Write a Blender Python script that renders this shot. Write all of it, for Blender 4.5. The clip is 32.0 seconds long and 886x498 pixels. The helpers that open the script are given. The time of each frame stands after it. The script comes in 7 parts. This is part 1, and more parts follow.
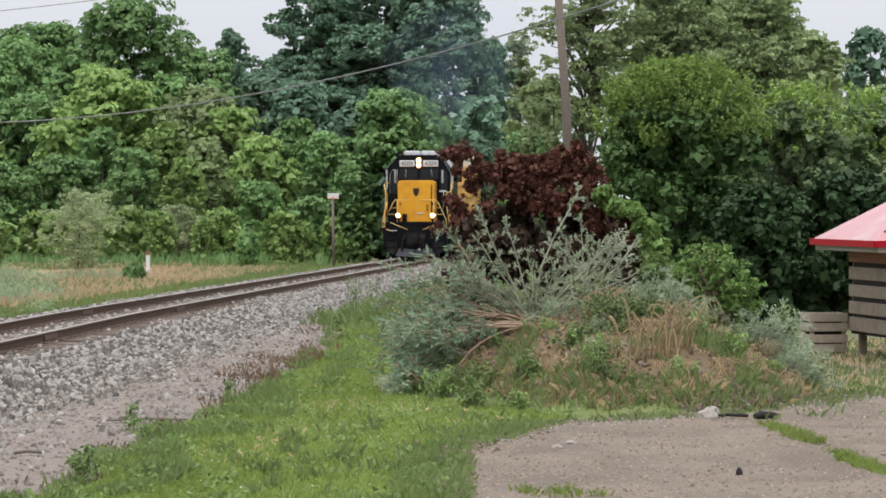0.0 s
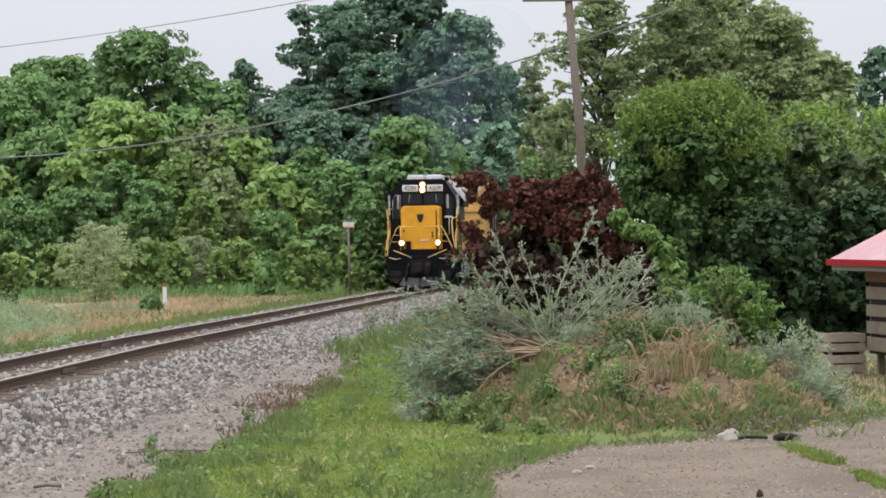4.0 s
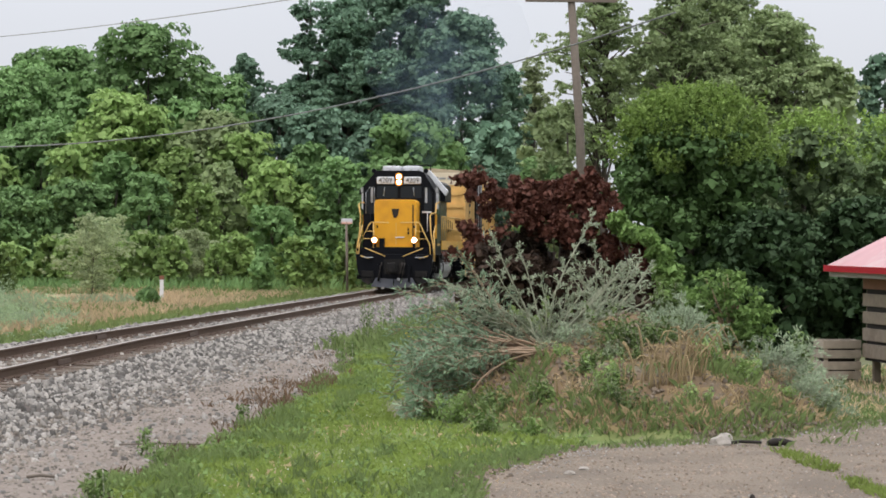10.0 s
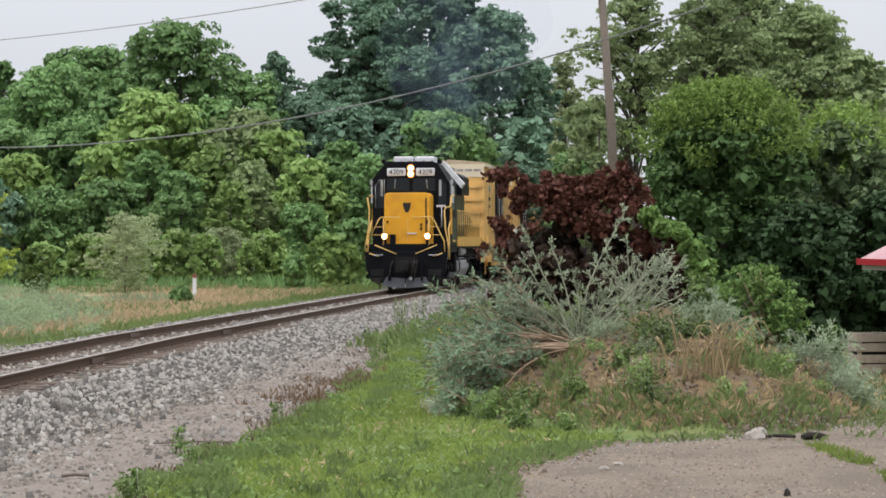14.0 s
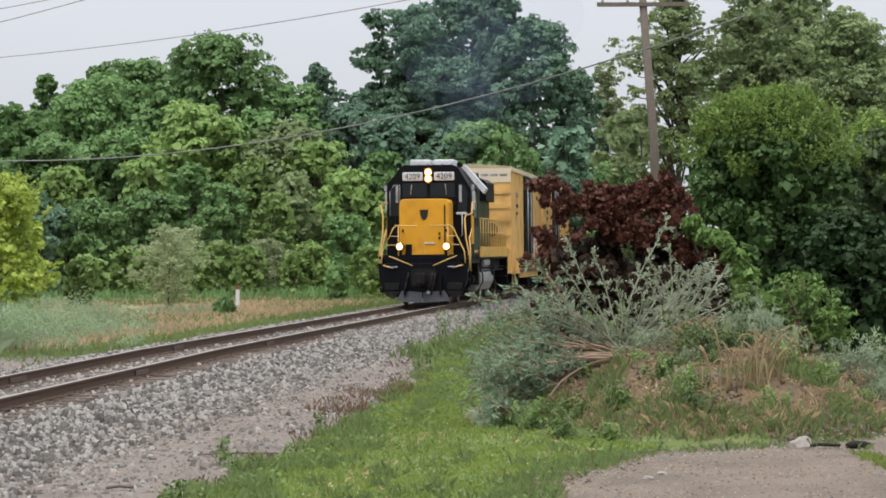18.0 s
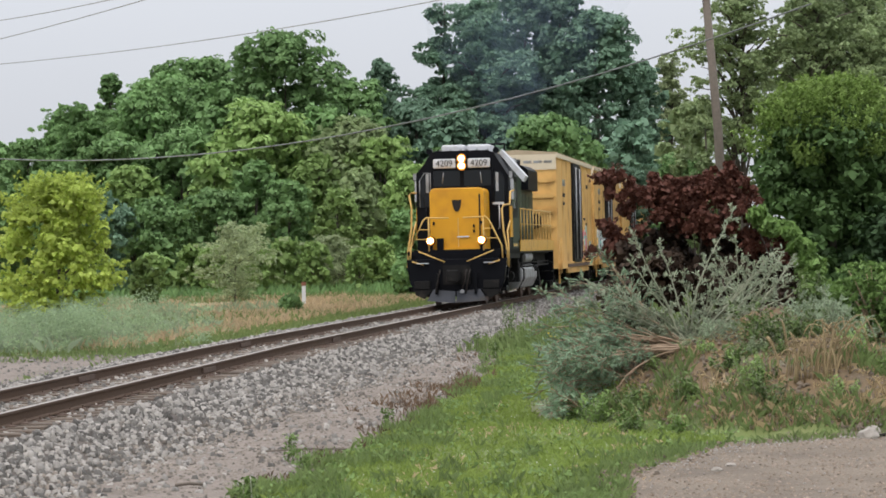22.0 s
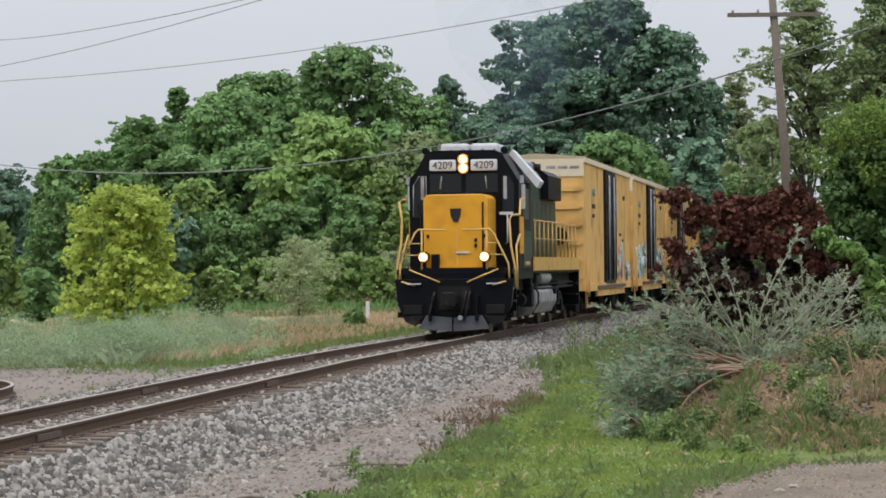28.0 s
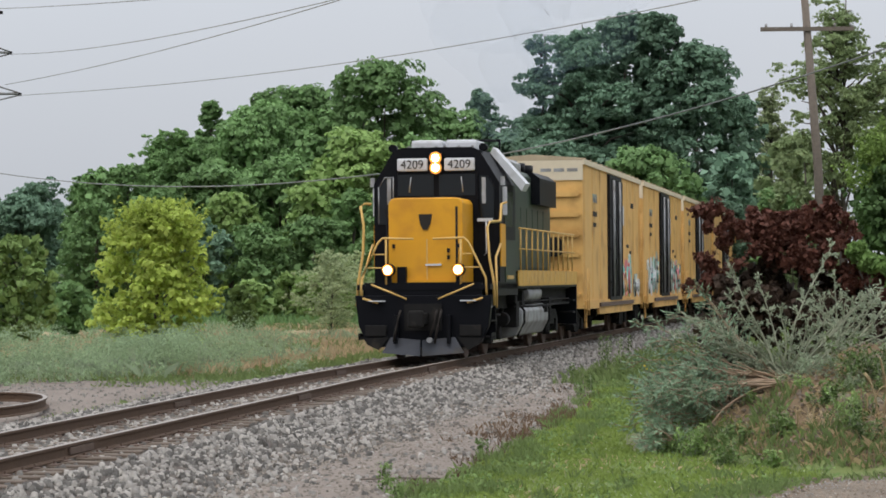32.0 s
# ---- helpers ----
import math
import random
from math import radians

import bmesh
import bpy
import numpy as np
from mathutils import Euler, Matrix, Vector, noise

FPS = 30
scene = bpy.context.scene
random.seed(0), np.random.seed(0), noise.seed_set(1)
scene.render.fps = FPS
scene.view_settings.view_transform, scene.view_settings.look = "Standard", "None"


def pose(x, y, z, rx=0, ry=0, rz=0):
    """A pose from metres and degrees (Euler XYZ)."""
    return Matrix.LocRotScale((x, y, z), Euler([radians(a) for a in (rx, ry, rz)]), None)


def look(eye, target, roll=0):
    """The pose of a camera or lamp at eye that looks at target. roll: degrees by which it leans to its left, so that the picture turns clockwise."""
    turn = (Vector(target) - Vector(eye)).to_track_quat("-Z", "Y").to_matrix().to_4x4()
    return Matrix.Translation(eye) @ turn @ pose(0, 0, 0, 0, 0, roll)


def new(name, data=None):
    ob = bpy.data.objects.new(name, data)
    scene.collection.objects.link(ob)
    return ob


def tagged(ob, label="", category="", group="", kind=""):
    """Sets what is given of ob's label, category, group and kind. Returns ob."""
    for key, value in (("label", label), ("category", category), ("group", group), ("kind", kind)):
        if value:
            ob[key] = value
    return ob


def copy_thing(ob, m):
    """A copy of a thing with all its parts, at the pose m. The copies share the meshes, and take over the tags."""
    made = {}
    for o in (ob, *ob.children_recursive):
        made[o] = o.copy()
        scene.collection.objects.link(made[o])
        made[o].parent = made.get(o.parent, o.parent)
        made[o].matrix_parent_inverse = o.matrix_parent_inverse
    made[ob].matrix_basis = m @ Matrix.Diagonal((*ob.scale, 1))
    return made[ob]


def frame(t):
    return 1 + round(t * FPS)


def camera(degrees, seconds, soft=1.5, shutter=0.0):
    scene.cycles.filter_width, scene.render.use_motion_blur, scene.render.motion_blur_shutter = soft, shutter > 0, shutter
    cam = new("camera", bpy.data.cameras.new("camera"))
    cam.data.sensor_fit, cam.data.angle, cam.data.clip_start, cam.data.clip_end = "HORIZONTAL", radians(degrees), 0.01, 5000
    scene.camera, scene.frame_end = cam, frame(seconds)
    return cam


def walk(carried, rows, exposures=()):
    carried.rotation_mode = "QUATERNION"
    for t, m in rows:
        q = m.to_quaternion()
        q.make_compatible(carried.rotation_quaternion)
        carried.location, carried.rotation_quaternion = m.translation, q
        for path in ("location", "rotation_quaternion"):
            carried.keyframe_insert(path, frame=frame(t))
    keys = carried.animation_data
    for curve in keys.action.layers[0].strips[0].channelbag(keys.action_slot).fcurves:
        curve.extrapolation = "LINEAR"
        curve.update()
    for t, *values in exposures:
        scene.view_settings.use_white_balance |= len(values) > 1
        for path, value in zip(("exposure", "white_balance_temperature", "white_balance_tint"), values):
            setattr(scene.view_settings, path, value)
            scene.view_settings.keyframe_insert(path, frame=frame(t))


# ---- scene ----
LINE_SLOPE, LINE_X = 0.1749, -10.51          # the straight track: x = LINE_X + LINE_SLOPE * y
HEAD = math.degrees(math.atan(LINE_SLOPE))
EYE = 2.07                                   # eye height over the rail heads at the crossing


def drop(y):
    """The line and the land fall gently away beyond the crossing."""
    d = max(0.0, y - 50.0)
    return -0.0066 * min(d, 120.0) - (0.0 if d < 120 else 0.001 * min(d - 120.0, 300.0))


def mid_x(y):
    return LINE_X + LINE_SLOPE * y


def on_track(u, s, z=0.0):
    """A point u metres to the right of the track's middle, s metres along it from y = 0."""
    c, n = math.cos(radians(HEAD)), math.sin(radians(HEAD))
    y = s * c - u * n
    return (LINE_X + s * n + u * c, y, z + drop(s * c))


PATH = [
    (0.0, -5.517, -1.000, -0.017), (0.5, -5.451, -1.006, 0.100), (1.0, -5.371, -0.996, 0.208), (1.5, -5.311, -0.908, 0.363),
    (2.0, -5.241, -0.746, 0.420), (2.5, -5.215, -0.520, 0.571), (3.0, -5.197, -0.401, 0.692), (3.5, -5.200, -0.389, 0.817),
    (5.5, -5.055, -0.464, 1.234), (6.0, -4.982, -0.461, 1.123), (6.5, -4.943, -0.487, 0.905), (7.0, -4.956, -0.567, 0.621),
    (7.5, -5.079, -0.589, 0.398), (8.0, -5.186, -0.646, 0.181), (8.5, -5.233, -0.691, -0.053), (9.0, -5.240, -0.665, -0.161),
    (9.5, -5.235, -0.583, -0.226), (10.0, -5.215, -0.438, -0.208), (10.5, -5.215, -0.376, -0.125), (11.0, -5.059, -0.401, -0.017),
    (11.5, -4.912, -0.495, 0.014), (12.0, -4.799, -0.606, 0.106), (12.5, -4.733, -0.658, 0.183), (13.0, -4.654, -0.650, 0.298),
    (13.5, -4.588, -0.563, 0.196), (14.0, -4.509, -0.518, 0.253), (14.5, -4.349, -0.436, 0.202), (16.5, -3.953, -0.289, 0.372),
    (17.0, -3.795, -0.285, 0.394), (17.5, -3.672, -0.294, 0.489), (18.0, -3.572, -0.284, 0.577), (18.5, -3.490, -0.269, 0.698),
    (19.0, -3.365, -0.265, 0.776), (19.5, -3.152, -0.309, 0.896), (20.0, -2.920, -0.390, 1.023), (20.5, -2.715, -0.419, 1.097),
    (21.0, -2.466, -0.393, 1.161), (21.5, -2.298, -0.390, 1.253), (22.0, -2.138, -0.388, 1.341), (22.5, -2.002, -0.391, 1.403),
    (23.0, -1.942, -0.382, 1.539), (23.5, -1.876, -0.376, 1.645), (24.0, -1.850, -0.363, 1.731), (24.5, -1.677, -0.386, 1.649),
    (25.0, -1.439, -0.242, 1.382), (25.5, -1.318, -0.198, 1.160), (27.5, -0.843, -0.029, 0.729), (28.0, -0.716, 0.003, 0.642),
    (28.5, -0.617, 0.014, 0.592), (29.0, -0.524, 0.078, 0.530), (29.5, -0.450, 0.142, 0.447), (30.0, -0.292, 0.228, 0.541),
    (30.5, -0.134, 0.307, 0.387), (31.0, -0.081, 0.298, 0.454), (31.5, -0.039, 0.308, 0.424), (32.0, 0.000, 0.315, 0.516),
]
cam = camera(19.34, 32.0, soft=1.7)
walk(cam, [(t, pose(0, 0, EYE, 90 + p, r, w)) for t, w, p, r in PATH], exposures=[(0.0, 0.17, 6720, 14.2), (12.0, 0.15, 6720, 13.8), (20.0, 0.09, 6700, 13.4), (25.0, 0.04, 6680, 13), (32.0, -0.13, 6620, 12.4)])

# ---- sky and light: a pale overcast afternoon ----
world = bpy.data.worlds.new("world")
scene.world = world
world.use_nodes = True
wn, wl = world.node_tree.nodes, world.node_tree.links
wn.clear()
sky = wn.new("ShaderNodeTexSky")
sky.sky_type, sky.sun_disc = "NISHITA", False
sky.sun_elevation, sky.sun_rotation = radians(66), radians(200)
sky.air_density, sky.dust_density, sky.ozone_density = 1.0, 4.0, 1.0
veil = wn.new("ShaderNodeMix")
veil.data_type = "RGBA"
veil.inputs["Factor"].default_value = 0.9
cover = wn.new("ShaderNodeTexNoise")
cover.inputs["Scale"].default_value, cover.inputs["Detail"].default_value = 2.2, 4
ramp = wn.new("ShaderNodeValToRGB")
ramp.color_ramp.elements[0].position, ramp.color_ramp.elements[1].position = 0.3, 0.75
ramp.color_ramp.elements[0].color = (5.3, 5.75, 6.3, 1)
ramp.color_ramp.elements[1].color = (5.9, 6.3, 6.8, 1)
back = wn.new("ShaderNodeBackground")
back.inputs["Strength"].default_value = 0.109
wout = wn.new("ShaderNodeOutputWorld")
wl.new(cover.outputs["Fac"], ramp.inputs["Fac"])
wl.new(sky.outputs["Color"], veil.inputs["A"])
wl.new(ramp.outputs["Color"], veil.inputs["B"])
# an overcast sky is three times as bright overhead as at the horizon
way = wn.new("ShaderNodeTexCoord")
axes = wn.new("ShaderNodeSeparateXYZ")
rise = wn.new("ShaderNodeMapRange")
rise.inputs["From Min"].default_value, rise.inputs["From Max"].default_value = 0.0, 1.0
rise.inputs["To Min"].default_value, rise.inputs["To Max"].default_value = 1.0, 3.1
lift = wn.new("ShaderNodeVectorMath")
lift.operation = "SCALE"
wl.new(way.outputs["Generated"], axes.inputs["Vector"])
wl.new(axes.outputs["Z"], rise.inputs["Value"])
wl.new(veil.outputs["Result"], lift.inputs[0])
wl.new(rise.outputs["Result"], lift.inputs["Scale"])
wl.new(lift.outputs["Vector"], back.inputs["Color"])
wl.new(back.outputs["Background"], wout.inputs["Surface"])
sun = new("sun", bpy.data.lights.new("sun", "SUN"))
sun.data.energy, sun.data.angle, sun.data.color = 1.3, radians(35), (1.0, 0.96, 0.9)
sun.matrix_world = look((0, 0, 0), (math.sin(radians(200)) * -0.407, math.cos(radians(200)) * -0.407, -0.914))

# ---- materials ----


def mat(name, color, rough=0.7, metal=0.0, vary=0.15, scale=6.0, bump=0.0, bump_scale=40.0, stain=None, stain_scale=1.2,
        stain_at=(0.55, 0.7), island=0.0, glow=0.0, spec=0.4, thin=0.0):
    """A procedural surface: a base colour with grain, larger stains, fine relief and, for pieces, a shade of their own."""
    m = bpy.data.materials.new(name)
    m.use_nodes = True
    n, l = m.node_tree.nodes, m.node_tree.links
    b = n["Principled BSDF"]
    b.inputs["Roughness"].default_value, b.inputs["Metallic"].default_value = rough, metal
    b.inputs["Specular IOR Level"].default_value = spec
    co = n.new("ShaderNodeTexCoord")
    grain = n.new("ShaderNodeTexNoise")
    grain.inputs["Scale"].default_value, grain.inputs["Detail"].default_value = scale, 5
    l.new(co.outputs["Object"], grain.inputs["Vector"])
    mix = n.new("ShaderNodeMix")
    mix.data_type = "RGBA"
    mix.inputs["A"].default_value = (*[max(0, c * (1 - vary)) for c in color], 1)
    mix.inputs["B"].default_value = (*[min(1, c * (1 + vary)) for c in color], 1)
    l.new(grain.outputs["Fac"], mix.inputs["Factor"])
    out = mix.outputs["Result"]
    if stain:
        big = n.new("ShaderNodeTexNoise")
        big.inputs["Scale"].default_value, big.inputs["Detail"].default_value = stain_scale, 6
        l.new(co.outputs["Object"], big.inputs["Vector"])
        r = n.new("ShaderNodeValToRGB")
        r.color_ramp.elements[0].position, r.color_ramp.elements[1].position = stain_at
        l.new(big.outputs["Fac"], r.inputs["Fac"])
        mix2 = n.new("ShaderNodeMix")
        mix2.data_type = "RGBA"
        mix2.inputs["B"].default_value = (*stain, 1)
        l.new(r.outputs["Color"], mix2.inputs["Factor"])
        l.new(out, mix2.inputs["A"])
        out = mix2.outputs["Result"]
    if island:
        g = n.new("ShaderNodeNewGeometry")
        oi = n.new("ShaderNodeObjectInfo")
        add = n.new("ShaderNodeMath")
        add.operation = "ADD"
        l.new(g.outputs["Random Per Island"], add.inputs[0])
        l.new(oi.outputs["Random"], add.inputs[1])
        rng = n.new("ShaderNodeMapRange")
        rng.inputs["From Max"].default_value = 2.0
        rng.inputs["To Min"].default_value, rng.inputs["To Max"].default_value = 1 - island, 1 + island
        l.new(add.outputs[0], rng.inputs["Value"])
        hs = n.new("ShaderNodeHueSaturation")
        l.new(rng.outputs["Result"], hs.inputs["Value"])
        l.new(out, hs.inputs["Color"])
        out = hs.outputs["Color"]
    l.new(out, b.inputs["Base Color"])
    if bump:
        fine = n.new("ShaderNodeTexNoise")
        fine.inputs["Scale"].default_value, fine.inputs["Detail"].default_value = bump_scale, 4
        l.new(co.outputs["Object"], fine.inputs["Vector"])
        bm_ = n.new("ShaderNodeBump")
        bm_.inputs["Strength"].default_value, bm_.inputs["Distance"].default_value = bump, 0.02
        l.new(fine.outputs["Fac"], bm_.inputs["Height"])
        l.new(bm_.outputs["Normal"], b.inputs["Normal"])
    if glow:
        b.inputs["Emission Color"].default_value = (*color, 1)
        b.inputs["Emission Strength"].default_value = glow
    if thin:
        t = n.new("ShaderNodeBsdfTranslucent")
        l.new(out, t.inputs["Color"])
        ms = n.new("ShaderNodeMixShader")
        ms.inputs["Fac"].default_value = thin
        l.new(b.outputs["BSDF"], ms.inputs[1])
        l.new(t.outputs["BSDF"], ms.inputs[2])
        l.new(ms.outputs["Shader"], n["Material Output"].inputs["Surface"])
    return m


def leaf_mat(name, color, island=0.35, thin=0.42):
    return mat(name, color, rough=0.55, vary=0.25, scale=0.35, island=island, thin=thin, spec=0.15)


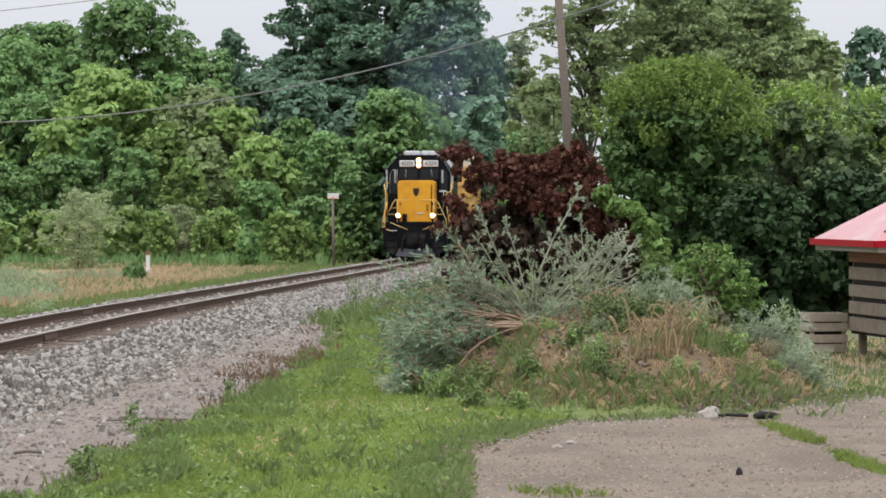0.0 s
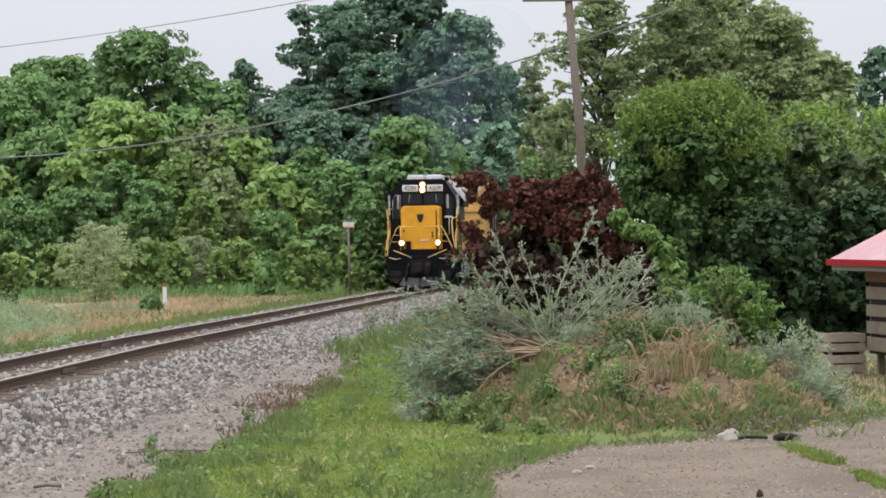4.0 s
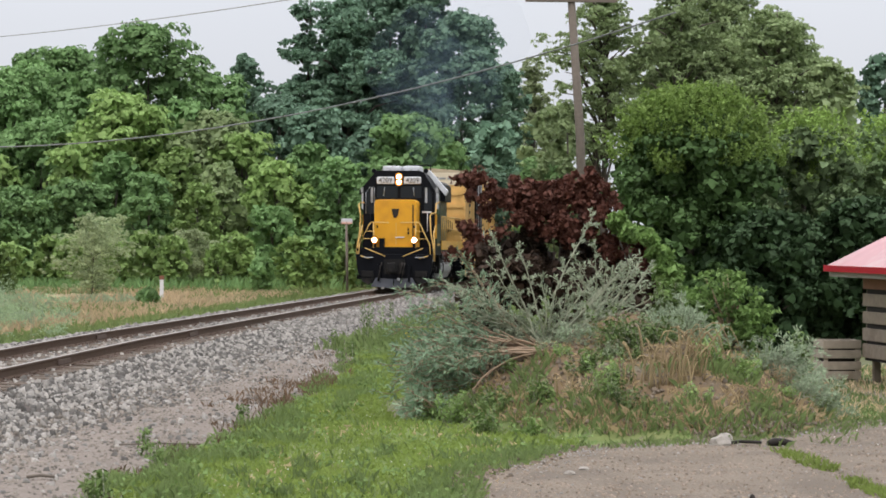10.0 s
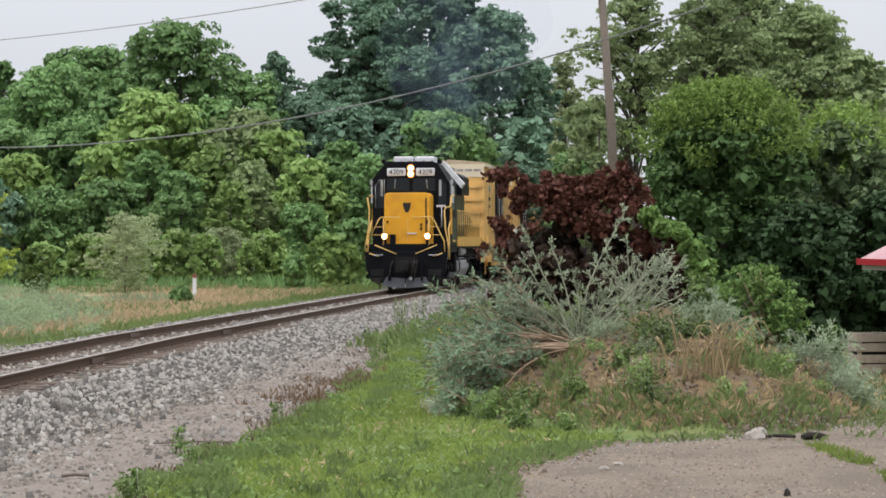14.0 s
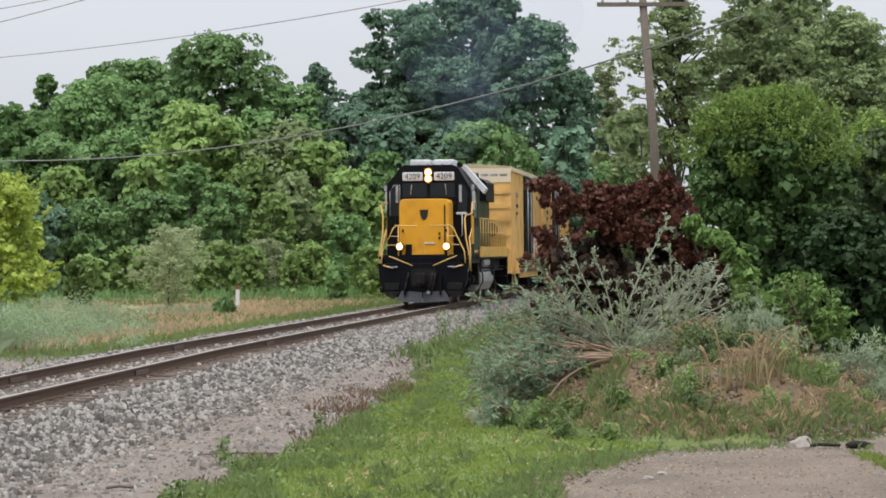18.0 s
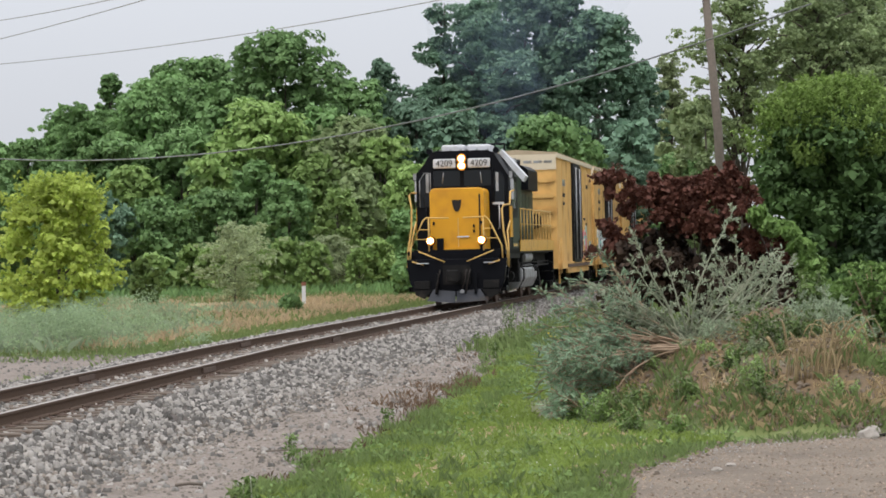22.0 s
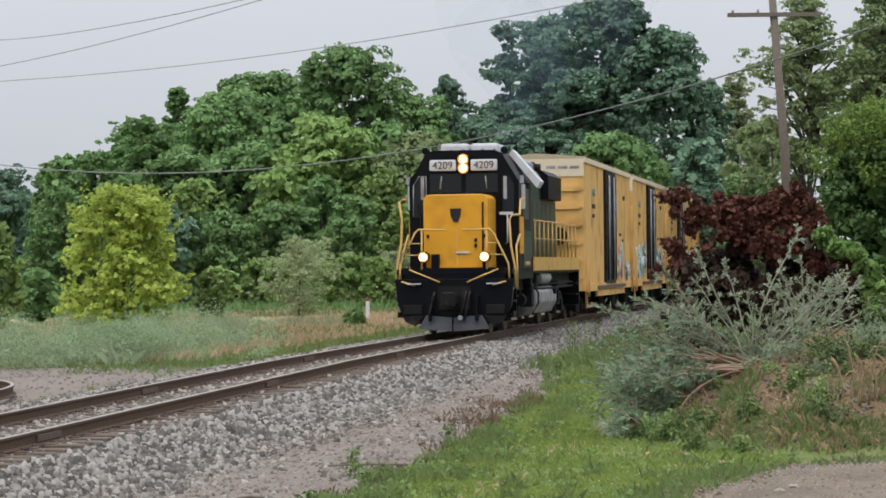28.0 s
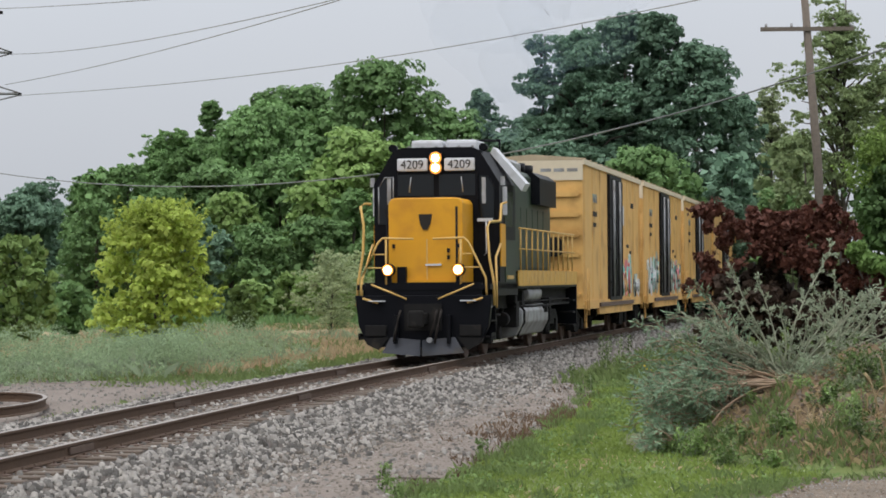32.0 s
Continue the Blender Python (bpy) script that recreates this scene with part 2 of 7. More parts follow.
M = {
    "earth": mat("earth", (0.12, 0.105, 0.07), 0.95, vary=0.3, scale=3, bump=0.6, bump_scale=12, stain=(0.09, 0.12, 0.035), stain_scale=0.35, stain_at=(0.42, 0.6)),
    "turf": mat("turf", (0.12, 0.165, 0.045), 0.95, vary=0.35, scale=2.5, bump=0.6, bump_scale=14, stain=(0.14, 0.14, 0.055), stain_scale=0.5, stain_at=(0.5, 0.7)),
    "meadow": mat("meadow", (0.34, 0.265, 0.15), 0.95, vary=0.3, scale=1.2, bump=0.5, bump_scale=10, stain=(0.12, 0.16, 0.06), stain_scale=0.18, stain_at=(0.48, 0.62)),
    "bed": mat("bed", (0.075, 0.062, 0.052), 0.95, vary=0.45, scale=18, bump=1.0, bump_scale=24, stain=(0.12, 0.1, 0.082), stain_scale=0.8, stain_at=(0.5, 0.68)),
    "apron": mat("apron", (0.19, 0.158, 0.132), 0.95, vary=0.35, scale=14, bump=0.9, bump_scale=26, stain=(0.14, 0.115, 0.095), stain_scale=1.1, stain_at=(0.48, 0.7)),
    "clod": mat("clod", (0.165, 0.13, 0.095), 0.95, vary=0.3, scale=12, island=0.7),
    "dirt": mat("dirt", (0.145, 0.1, 0.055), 0.95, vary=0.3, scale=9, bump=0.6, bump_scale=30, stain=(0.11, 0.085, 0.055), stain_scale=0.9),
    "stone": mat("stone", (0.235, 0.22, 0.197), 0.85, vary=0.3, scale=12, island=0.6),
    "stone_dark": mat("stone_dark", (0.12, 0.112, 0.1), 0.85, vary=0.35, scale=12, island=0.7),
    "stone_mixed": mat("stone_mixed", (0.18, 0.156, 0.13), 0.88, vary=0.35, scale=12, island=1.0),
    "aggregate": mat("aggregate", (0.18, 0.142, 0.108), 0.9, vary=0.3, scale=20, island=0.95),
    "asphalt": mat("asphalt", (0.172, 0.138, 0.103), 0.9, vary=0.8, scale=30, bump=1.0, bump_scale=30, stain=(0.125, 0.1, 0.075), stain_scale=1.1, stain_at=(0.4, 0.62)),
    "rail_side": mat("rail_side", (0.085, 0.051, 0.031), 0.85, 0.0, vary=0.3, scale=14, bump=0.3, stain=(0.085, 0.052, 0.034), stain_scale=3),
    "rail_head": mat("rail_head", (0.27, 0.235, 0.205), 0.5, 0.35, vary=0.15, scale=8),
    "tie": mat("tie", (0.11, 0.085, 0.065), 0.9, vary=0.35, scale=7, bump=0.7, bump_scale=25, island=0.3, stain=(0.2, 0.17, 0.14), stain_scale=2),
    "steel": mat("steel", (0.13, 0.09, 0.07), 0.75, 0.3, vary=0.3, scale=10, bump=0.2),
    "black": mat("black", (0.0045, 0.005, 0.007), 0.45, vary=0.3, scale=2, stain=(0.008, 0.008, 0.009), stain_scale=1.6, spec=0.1),
    "under": mat("under", (0.011, 0.0105, 0.01), 0.8, vary=0.4, scale=5, bump=0.3, spec=0.2, stain=(0.03, 0.025, 0.02), stain_scale=2.5),
    "plow": mat("plow", (0.06, 0.064, 0.075), 0.65, 0.2, vary=0.25, scale=4, stain=(0.06, 0.055, 0.05), stain_scale=2),
    "yellow": mat("yellow", (0.65, 0.305, 0.006), 0.5, vary=0.07, scale=3, stain=(0.54, 0.24, 0.008), stain_scale=1.5, spec=0.5),
    "sill": mat("sill", (0.6, 0.35, 0.07), 0.55, vary=0.15, scale=4, stain=(0.42, 0.24, 0.06), stain_scale=2.2),
    "tan": mat("tan", (0.58, 0.365, 0.11), 0.5, vary=0.1, scale=6),
    "green": mat("green", (0.028, 0.046, 0.028), 0.45, vary=0.3, scale=1.5, spec=0.25, stain=(0.035, 0.04, 0.026), stain_scale=1.1),
    "white": mat("white", (0.56, 0.57, 0.59), 0.5, vary=0.08, scale=5, stain=(0.42, 0.41, 0.4), stain_scale=2),
    "silver": mat("silver", (0.33, 0.335, 0.34), 0.55, 0.3, vary=0.25, scale=5, stain=(0.2, 0.19, 0.175), stain_scale=2.2, stain_at=(0.45, 0.65)),
    "glass": mat("glass", (0.006, 0.008, 0.01), 0.12, vary=0.1, spec=0.35),
    "lamp": mat("lamp", (1.0, 0.8, 0.5), 0.3, glow=14),
    # faint orange glow stands in for the halo round the lamps
    "bowl": mat("bowl", (1.0, 0.36, 0.07), 0.3, glow=0.45),
    "car": mat("car", (0.68, 0.405, 0.13), 0.6, vary=0.1, scale=1.2, bump=0.1, bump_scale=8, stain=(0.38, 0.2, 0.055), stain_scale=0.9, stain_at=(0.5, 0.75)),
    "car_roof": mat("car_roof", (0.42, 0.34, 0.23), 0.6, 0.1, vary=0.15, scale=3, stain=(0.4, 0.3, 0.2), stain_scale=1.4),
    "car_cap": mat("car_cap", (0.64, 0.55, 0.4), 0.6, vary=0.1, scale=4),
    "door": mat("door", (0.006, 0.0065, 0.009), 0.5, vary=0.3, scale=3, spec=0.25, stain=(0.018, 0.018, 0.02), stain_scale=2),
    "paint_a": mat("paint_a", (0.16, 0.42, 0.36), 0.5, vary=0.6, scale=5, stain=(0.6, 0.62, 0.6), stain_scale=3, stain_at=(0.5, 0.54)),
    "paint_b": mat("paint_b", (0.6, 0.18, 0.2), 0.5, vary=0.4, scale=5, stain=(0.62, 0.36, 0.14), stain_scale=3, stain_at=(0.52, 0.58)),
    "paint_c": mat("paint_c", (0.33, 0.36, 0.3), 0.5, vary=0.5, scale=4, stain=(0.06, 0.06, 0.07), stain_scale=4, stain_at=(0.52, 0.56)),
    "pole": mat("pole", (0.15, 0.125, 0.102), 0.9, vary=0.3, scale=9, bump=0.5, bump_scale=18),
    "wire": mat("wire", (0.32, 0.325, 0.33), 0.6),
    "cable": mat("cable", (0.2, 0.21, 0.21), 0.6),
    "bark": mat("bark", (0.1, 0.085, 0.07), 0.95, vary=0.35, scale=5, bump=0.6, bump_scale=12),
    "twig": mat("twig", (0.3, 0.215, 0.145), 0.9, vary=0.3, scale=8, island=0.3),
    "twig_grey": mat("twig_grey", (0.3, 0.315, 0.225), 0.9, vary=0.3, scale=8, island=0.3),
    "board": mat("board", (0.215, 0.172, 0.13), 0.85, vary=0.3, scale=9, bump=0.4, bump_scale=30, island=0.25, stain=(0.14, 0.1, 0.075), stain_scale=1.5),
    "board_pale": mat("board_pale", (0.3, 0.255, 0.2), 0.85, vary=0.3, scale=9, bump=0.4, bump_scale=30, island=0.25, stain=(0.2, 0.155, 0.11), stain_scale=1.5),
    "board_red": mat("board_red", (0.2, 0.09, 0.055), 0.8, vary=0.3, scale=7, bump=0.3),
    # base paled towards pink to paint the sky's sheen on the roof
    "roof_red": mat("roof_red", (0.42, 0.17, 0.17), 0.26, vary=0.15, scale=4, stain=(0.42, 0.24, 0.23), stain_scale=1.3, spec=0.7),
    "trim_red": mat("trim_red", (0.32, 0.006, 0.013), 0.55, vary=0.1, spec=0.15),
    "dark": mat("dark", (0.02, 0.016, 0.013), 0.9, vary=0.3),
    "chalk": mat("chalk", (0.28, 0.255, 0.22), 0.85, vary=0.15, scale=15, bump=0.4),
    "signal": mat("signal", (0.75, 0.42, 0.33), 0.5, vary=0.1),
    "leaf_a": leaf_mat("leaf_a", (0.175, 0.3, 0.115), 0.35, 0.3),
    "leaf_b": leaf_mat("leaf_b", (0.235, 0.35, 0.115), 0.35, 0.32),
    # aerial haze of the distant trees tinted into the green as teal
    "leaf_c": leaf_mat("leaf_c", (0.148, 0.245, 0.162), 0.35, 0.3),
    "leaf_d": leaf_mat("leaf_d", (0.24, 0.31, 0.145), 0.35, 0.35),
    "leaf_pale": leaf_mat("leaf_pale", (0.25, 0.325, 0.155), 0.3, 0.36),
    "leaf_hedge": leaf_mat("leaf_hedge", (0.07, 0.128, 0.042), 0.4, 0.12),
    # hedge green darkened: shade of the lower and inner hedge put into the colour
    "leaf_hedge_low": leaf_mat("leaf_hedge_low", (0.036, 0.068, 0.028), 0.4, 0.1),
    "leaf_hedge_light": leaf_mat("leaf_hedge_light", (0.185, 0.265, 0.125), 0.4, 0.2),
    "leaf_lime": leaf_mat("leaf_lime", (0.46, 0.57, 0.13), 0.35, 0.45),
    "leaf_light": leaf_mat("leaf_light", (0.125, 0.19, 0.06), 0.5, 0.2),
    "leaf_red": leaf_mat("leaf_red", (0.1, 0.04, 0.028), 0.5, 0.15),
    "leaf_sage": leaf_mat("leaf_sage", (0.21, 0.3, 0.19), 0.45, 0.2),
    "leaf_hedge_tip": leaf_mat("leaf_hedge_tip", (0.22, 0.33, 0.085), 0.4, 0.32),
    "leaf_mist": leaf_mat("leaf_mist", (0.28, 0.375, 0.215), 0.35, 0.35),
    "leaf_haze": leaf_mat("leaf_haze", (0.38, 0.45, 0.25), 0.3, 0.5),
    # shaded inside of the red bush, painted as darker leaves
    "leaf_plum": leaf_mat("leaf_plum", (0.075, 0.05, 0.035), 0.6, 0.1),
    "leaf_silver": leaf_mat("leaf_silver", (0.3, 0.36, 0.225), 0.4),
    "leaf_shoot": leaf_mat("leaf_shoot", (0.175, 0.285, 0.085), 0.5, 0.3),
    "leaf_ash": leaf_mat("leaf_ash", (0.33, 0.385, 0.265), 0.4, 0.2),
    "leaf_frost": leaf_mat("leaf_frost", (0.31, 0.385, 0.255), 0.45, 0.4),
    "straw_gold": leaf_mat("straw_gold", (0.39, 0.3, 0.17), 0.4, 0.2),
    "grass": leaf_mat("grass", (0.22, 0.29, 0.075)),
    "grass_tall": leaf_mat("grass_tall", (0.17, 0.23, 0.085), 0.35),
    "straw": leaf_mat("straw", (0.52, 0.4, 0.255)),
    "straw_red": leaf_mat("straw_red", (0.15, 0.1, 0.065), 0.4),
    "flower": leaf_mat("flower", (0.7, 0.7, 0.62), 0.2),
    "flower_gold": leaf_mat("flower_gold", (0.6, 0.42, 0.03), 0.2),
}

# ---- building blocks ----


def thing(name, m=None, label="", category="", group="", kind=""):
    ob = new(name)
    ob.empty_display_size = 0.2
    if m is not None:
        ob.matrix_world = m
    return tagged(ob, label, category, group, kind)


def finish(name, me, material, parent=None, label=""):
    for one in (material if isinstance(material, (list, tuple)) else [material]):
        me.materials.append(M[one])
    ob = new(name, me)
    ob.parent = parent
    if label:
        ob["label"] = label
    return ob


def part(name, bm, material, parent=None, label="", bevel=0.0, smooth=False):
    """Links a bmesh as one mesh object under a thing or a part."""
    if bevel:
        bmesh.ops.bevel(bm, geom=bm.edges[:], offset=bevel, segments=2, affect="EDGES", profile=0.6)
    bmesh.ops.recalc_face_normals(bm, faces=bm.faces[:])
    me = bpy.data.meshes.new(name)
    if smooth:
        for f in bm.faces:
            f.smooth = True
    bm.to_mesh(me)
    bm.free()
    return finish(name, me, material, parent, label)


def box(x0, x1, y0, y1, z0, z1, bm=None):
    bm = bm or bmesh.new()
    v = [bm.verts.new((x, y, z)) for z in (z0, z1) for x, y in ((x0, y0), (x1, y0), (x1, y1), (x0, y1))]
    for q in ((3, 2, 1, 0), (4, 5, 6, 7), (0, 1, 5, 4), (1, 2, 6, 5), (2, 3, 7, 6), (3, 0, 4, 7)):
        bm.faces.new([v[i] for i in q])
    return bm


def prism(outline, y0, y1, bm=None):
    """A closed outline in x, z drawn out along y."""
    bm = bm or bmesh.new()
    a = [bm.verts.new((x, y0, z)) for x, z in outline]
    b = [bm.verts.new((x, y1, z)) for x, z in outline]
    n = len(a)
    bm.faces.new(a[::-1]), bm.faces.new(b)
    for i in range(n):
        bm.faces.new((a[i], a[(i + 1) % n], b[(i + 1) % n], b[i]))
    return bm


def side_prism(outline, x0, x1, bm=None):
    """A closed outline in y, z drawn out along x."""
    bm = bm or bmesh.new()
    a = [bm.verts.new((x0, y, z)) for y, z in outline]
    b = [bm.verts.new((x1, y, z)) for y, z in outline]
    n = len(a)
    bm.faces.new(a), bm.faces.new(b[::-1])
    for i in range(n):
        bm.faces.new((b[i], b[(i + 1) % n], a[(i + 1) % n], a[i]))
    return bm


def tube(points, radius, sides=6, bm=None, ends=True):
    """A round bar along points; radius one number or one for each point."""
    bm = bm or bmesh.new()
    pts = [Vector(p) for p in points]
    rad = radius if isinstance(radius, (list, tuple)) else [radius] * len(pts)
    rings = []
    for i, p in enumerate(pts):
        d = (pts[min(i + 1, len(pts) - 1)] - pts[max(i - 1, 0)]).normalized()
        a = d.cross(Vector((0, 0, 1)) if abs(d.z) < 0.9 else Vector((1, 0, 0))).normalized()
        b = d.cross(a)
        rings.append([bm.verts.new(p + (a * math.cos(k) + b * math.sin(k)) * rad[i]) for k in (2 * math.pi * j / sides for j in range(sides))])
    for r0, r1 in zip(rings, rings[1:]):
        for j in range(sides):
            bm.faces.new((r0[j], r0[(j + 1) % sides], r1[(j + 1) % sides], r1[j])).smooth = True
    if ends:
        bm.faces.new(rings[0]), bm.faces.new(rings[-1][::-1])
    return bm


def drum(c, radius, length, axis="x", sides=20, bm=None):
    d = Vector((1, 0, 0)) if axis == "x" else Vector((0, 1, 0)) if axis == "y" else Vector((0, 0, 1))
    return tube([Vector(c) - d * length / 2, Vector(c) + d * length / 2], radius, sides, bm)


def soup(name, verts, faces, material, parent=None, label="", smooth=False):
    """A mesh from whole arrays of corners and faces of equal size."""
    me = bpy.data.meshes.new(name)
    verts, faces = np.asarray(verts, np.float32), np.asarray(faces, np.int32)
    k = faces.shape[1]
    me.vertices.add(len(verts)), me.loops.add(faces.size), me.polygons.add(len(faces))
    me.vertices.foreach_set("co", verts.ravel())
    me.loops.foreach_set("vertex_index", faces.ravel())
    me.polygons.foreach_set("loop_start", np.arange(0, faces.size, k, dtype=np.int32))
    if smooth:
        me.polygons.foreach_set("use_smooth", np.ones(len(faces), bool))
    me.update(calc_edges=True)
    return finish(name, me, material, parent, label)


def needle_arrays(rng, at, along, size, slim=0.3, stray=0.6):
    """Narrow leaves at the points whose length follows the ways given."""
    n = len(at)
    along = along + rng.normal(0, stray, (n, 3))
    along /= np.linalg.norm(along, axis=1)[:, None] + 1e-9
    side = np.cross(along, rng.normal(0, 1, (n, 3)) + np.array((0, -0.6, 0.6)))
    side /= np.linalg.norm(side, axis=1)[:, None] + 1e-9
    s = (size * rng.uniform(0.55, 1.4, n))[:, None]
    v = np.stack([at, at + along * s * 0.45 + side * s * slim * 0.5, at + along * s, at + along * s * 0.45 - side * s * slim * 0.5], 1)
    return v.reshape(-1, 3), np.arange(4 * n).reshape(n, 4)


def span(a, b, n):
    return [a + (b - a) * i / n for i in range(n + 1)]


def leaf_arrays(rng, at, out, size, slim=0.7, droop=0.22, wild=0.55):
    """Bent four-cornered leaves at the points, turned more or less along out."""
    n = len(at)
    out = out + rng.normal(0, wild, (n, 3))
    out /= np.linalg.norm(out, axis=1)[:, None] + 1e-9
    along = np.cross(out, rng.normal(0, 1, (n, 3)))
    along /= np.linalg.norm(along, axis=1)[:, None] + 1e-9
    side = np.cross(out, along)
    s = (size * rng.uniform(0.55, 1.4, n))[:, None]
    bend = out * s * droop
    v = np.stack([at - along * s * 0.5 - bend, at + side * s * slim * 0.5 + along * s * 0.06, at + along * s * 0.5 - bend, at - side * s * slim * 0.5 + along * s * 0.06], 1)
    return v.reshape(-1, 3), np.arange(4 * n).reshape(n, 4)


def crown_points(rng, puffs, density, flat=0.8):
    """Points on domed sprays that cover round puffs (x, y, z, radius), open underneath, with their outward ways."""
    at, out = [], []
    for x, y, z, r in puffs:
        n = max(14, int(density * r * r))
        m = max(3, min(11, n // 14))                              # domed sprays that make up the puff
        c = rng.normal(0, 1, (m, 3))
        c[:, 2] += 0.35
        c /= np.linalg.norm(c, axis=1)[:, None]
        hub = c * (r * rng.uniform(0.45, 0.95, m))[:, None] * np.array((1, 1, flat))
        wide = r * rng.uniform(0.26, 0.52, m)
        k = rng.integers(0, m, n)
        d = rng.normal(0, 1, (n, 3))
        d /= np.linalg.norm(d, axis=1)[:, None]
        d[:, 2] = np.where(rng.random(n) < 0.8, np.abs(d[:, 2]), d[:, 2])
        p = hub[k] + d * (wide[k] * rng.uniform(0.72, 1.1, n))[:, None] * np.array((1, 1, flat * 0.85))
        at.append(p + np.array((x, y, z)))
        out.append(d * 0.9 + c[k] * 0.35 + np.array((0, 0, 0.3)))
    return np.concatenate(at), np.concatenate(out)


def foliage(name, puffs, material, parent, seed, density, leaf, core=0.0, slim=0.7, flat=0.8, wild=0.4):
    """One mesh of leaves over the puffs; core adds large shaded leaves inside."""
    rng = np.random.default_rng(seed)
    p, o = crown_points(rng, puffs, density, flat)
    v, f = leaf_arrays(rng, p, o, leaf, slim, wild=wild)
    if core:
        q = np.array(puffs)
        n = len(q) * (22 if core > 0.25 else 70)
        k = rng.integers(0, len(q), n)
        c = q[k, :3] + rng.normal(0, 0.27, (n, 3)) * q[k, 3:4]
        v2, f2 = leaf_arrays(rng, c, rng.normal(0, 1, (n, 3)), core, 0.9)
        f = np.concatenate([f, f2 + len(v)])
        v = np.concatenate([v, v2])
    return soup(name, v, f, material, parent)


def tree(name, at, height, radius, material, seed, low=0.2, leaf=0.34, density=60, puff=0.25, count=60, gaps=0.0, label="", category="tree", group="",
         trunk=0.02, shape="round", kind="", core=None, shoots=0):
    """A tapered trunk with limbs and a crown of many leaf clumps."""
    rng = np.random.default_rng(seed)
    top = thing(name, pose(*at), label, category, group, kind)
    puffs = []
    z0 = height * low
    skew = rng.uniform(-0.12, 0.12, 2) * radius
    boughs = []
    for i in range(count if shape == "airy" else 0):
        w = (i + rng.uniform(0, 1)) / count
        a, ring = i * 2.39996 + rng.uniform(-0.4, 0.4), math.sqrt(max(0.03, 1 - abs(2 * w - 0.8) ** 2.2)) if w < 0.9 else 0.4
        reach, zs = radius * ring * rng.uniform(0.4, 1.15), z0 * 0.85 + (height - z0) * min(1.0, max(0.0, w + rng.normal(0, 0.05))) * 0.86
        lift_ = rng.uniform(0.15, 0.5) * reach
        boughs.append([(0, 0, zs - 0.12 * height * (1 - w)), (reach * 0.4 * math.cos(a), reach * 0.4 * math.sin(a), zs + lift_ * 0.5), (reach * 0.72 * math.cos(a), reach * 0.72 * math.sin(a), zs + lift_ * 0.75)])
        for q in span(0.3, 1.0, max(2, int(reach / 0.75))):
            r = radius * puff * rng.uniform(0.5, 1.25) * (1.1 - 0.3 * q)
            b = a + rng.normal(0, 0.16)
            puffs.append((reach * q * math.cos(b), reach * q * math.sin(b), min(zs + lift_ * q - 0.2 * reach * q * q + rng.normal(0, 0.4), height - r * 0.4), r))
    for i in range(0 if shape == "airy" else count):
        w = (i + rng.uniform(0, 1)) / count                       # 0 at the crown's foot, 1 at its top
        if shape == "round":
            ring = math.sqrt(max(0.0, 1 - (2 * w - 1) ** 2)) * 0.96 + 0.04
        elif shape == "wide":
            ring = 0.8 + 0.2 * math.sin(w * 3.0) if w < 0.5 else math.sqrt(max(0.02, 1 - ((w - 0.5) / 0.5) ** 2)) * 0.98
        else:
            ring = (1 - w) ** 0.7 * 0.9 + 0.1
        a, k = i * 2.39996 + rng.uniform(-0.5, 0.5), rng.uniform(0.55, 1.0) if rng.random() < 0.8 else rng.uniform(0.1, 0.5)
        r = radius * puff * rng.uniform(0.45, 1.5)
        reach = max(0.0, radius * ring - r * 0.75) * k + r * 0.1
        x, y = reach * math.cos(a) + skew[0] * w, reach * math.sin(a) + skew[1] * w
        z = z0 + (height - z0) * w
        puffs.append((x, y, min(max(z, r * 0.5), height - r * 0.8), r))
    r0 = height * trunk
    bm = tube([(0, 0, -0.3), (skew[0] * 0.2, 0, height * 0.3), (skew[0] * 0.5, skew[1] * 0.5, height * 0.6), (skew[0], skew[1], height * 0.92)],
              [r0, r0 * 0.7, r0 * 0.42, r0 * 0.1], 8)
    part("trunk", bm, "bark", top)
    if gaps:
        puffs = [p for p in puffs if rng.random() > gaps]
    for line in boughs:
        part("limb", tube(line, [r0 * 0.42, r0 * 0.26, r0 * 0.07], 5), "bark", top)
    for x, y, z, r in ([] if boughs else puffs if gaps else puffs[::4])[:16]:
        zb = min(z * 0.75, height * 0.66)
        part("limb", tube([(0, 0, zb * 0.75), (x * 0.45, y * 0.45, zb * 0.85 + z * 0.12), (x * 0.95, y * 0.95, z)],
                          [r0 * 0.4, r0 * 0.24, r0 * 0.06], 5), "bark", top)
    if shoots:
        high = [p for p in puffs if p[2] > height * 0.68]
        at, out = [], []
        for k in range(shoots):
            x, y, z, r = high[rng.integers(len(high))]
            a = rng.uniform(0, 2 * math.pi)
            b = np.array((x + r * 0.8 * math.cos(a), y + r * 0.8 * math.sin(a), z + r * 0.55))
            d = np.array((rng.normal(0, 0.25) + 0.3 * math.cos(a), rng.normal(0, 0.25) + 0.3 * math.sin(a), 1.0))
            ln = rng.uniform(0.25, 0.6)
            for q in rng.random(15):
                at.append(b + d * ln * q + rng.normal(0, 0.03, 3))
                out.append(rng.normal(0, 0.7, 3) + np.array((0, -0.2, 0.5)))
        v, f = leaf_arrays(rng, np.array(at), np.array(out), leaf * 0.85, 0.5)
        tagged(soup("shoot_growth", v, f, "leaf_lime" if material == "leaf_lime" else "leaf_hedge_tip", top, "lighter fresh shoots"), kind="stuff")
    foliage("crown", puffs, material, top, seed + 500, density, leaf, leaf * 1.6 if core is None else core, flat=0.65 if shape == "airy" else 0.8, wild=0.7 if shape == "airy" else 0.4)
    return top


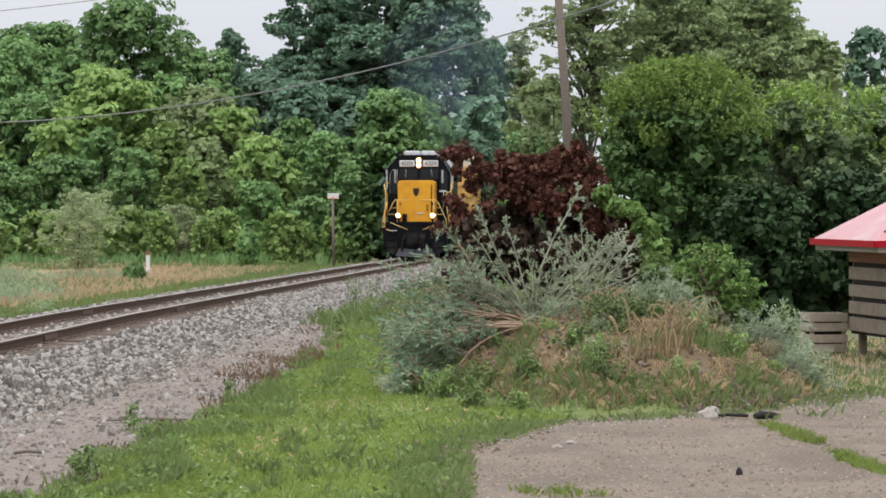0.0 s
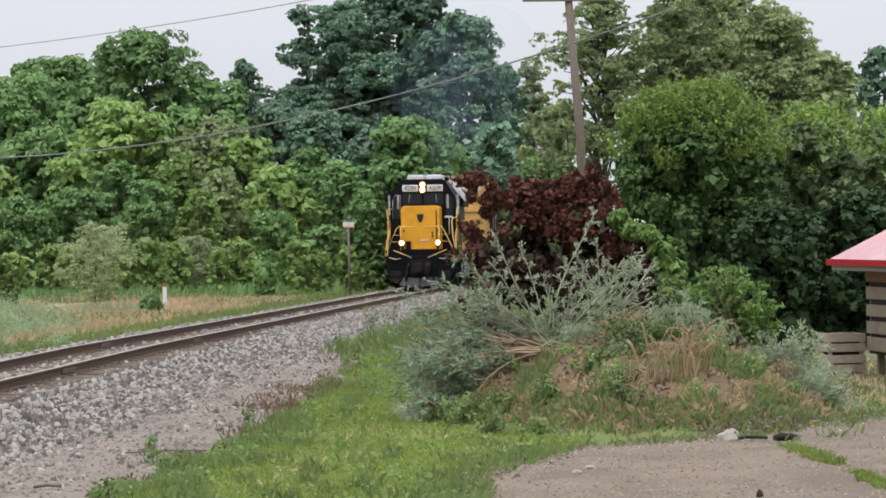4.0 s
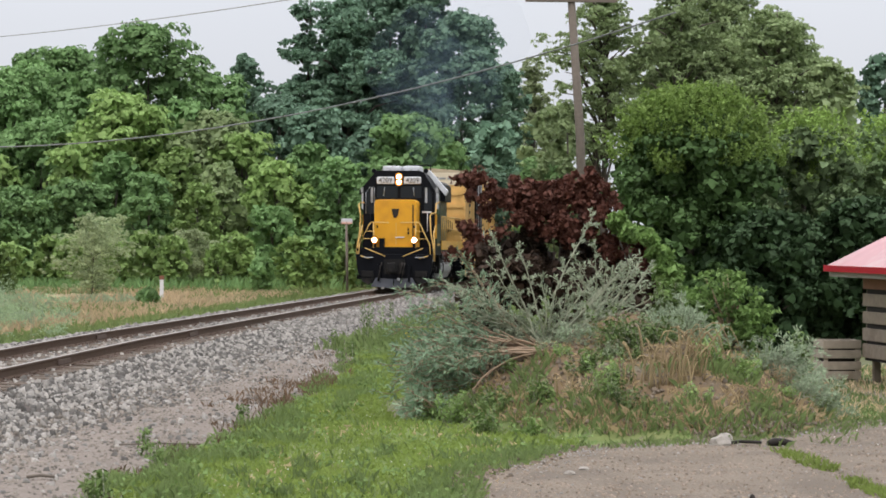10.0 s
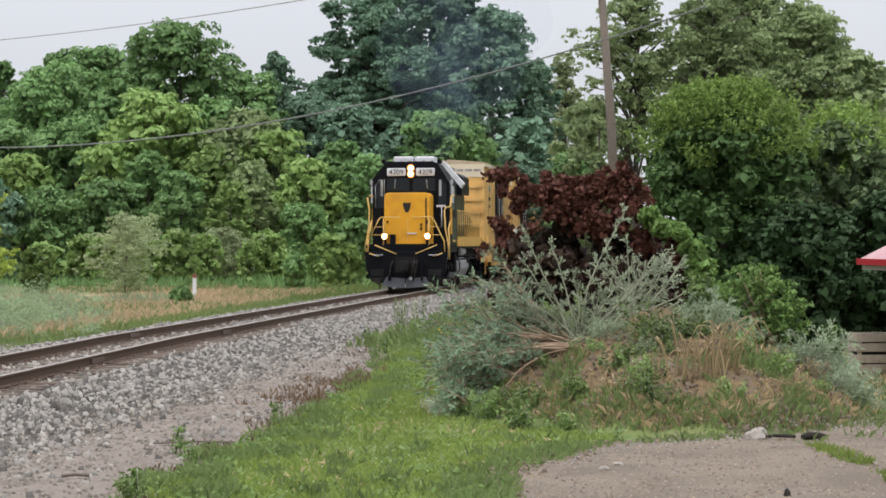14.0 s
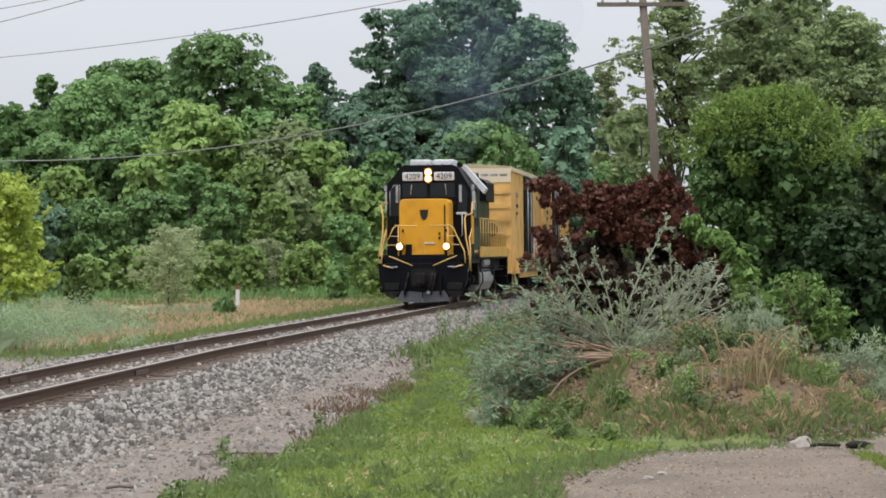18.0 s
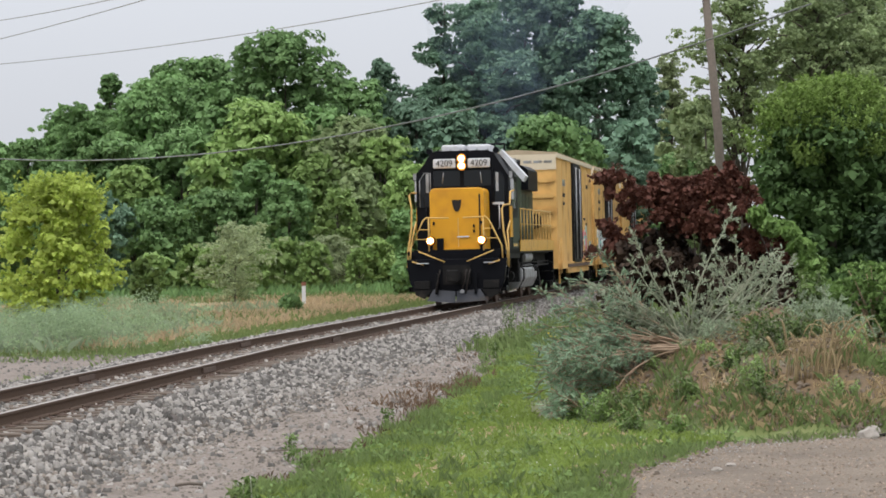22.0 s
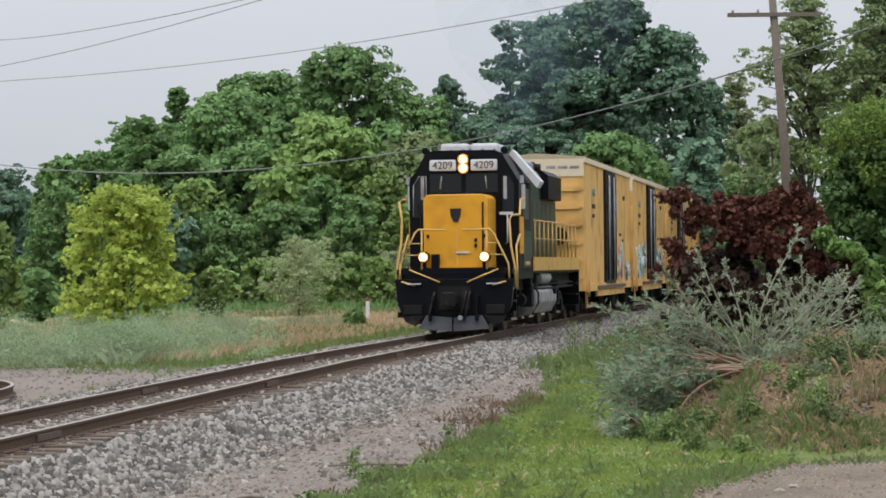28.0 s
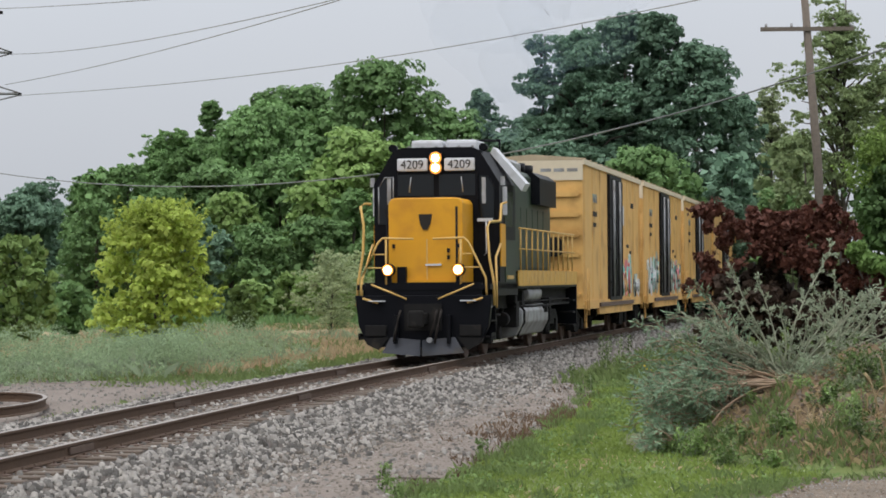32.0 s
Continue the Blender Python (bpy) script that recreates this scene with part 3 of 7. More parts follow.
# ---- the ground ----


def smooth(a, b, x):
    k = min(1.0, max(0.0, (x - a) / (b - a)))
    return k * k * (3 - 2 * k)


def mound(x, y):
    """The heap of earth under the wild shrubs."""
    k = ((x - 6.1) / (3.3 if x < 6.1 else 2.5)) ** 2 + ((y - 36.6) / (5.4 if y < 36.6 else 7.0)) ** 2
    return 1.25 * (1 - k) ** 0.85 * (1 + 0.18 * noise.noise((x * 1.4, y * 1.4, 8))) if k < 1 else 0.0


def ground_z(x, y):
    u = (x - mid_x(y)) * math.cos(radians(HEAD))
    z = -0.5 + drop(y)
    z += 0.9 * smooth(16, 6, y) * smooth(0.0, 6.0, u)            # the lot climbs to the crossing
    z += mound(x, y)
    z += 0.05 * (noise.noise((x * 0.5, y * 0.5, 0)) - 0.5) * smooth(5.0, 7.0, abs(u)) - 0.06 * smooth(7.0, 5.0, abs(u)) * smooth(60, 40, y) + 0.25 * noise.noise((x * 0.06, y * 0.06, 3)) * smooth(6, 14, abs(u)) * (1 if u < 0 else smooth(52, 75, y))
    return z


def sheet(name, xs, ys, height, material, parent=None, label="", keep=None):
    bm = bmesh.new()
    grid = [[bm.verts.new((x, y, height(x, y))) if keep is None or keep(x, y) else None for x in xs] for y in ys]
    for r0, r1 in zip(grid, grid[1:]):
        for i in range(len(xs) - 1):
            q = (r0[i], r0[i + 1], r1[i + 1], r1[i])
            if all(q):
                bm.faces.new(q).smooth = True
    bmesh.ops.delete(bm, geom=[v for v in bm.verts if not v.link_faces], context="VERTS")
    return part(name, bm, material, parent, label)


gx = span(-2500, -120, 5)[:-1] + span(-120, -24, 8)[:-1] + span(-24, 30, 108)[:-1] + span(30, 130, 8)[:-1] + span(130, 2500, 5)
gy = span(-600, 0, 4)[:-1] + span(0, 16, 8)[:-1] + span(16, 60, 88)[:-1] + span(60, 150, 60)[:-1] + span(150, 300, 10)[:-1] + span(300, 3500, 6)
tagged(sheet("ground", gx, gy, ground_z, "earth"), "uneven earth with patches of green weeds beside the railway", "ground", kind="structure")

# lawn strip between the gravel and the paved lot
def verge(y):
    """How far from the track's middle the grass begins at y."""
    return 5.15 - 0.3 * smooth(37, 46, y) - 0.7 * smooth(46, 55, y) - 0.55 * smooth(55, 63, y)


tagged(sheet("lawn", span(-2.5, 9.5, 60), span(17, 100, 166), lambda x, y: ground_z(x, y) + 0.02, "turf",
             keep=lambda x, y: verge(y) + 0.05 + 0.25 * noise.noise((y * 0.4, 2, 1)) < x - mid_x(y) and not (y < 34 and x > 2.35 + (y - 17) * 0.07 + max(0, y - 27.5) * 0.75)
             and mound(x, y) < 0.35),
       "bright green mown grass with clover beside the gravel", "lawn", kind="structure")
# tawny meadow across the line
tagged(sheet("meadow", span(-60, 12, 96), span(48, 165, 90), lambda x, y: ground_z(x, y) + 0.03, "meadow",
             keep=lambda x, y: (x - mid_x(y)) < -3.4 - 3.0 * smooth(66, 52, y) + 0.4 * noise.noise((y * 0.3, 5, 1))),
       "rough meadow of dry tawny grass across the track", "meadow", kind="structure")


def lot_edge(x):
    """How far the pavement reaches ahead at x."""
    return 27.0 + (x - 3.0) * 2.35 if x < 4.2 else 29.7 + (x - 4.2) * 0.82


def lot_keep(x, y):
    e = 0.22 * noise.noise((x * 1.3, y * 1.3, 7)) + 0.1 * noise.noise((x * 4, y * 4, 2))
    return y < lot_edge(x) + e and mound(x, y) < 0.03 and x > 2.0 + (y - 20) * 0.105 + e


lot = sheet("pavement", span(1.4, 16, 110), span(-6, 40, 240), lambda x, y: ground_z(x, y) + 0.055 + 0.008 * noise.noise((x * 2, y * 2, 0)) - 0.022 * (abs(x - 6.54 - 0.06 * noise.noise((y * 1.2, 0, 0))) < 0.07), "asphalt", keep=lot_keep)
tagged(lot, "weathered grey-brown asphalt lot with broken edges", "pavement", kind="structure")

# ---- the track ----


def bed_z(u, s):
    a = abs(u + 0.25)
    z = -0.2 if a < 1.75 else -0.2 - (a - 1.75) * 0.22 if u > 0 else -0.2 - (a - 1.75) * 0.2
    if abs(u) < 1.36:
        z -= 0.018
    z = max(z, -0.485 - 0.12 * smooth(4.25, 5.1, u))
    return z + 0.02 * noise.noise((u * 3, s * 3, 4))


def bed_sheet(name, u0, u1, s0, s1, nu, ns, material, label, lift=0.0):
    bm = bmesh.new()
    rows = [[bm.verts.new(on_track(u, s, bed_z(u, s) + lift)) for u in span(u0, u1, nu)] for s in span(s0, s1, ns)]
    for r0, r1 in zip(rows, rows[1:]):
        for i in range(nu):
            bm.faces.new((r0[i], r0[i + 1], r1[i + 1], r1[i])).smooth = True
    return tagged(part(name, bm, material), label, "gravel", kind="structure")


bed_sheet("ballast_bed", -3.3, 5.2, -20, 320, 36, 420, "bed", "grey stone ballast bed of the railway")


bed_sheet("dirt_apron", 3.15, 5.3, -10, 110, 14, 150, "apron", "trodden pale brown dirt beside the ballast", 0.012)


def pebble_set(name, u0, u1, s0, s1, count, size, seed, label, thin=None, material="stone", tall=(0.45, 0.95), wide=0.6):
    """Loose broken stones, each a small uneven lump."""
    rng = np.random.default_rng(seed)
    base = np.array([(1, 0, 0), (-0.5, 0.87, 0), (-0.5, -0.87, 0), (0.5, 0.4, 0.8), (-0.6, 0.1, 0.75), (0.15, -0.6, 0.8)], float)
    tri = np.array([(0, 1, 3), (1, 2, 4), (2, 0, 5), (3, 1, 4), (4, 2, 5), (5, 0, 3), (3, 4, 5)])
    v, f = [], []
    k = 0
    c, n_ = math.cos(radians(HEAD)), math.sin(radians(HEAD))
    while k < count:
        # nearer stones are as many to the metre as farther ones up close, fewer far away
        s = s0 + (s1 - s0) * rng.random() ** 1.35
        u = rng.uniform(u0, u1)
        if thin and rng.random() < thin(u, s):
            k += 1
            continue
        p = np.array(on_track(u, s, bed_z(u, s)))
        a, b = rng.uniform(0, 6.28), rng.uniform(0.55, 1.5) * size
        m = np.array(((math.cos(a), -math.sin(a), 0), (math.sin(a), math.cos(a), 0), (0, 0, 1)))
        q = (base * rng.uniform(0.6, 1.25, (6, 3)) * b * np.array((0.6, wide, rng.uniform(*tall)))) @ m.T
        f.append(tri + len(v) * 6)
        v.append(q + p - np.array((0, 0, b * 0.08)))
        k += 1
    return tagged(soup(name, np.concatenate(v), np.concatenate(f), material), label, "gravel", kind="stuff")


pebble_set("ballast", -2.6, 4.7, 20, 70, 26000, 0.076, 3, "loose pale crushed stone between and beside the rails", thin=lambda u, s: 0.8 if 0.76 < abs(u) < 1.45 else 0.35 if abs(u) < 0.76 else 0.95 * smooth(2.0, 3.7, u) + 0.25 * noise.noise((u * 1.3, s * 0.7, 6)) * smooth(2.0, 3.0, u))
pebble_set("ballast_dark", -2.6, 4.7, 20, 70, 25000, 0.076, 33, "loose dark grey crushed stone between and beside the rails", thin=lambda u, s: 0.8 if 0.76 < abs(u) < 1.45 else 0.35 if abs(u) < 0.76 else 0.95 * smooth(2.0, 3.7, u) + 0.25 * noise.noise((u * 1.3, s * 0.7, 6)) * smooth(2.0, 3.0, u), material="stone_dark")
pebble_set("ballast_far", -2.6, 3.1, 62, 135, 7500, 0.095, 4, "loose pale crushed stone along the line")
pebble_set("ballast_far_dark", -2.6, 3.1, 62, 135, 5500, 0.095, 44, "loose dark crushed stone along the line", material="stone_dark")
pebble_set("gravel_apron", 2.4, 5.2, 20, 60, 26000, 0.042, 5, "small stones scattered over brown dirt", thin=lambda u, s: smooth(2.9, 3.7, u) * 0.4 + 0.35 * noise.noise((u * 1.5, s * 0.6, 3)), material="stone_mixed")
pebble_set("large_stones", 1.5, 5.0, 20, 66, 900, 0.075, 6, "larger dark and pale stones lying on the gravel", thin=lambda u, s: 0.3 * smooth(3.0, 4.5, u))

pebble_set("bark_litter", 1.8, 4.9, 20, 50, 230, 0.13, 16, "dark scraps of bark and wood lying on the gravel", material="bark", tall=(0.1, 0.22), wide=0.22)

RAIL = [(-0.07, -0.175), (0.07, -0.175), (0.07, -0.158), (0.012, -0.14), (0.01, -0.045), (0.036, -0.036), (0.036, -0.006), (0.03, 0.0),
        (-0.03, 0.0), (-0.036, -0.006), (-0.036, -0.036), (-0.01, -0.045), (-0.012, -0.14), (-0.07, -0.158)]


def rail_along(name, points, label, parent=None):
    """A rail of the true section through the points; the running face is bare steel."""
    bm = bmesh.new()
    pts = [Vector(p) for p in points]
    rings = []
    for i, p in enumerate(pts):
        d = pts[min(i + 1, len(pts) - 1)] - pts[max(i - 1, 0)]
        d.z = 0
        d.normalize()
        r = Vector((d.y, -d.x, 0))
        rings.append([bm.verts.new(p + r * a + Vector((0, 0, b))) for a, b in RAIL])
    n = len(RAIL)
    for r0, r1 in zip(rings, rings[1:]):
        for j in range(n):
            bm.faces.new((r0[j], r0[(j + 1) % n], r1[(j + 1) % n], r1[j])).material_index = 1 if j in (6, 7, 8) else 0
    bm.faces.new(rings[0]), bm.faces.new(rings[-1][::-1])
    return part(name, bm, ["rail_side", "rail_head"], parent, label)


for u in (-0.7535, 0.7535):
    one = thing("rail", None, "rust-brown steel rail with a bright worn head", "rail", "running rails", "structure")
    rail_along("rail_bar", [on_track(u, s) for s in span(-25, 330, 71)], "", one)
    for s in (29.5, 41.3, 53.1):
        side = 1 if u > 0 else -1
        m = Matrix.Translation(on_track(u, s + 2 * (u > 0), 0)) @ pose(0, 0, 0, 0, 0, -HEAD)
        jb = part("joint_bar", box(-0.042, 0.042, -0.45, 0.45, -0.135, -0.05), "steel", one, "bolted joint bar", bevel=0.008)
        jb.matrix_world = m

tie_bm = box(-1.3, 1.3, -0.115, 0.115, -0.36, -0.178)
bmesh.ops.bevel(tie_bm, geom=tie_bm.edges[:], offset=0.012, segments=1, affect="EDGES")
plate_bm = box(-0.18, 0.18, -0.09, 0.09, -0.18, -0.165)
tie_ob = tagged(part("railway_tie", tie_bm, "tie"), "weathered dark wooden railway tie half sunk in stone", "railway tie", "ties under the rails")
for u in (-0.7535, 0.7535):
    p_ = part("tie_plate", plate_bm.copy(), "steel", tie_ob)
    p_.location = (u, 0, 0)
    sp = part("spike", box(-0.012, 0.012, -0.012, 0.012, -0.17, -0.13), "steel", tie_ob)
    sp.location = (u + 0.1, 0.05, 0)
plate_bm.free()
rt = random.Random(4)
s = 18.0
first = True
while s < 150:
    m = Matrix.Translation(on_track(rt.uniform(-0.05, 0.05), s, rt.uniform(-0.012, 0.006))) @ pose(0, 0, 0, 0, 0, -HEAD + rt.uniform(-1.2, 1.2))
    if first:
        tie_ob.matrix_world, first = m, False
    else:
        copy_thing(tie_ob, m)
    s += 0.53

# bare earth of the mound
tagged(sheet("mound", span(2.6, 9.2, 66), span(30, 45, 110), lambda x, y: ground_z(x, y) + 0.02 + 0.03 * noise.noise((x * 5, y * 5, 1)), "dirt", keep=lambda x, y: mound(x, y) > 0.04),
       "heap of bare brown earth and litter under the shrubs", "mound", kind="structure")

# the bent rail of an old siding that ends beside the line
sid = thing("siding_rail", None, "rusty bent rail of an old siding curving round beside the track", "rail", kind="structure")
loop = []
for a in span(-95, 100, 26):
    k = radians(a)
    loop.append((-8.05 + 1.15 * math.cos(k), 44.4 + 3.0 * math.sin(k), -0.2))
rail_along("rail_bar", [(-14, 41.2, -0.2)] + loop + [(-14.5, 48.0, -0.2)], "", sid)
bed2 = sheet("siding_gravel", span(-20, -3.4, 84), span(34, 60, 130), lambda x, y: ground_z(x, y) + 0.1 + 0.02 * noise.noise((x * 4, y * 4, 1)), "apron",
             keep=lambda x, y: (x - mid_x(y)) < -2.6 and y < 58 - 0.25 * abs(x + 8) + 1.5 * noise.noise((x * 0.8, y * 0.5, 1)))
tagged(bed2, "grey gravel patch round the old siding", "gravel", kind="structure")


def ground_stones(name, places, size, seed, label, lift=0.1, material="stone"):
    """Loose stones at places on the open ground."""
    rng = np.random.default_rng(seed)
    base = np.array([(1, 0, 0), (-0.5, 0.87, 0), (-0.5, -0.87, 0), (0.5, 0.4, 0.8), (-0.6, 0.1, 0.75), (0.15, -0.6, 0.8)], float)
    tri = np.array([(0, 1, 3), (1, 2, 4), (2, 0, 5), (3, 1, 4), (4, 2, 5), (5, 0, 3), (3, 4, 5)])
    v, f = [], []
    for i, (x, y) in enumerate(places):
        b = size * rng.uniform(0.5, 1.5)
        v.append(base * rng.uniform(0.5, 1.25, (6, 3)) * b * 0.6 + np.array((x, y, ground_z(x, y) + lift)))
        f.append(tri + 6 * i)
    return tagged(soup(name, np.concatenate(v), np.concatenate(f), material), label, "gravel", kind="stuff")


rs = random.Random(12)
pts = []
while len(pts) < 2200:
    x, y = rs.uniform(-14, -4), rs.uniform(36, 60)
    if (x - mid_x(y)) < -2.7 and y < 57 - 0.25 * abs(x + 8) + 1.5 * noise.noise((x * 0.8, y * 0.5, 1)):
        pts.append((x, y))
ground_stones("siding_stones", pts, 0.055, 13, "grey crushed stone round the old siding", 0.12)
pts = []
while len(pts) < 2600:
    x, y = rs.uniform(2.8, 9), rs.uniform(30.3, 37)
    if mound(x, y) > 0.03:
        pts.append((x, y))
ground_stones("mound_stones", pts, 0.06, 14, "buff stones and clods on the earth mound", 0.03, "clod")
pts = [(rs.uniform(2.4, 9), rs.uniform(21, 31)) for _ in range(420)]
pts = [q for q in pts if lot_keep(*q)]
pts += [(q + rs.uniform(-0.25, 0.5), lot_edge(q) + rs.uniform(-0.5, 0.1)) for q in (rs.uniform(3, 9.5) for _ in range(900))]
ground_stones("lot_rubble", [(q + rs.uniform(-0.2, 0.3), lot_edge(q) + rs.uniform(-0.28, 0.3)) for q in (rs.uniform(2.7, 9.5) for _ in range(700))] + [(lx + rs.uniform(-0.22, 0.16), ly) for lx, ly in ((2.05 + (q - 20) * 0.105, q) for q in (rs.uniform(21, 27.5) for _ in range(260)))],
              0.05, 18, "brown clods and crumbs of broken asphalt along its edge", 0.05, "clod")
ground_stones("lot_grit", pts, 0.024, 15, "loose grit and crumbs lying on the asphalt", 0.06)

pts = []
while len(pts) < 9000:
    x, y = rs.uniform(2.2, 9.5), 20.5 + 14 * rs.random() ** 1.2
    if lot_keep(x, y):
        pts.append((x, y))
ground_stones("lot_aggregate", pts, 0.03, 17, "coarse stone chips standing out of the worn asphalt", 0.05, "aggregate")


# ---- the train: built with its front at the origin, running back along y, rail heads at z = 0 ----


def frame_bar(points, r=0.022, bm=None):
    return tube(points, r, 6, bm)


def wheelset(parent, y, r=0.5):
    axle = part("wheelset", drum((0, 0, 0), 0.085, 1.6, "x", 12), "under", parent)
    axle.location = (0, y, r)
    for u in (-0.73, 0.73):
        w = drum((u, 0, 0), r, 0.1, "x", 28)
        drum((u * 0.93, 0, 0), r + 0.025, 0.03, "x", 28, w)
        drum((u * 1.07, 0, 0), 0.16, 0.06, "x", 14, w)
        for k in range(4):
            a = k * math.pi / 2
            box(u - 0.055, u + 0.055, 0.28 * math.cos(a) - 0.05, 0.28 * math.cos(a) + 0.05, 0.28 * math.sin(a) - 0.05, 0.28 * math.sin(a) + 0.05, w)
        part("wheel", w, "steel", axle, "steel wheel with a bright tread")
    return axle


def truck(parent, y, base, r, kind):
    """Side frames, bolster and springs of a bogie whose wheels stand base apart."""
    t = part("bogie", box(-0.9, 0.9, y - 0.25, y + 0.25, 0.45, 0.85), "under", parent)
    h = base / 2
    for u in (-1.02, 1.02):
        if kind == "loco":
            o = [(y - h - 0.55, 0.42), (y - h - 0.55, 0.75), (y - h - 0.2, 0.92), (y + h + 0.2, 0.92), (y + h + 0.55, 0.75), (y + h + 0.55, 0.42), (y + h + 0.2, 0.36), (y + h - 0.25, 0.55), (y - h + 0.25, 0.55), (y - h - 0.2, 0.36)]
        else:
            o = [(y - h - 0.25, 0.4), (y - h - 0.25, 0.62), (y - 0.4, 0.78), (y + 0.4, 0.78), (y + h + 0.25, 0.62), (y + h + 0.25, 0.4), (y + h - 0.2, 0.4), (y + 0.35, 0.2), (y - 0.35, 0.2), (y - h + 0.2, 0.4)]
        part("side_frame", side_prism(o, u - 0.07, u + 0.07), "under", t, bevel=0.015)
        for q in (-h, h):
            part("axle_box", box(u - 0.13, u + 0.13, y + q - 0.17, y + q + 0.17, r - 0.17, r + 0.17), "under", t, bevel=0.03)
        for q in (-0.22, 0, 0.22):
            part("spring", drum((u, y + q, 0.42), 0.08, 0.28, "z", 10), "under", t)
    return [wheelset(parent, y + q, r) for q in (-h, h)]


def digits(text, size, at, parent, material, turn=(90, 0, 0), name="number"):
    c = bpy.data.curves.new(name, "FONT")
    c.body, c.size, c.align_x, c.align_y, c.extrude = text, size, "CENTER", "CENTER", 0.003
    tmp = bpy.data.objects.new("tmp", c)
    scene.collection.objects.link(tmp)
    me = bpy.data.meshes.new_from_object(tmp.evaluated_get(bpy.context.evaluated_depsgraph_get()))
    bpy.data.objects.remove(tmp)
    ob = finish(name, me, material, parent)
    ob.location, ob.rotation_euler = at, [radians(a) for a in turn]
    return ob


def locomotive():
    top = thing("locomotive", None, "black and yellow diesel freight locomotive with lit headlights", "locomotive")
    # pilot and snow plow
    pilot = part("pilot", prism([(-1.54, 1.38), (1.54, 1.38), (1.46, 0.72), (1.3, 0.4), (1.08, 0.26), (-1.08, 0.26), (-1.3, 0.4), (-1.46, 0.72)], 0.05, 0.3), "black", top, bevel=0.02)
    for sgn in (-1, 1):
        bm = bmesh.new()
        a = [bm.verts.new(p) for p in ((sgn * 0.02, -0.2, 0.42), (sgn * 0.72, -0.04, 0.48), (sgn * 0.92, -0.04, 0.14), (sgn * 0.02, -0.28, 0.08))]
        b = [bm.verts.new(p.co + Vector((0, 0.05, 0))) for p in a]
        bm.faces.new(a), bm.faces.new(b[::-1])
        for i in range(4):
            bm.faces.new((a[i], a[(i + 1) % 4], b[(i + 1) % 4], b[i]))
        part("plow_blade", bm, "plow", pilot, "scuffed grey snow plow blade")
        part("plow_edge", prism([(sgn * 0.76, 0.48), (sgn * 1.34, 0.46), (sgn * 1.26, 0.32), (sgn * 1.0, 0.2)], 0.0, 0.05), "under", pilot, "grimy wing of the plow")
        part("plow_bracket", box(min(sgn * 0.56, sgn * 0.64), max(sgn * 0.56, sgn * 0.64), -0.16, 0.06, 0.34, 0.95), "black", pilot)
        part("step_well", box(min(sgn * 0.82, sgn * 1.3), max(sgn * 0.82, sgn * 1.3), -0.02, 0.06, 0.5, 0.74), "under", pilot, "grimy step opening in the pilot", bevel=0.02)
        part("foot_board", box(min(sgn * 0.85, sgn * 1.2), max(sgn * 0.85, sgn * 1.2), -0.1, 0.05, 1.25, 1.275), "white", pilot, "white step edge")
        part("cut_lever", frame_bar([(sgn * 0.35, -0.05, 1.3), (sgn * 1.15, -0.04, 1.62)], 0.022), "tan", pilot, "tan cut lever bar")
        part("grab_bar", frame_bar([(sgn * 1.0, -0.04, 1.22), (sgn * 1.35, -0.04, 1.32)], 0.025), "tan", pilot)
    pilot.location.y = 0.7
    knuckle = part("coupler", box(-0.13, 0.13, -0.5, 0.2, 0.76, 1.0), "under", top, "rusty knuckle coupler", bevel=0.03)
    part("knuckle", box(-0.2, 0.14, -0.62, -0.42, 0.7, 1.06), "under", knuckle, bevel=0.05)
    knuckle.location.y = 0.55
    part("coupler_pocket", box(-0.42, 0.42, 0.0, 0.06, 0.62, 1.2), "under", pilot)
    for u, k in ((0.32, 0.5), (0.42, 0.35), (-0.5, 0.4)):
        part("air_hose", tube([(u, -0.02, 1.05), (u, -0.2, 0.95), (u - 0.05, -0.26, 0.7), (u - 0.12, -0.22, k)], 0.028, 6), "dark", pilot, "black rubber air hose")
    part("hose_end", drum((0.2, -0.28, 0.42), 0.06, 0.12, "y", 10), "silver", pilot)
    # deck and sill
    part("underframe", box(-1.2, 1.2, 1.0, 16.3, 1.05, 1.5), "under", top)
    part("deck", box(-1.5, 1.5, 0.8, 16.4, 1.5, 1.62), "black", top)
    for u in (-1.515, 1.515):
        part("walkway", box(min(u, u * 0.56), max(u, u * 0.56), 5.1, 16.2, 1.84, 1.9), "black", top)
        part("side_sill", box(u - 0.02, u + 0.02, 5.0, 16.2, 1.56, 1.92), "sill", top, "yellow painted side sill")
        for k in range(14):
            y = 5.6 + k * 0.72
            part("sill_stripe", box(u - 0.026, u + 0.026, y, y + 0.18, 1.64, 1.9), "tan", top)
    part("front_plate", box(-1.3, 1.3, 0.82, 0.88, 1.3, 1.66), "black", top)
    # short hood
    nose = part("short_hood", prism([(-0.84, 1.62), (-0.84, 3.38), (-0.78, 3.47), (-0.68, 3.5), (0.68, 3.5), (0.78, 3.47), (0.84, 3.38), (0.84, 1.62)], 1.1, 2.55), "yellow", top, "bright yellow short hood", bevel=0.03)
    part("emblem", prism([(-0.15, 3.14), (0.15, 3.14), (0.12, 2.94), (0.05, 2.8), (-0.05, 2.8), (-0.12, 2.94)], 1.075, 1.1), "dark", nose, "small dark emblem")
    part("hood_groove", box(0.02, 0.045, 1.08, 1.1, 1.66, 2.6), "tan", nose)
    part("hood_groove", box(0.68, 0.73, 1.085, 1.1, 1.75, 3.3), "dark", nose)
    part("door_handle", box(0.0, 0.36, 1.06, 1.1, 2.02, 2.06), "white", nose)
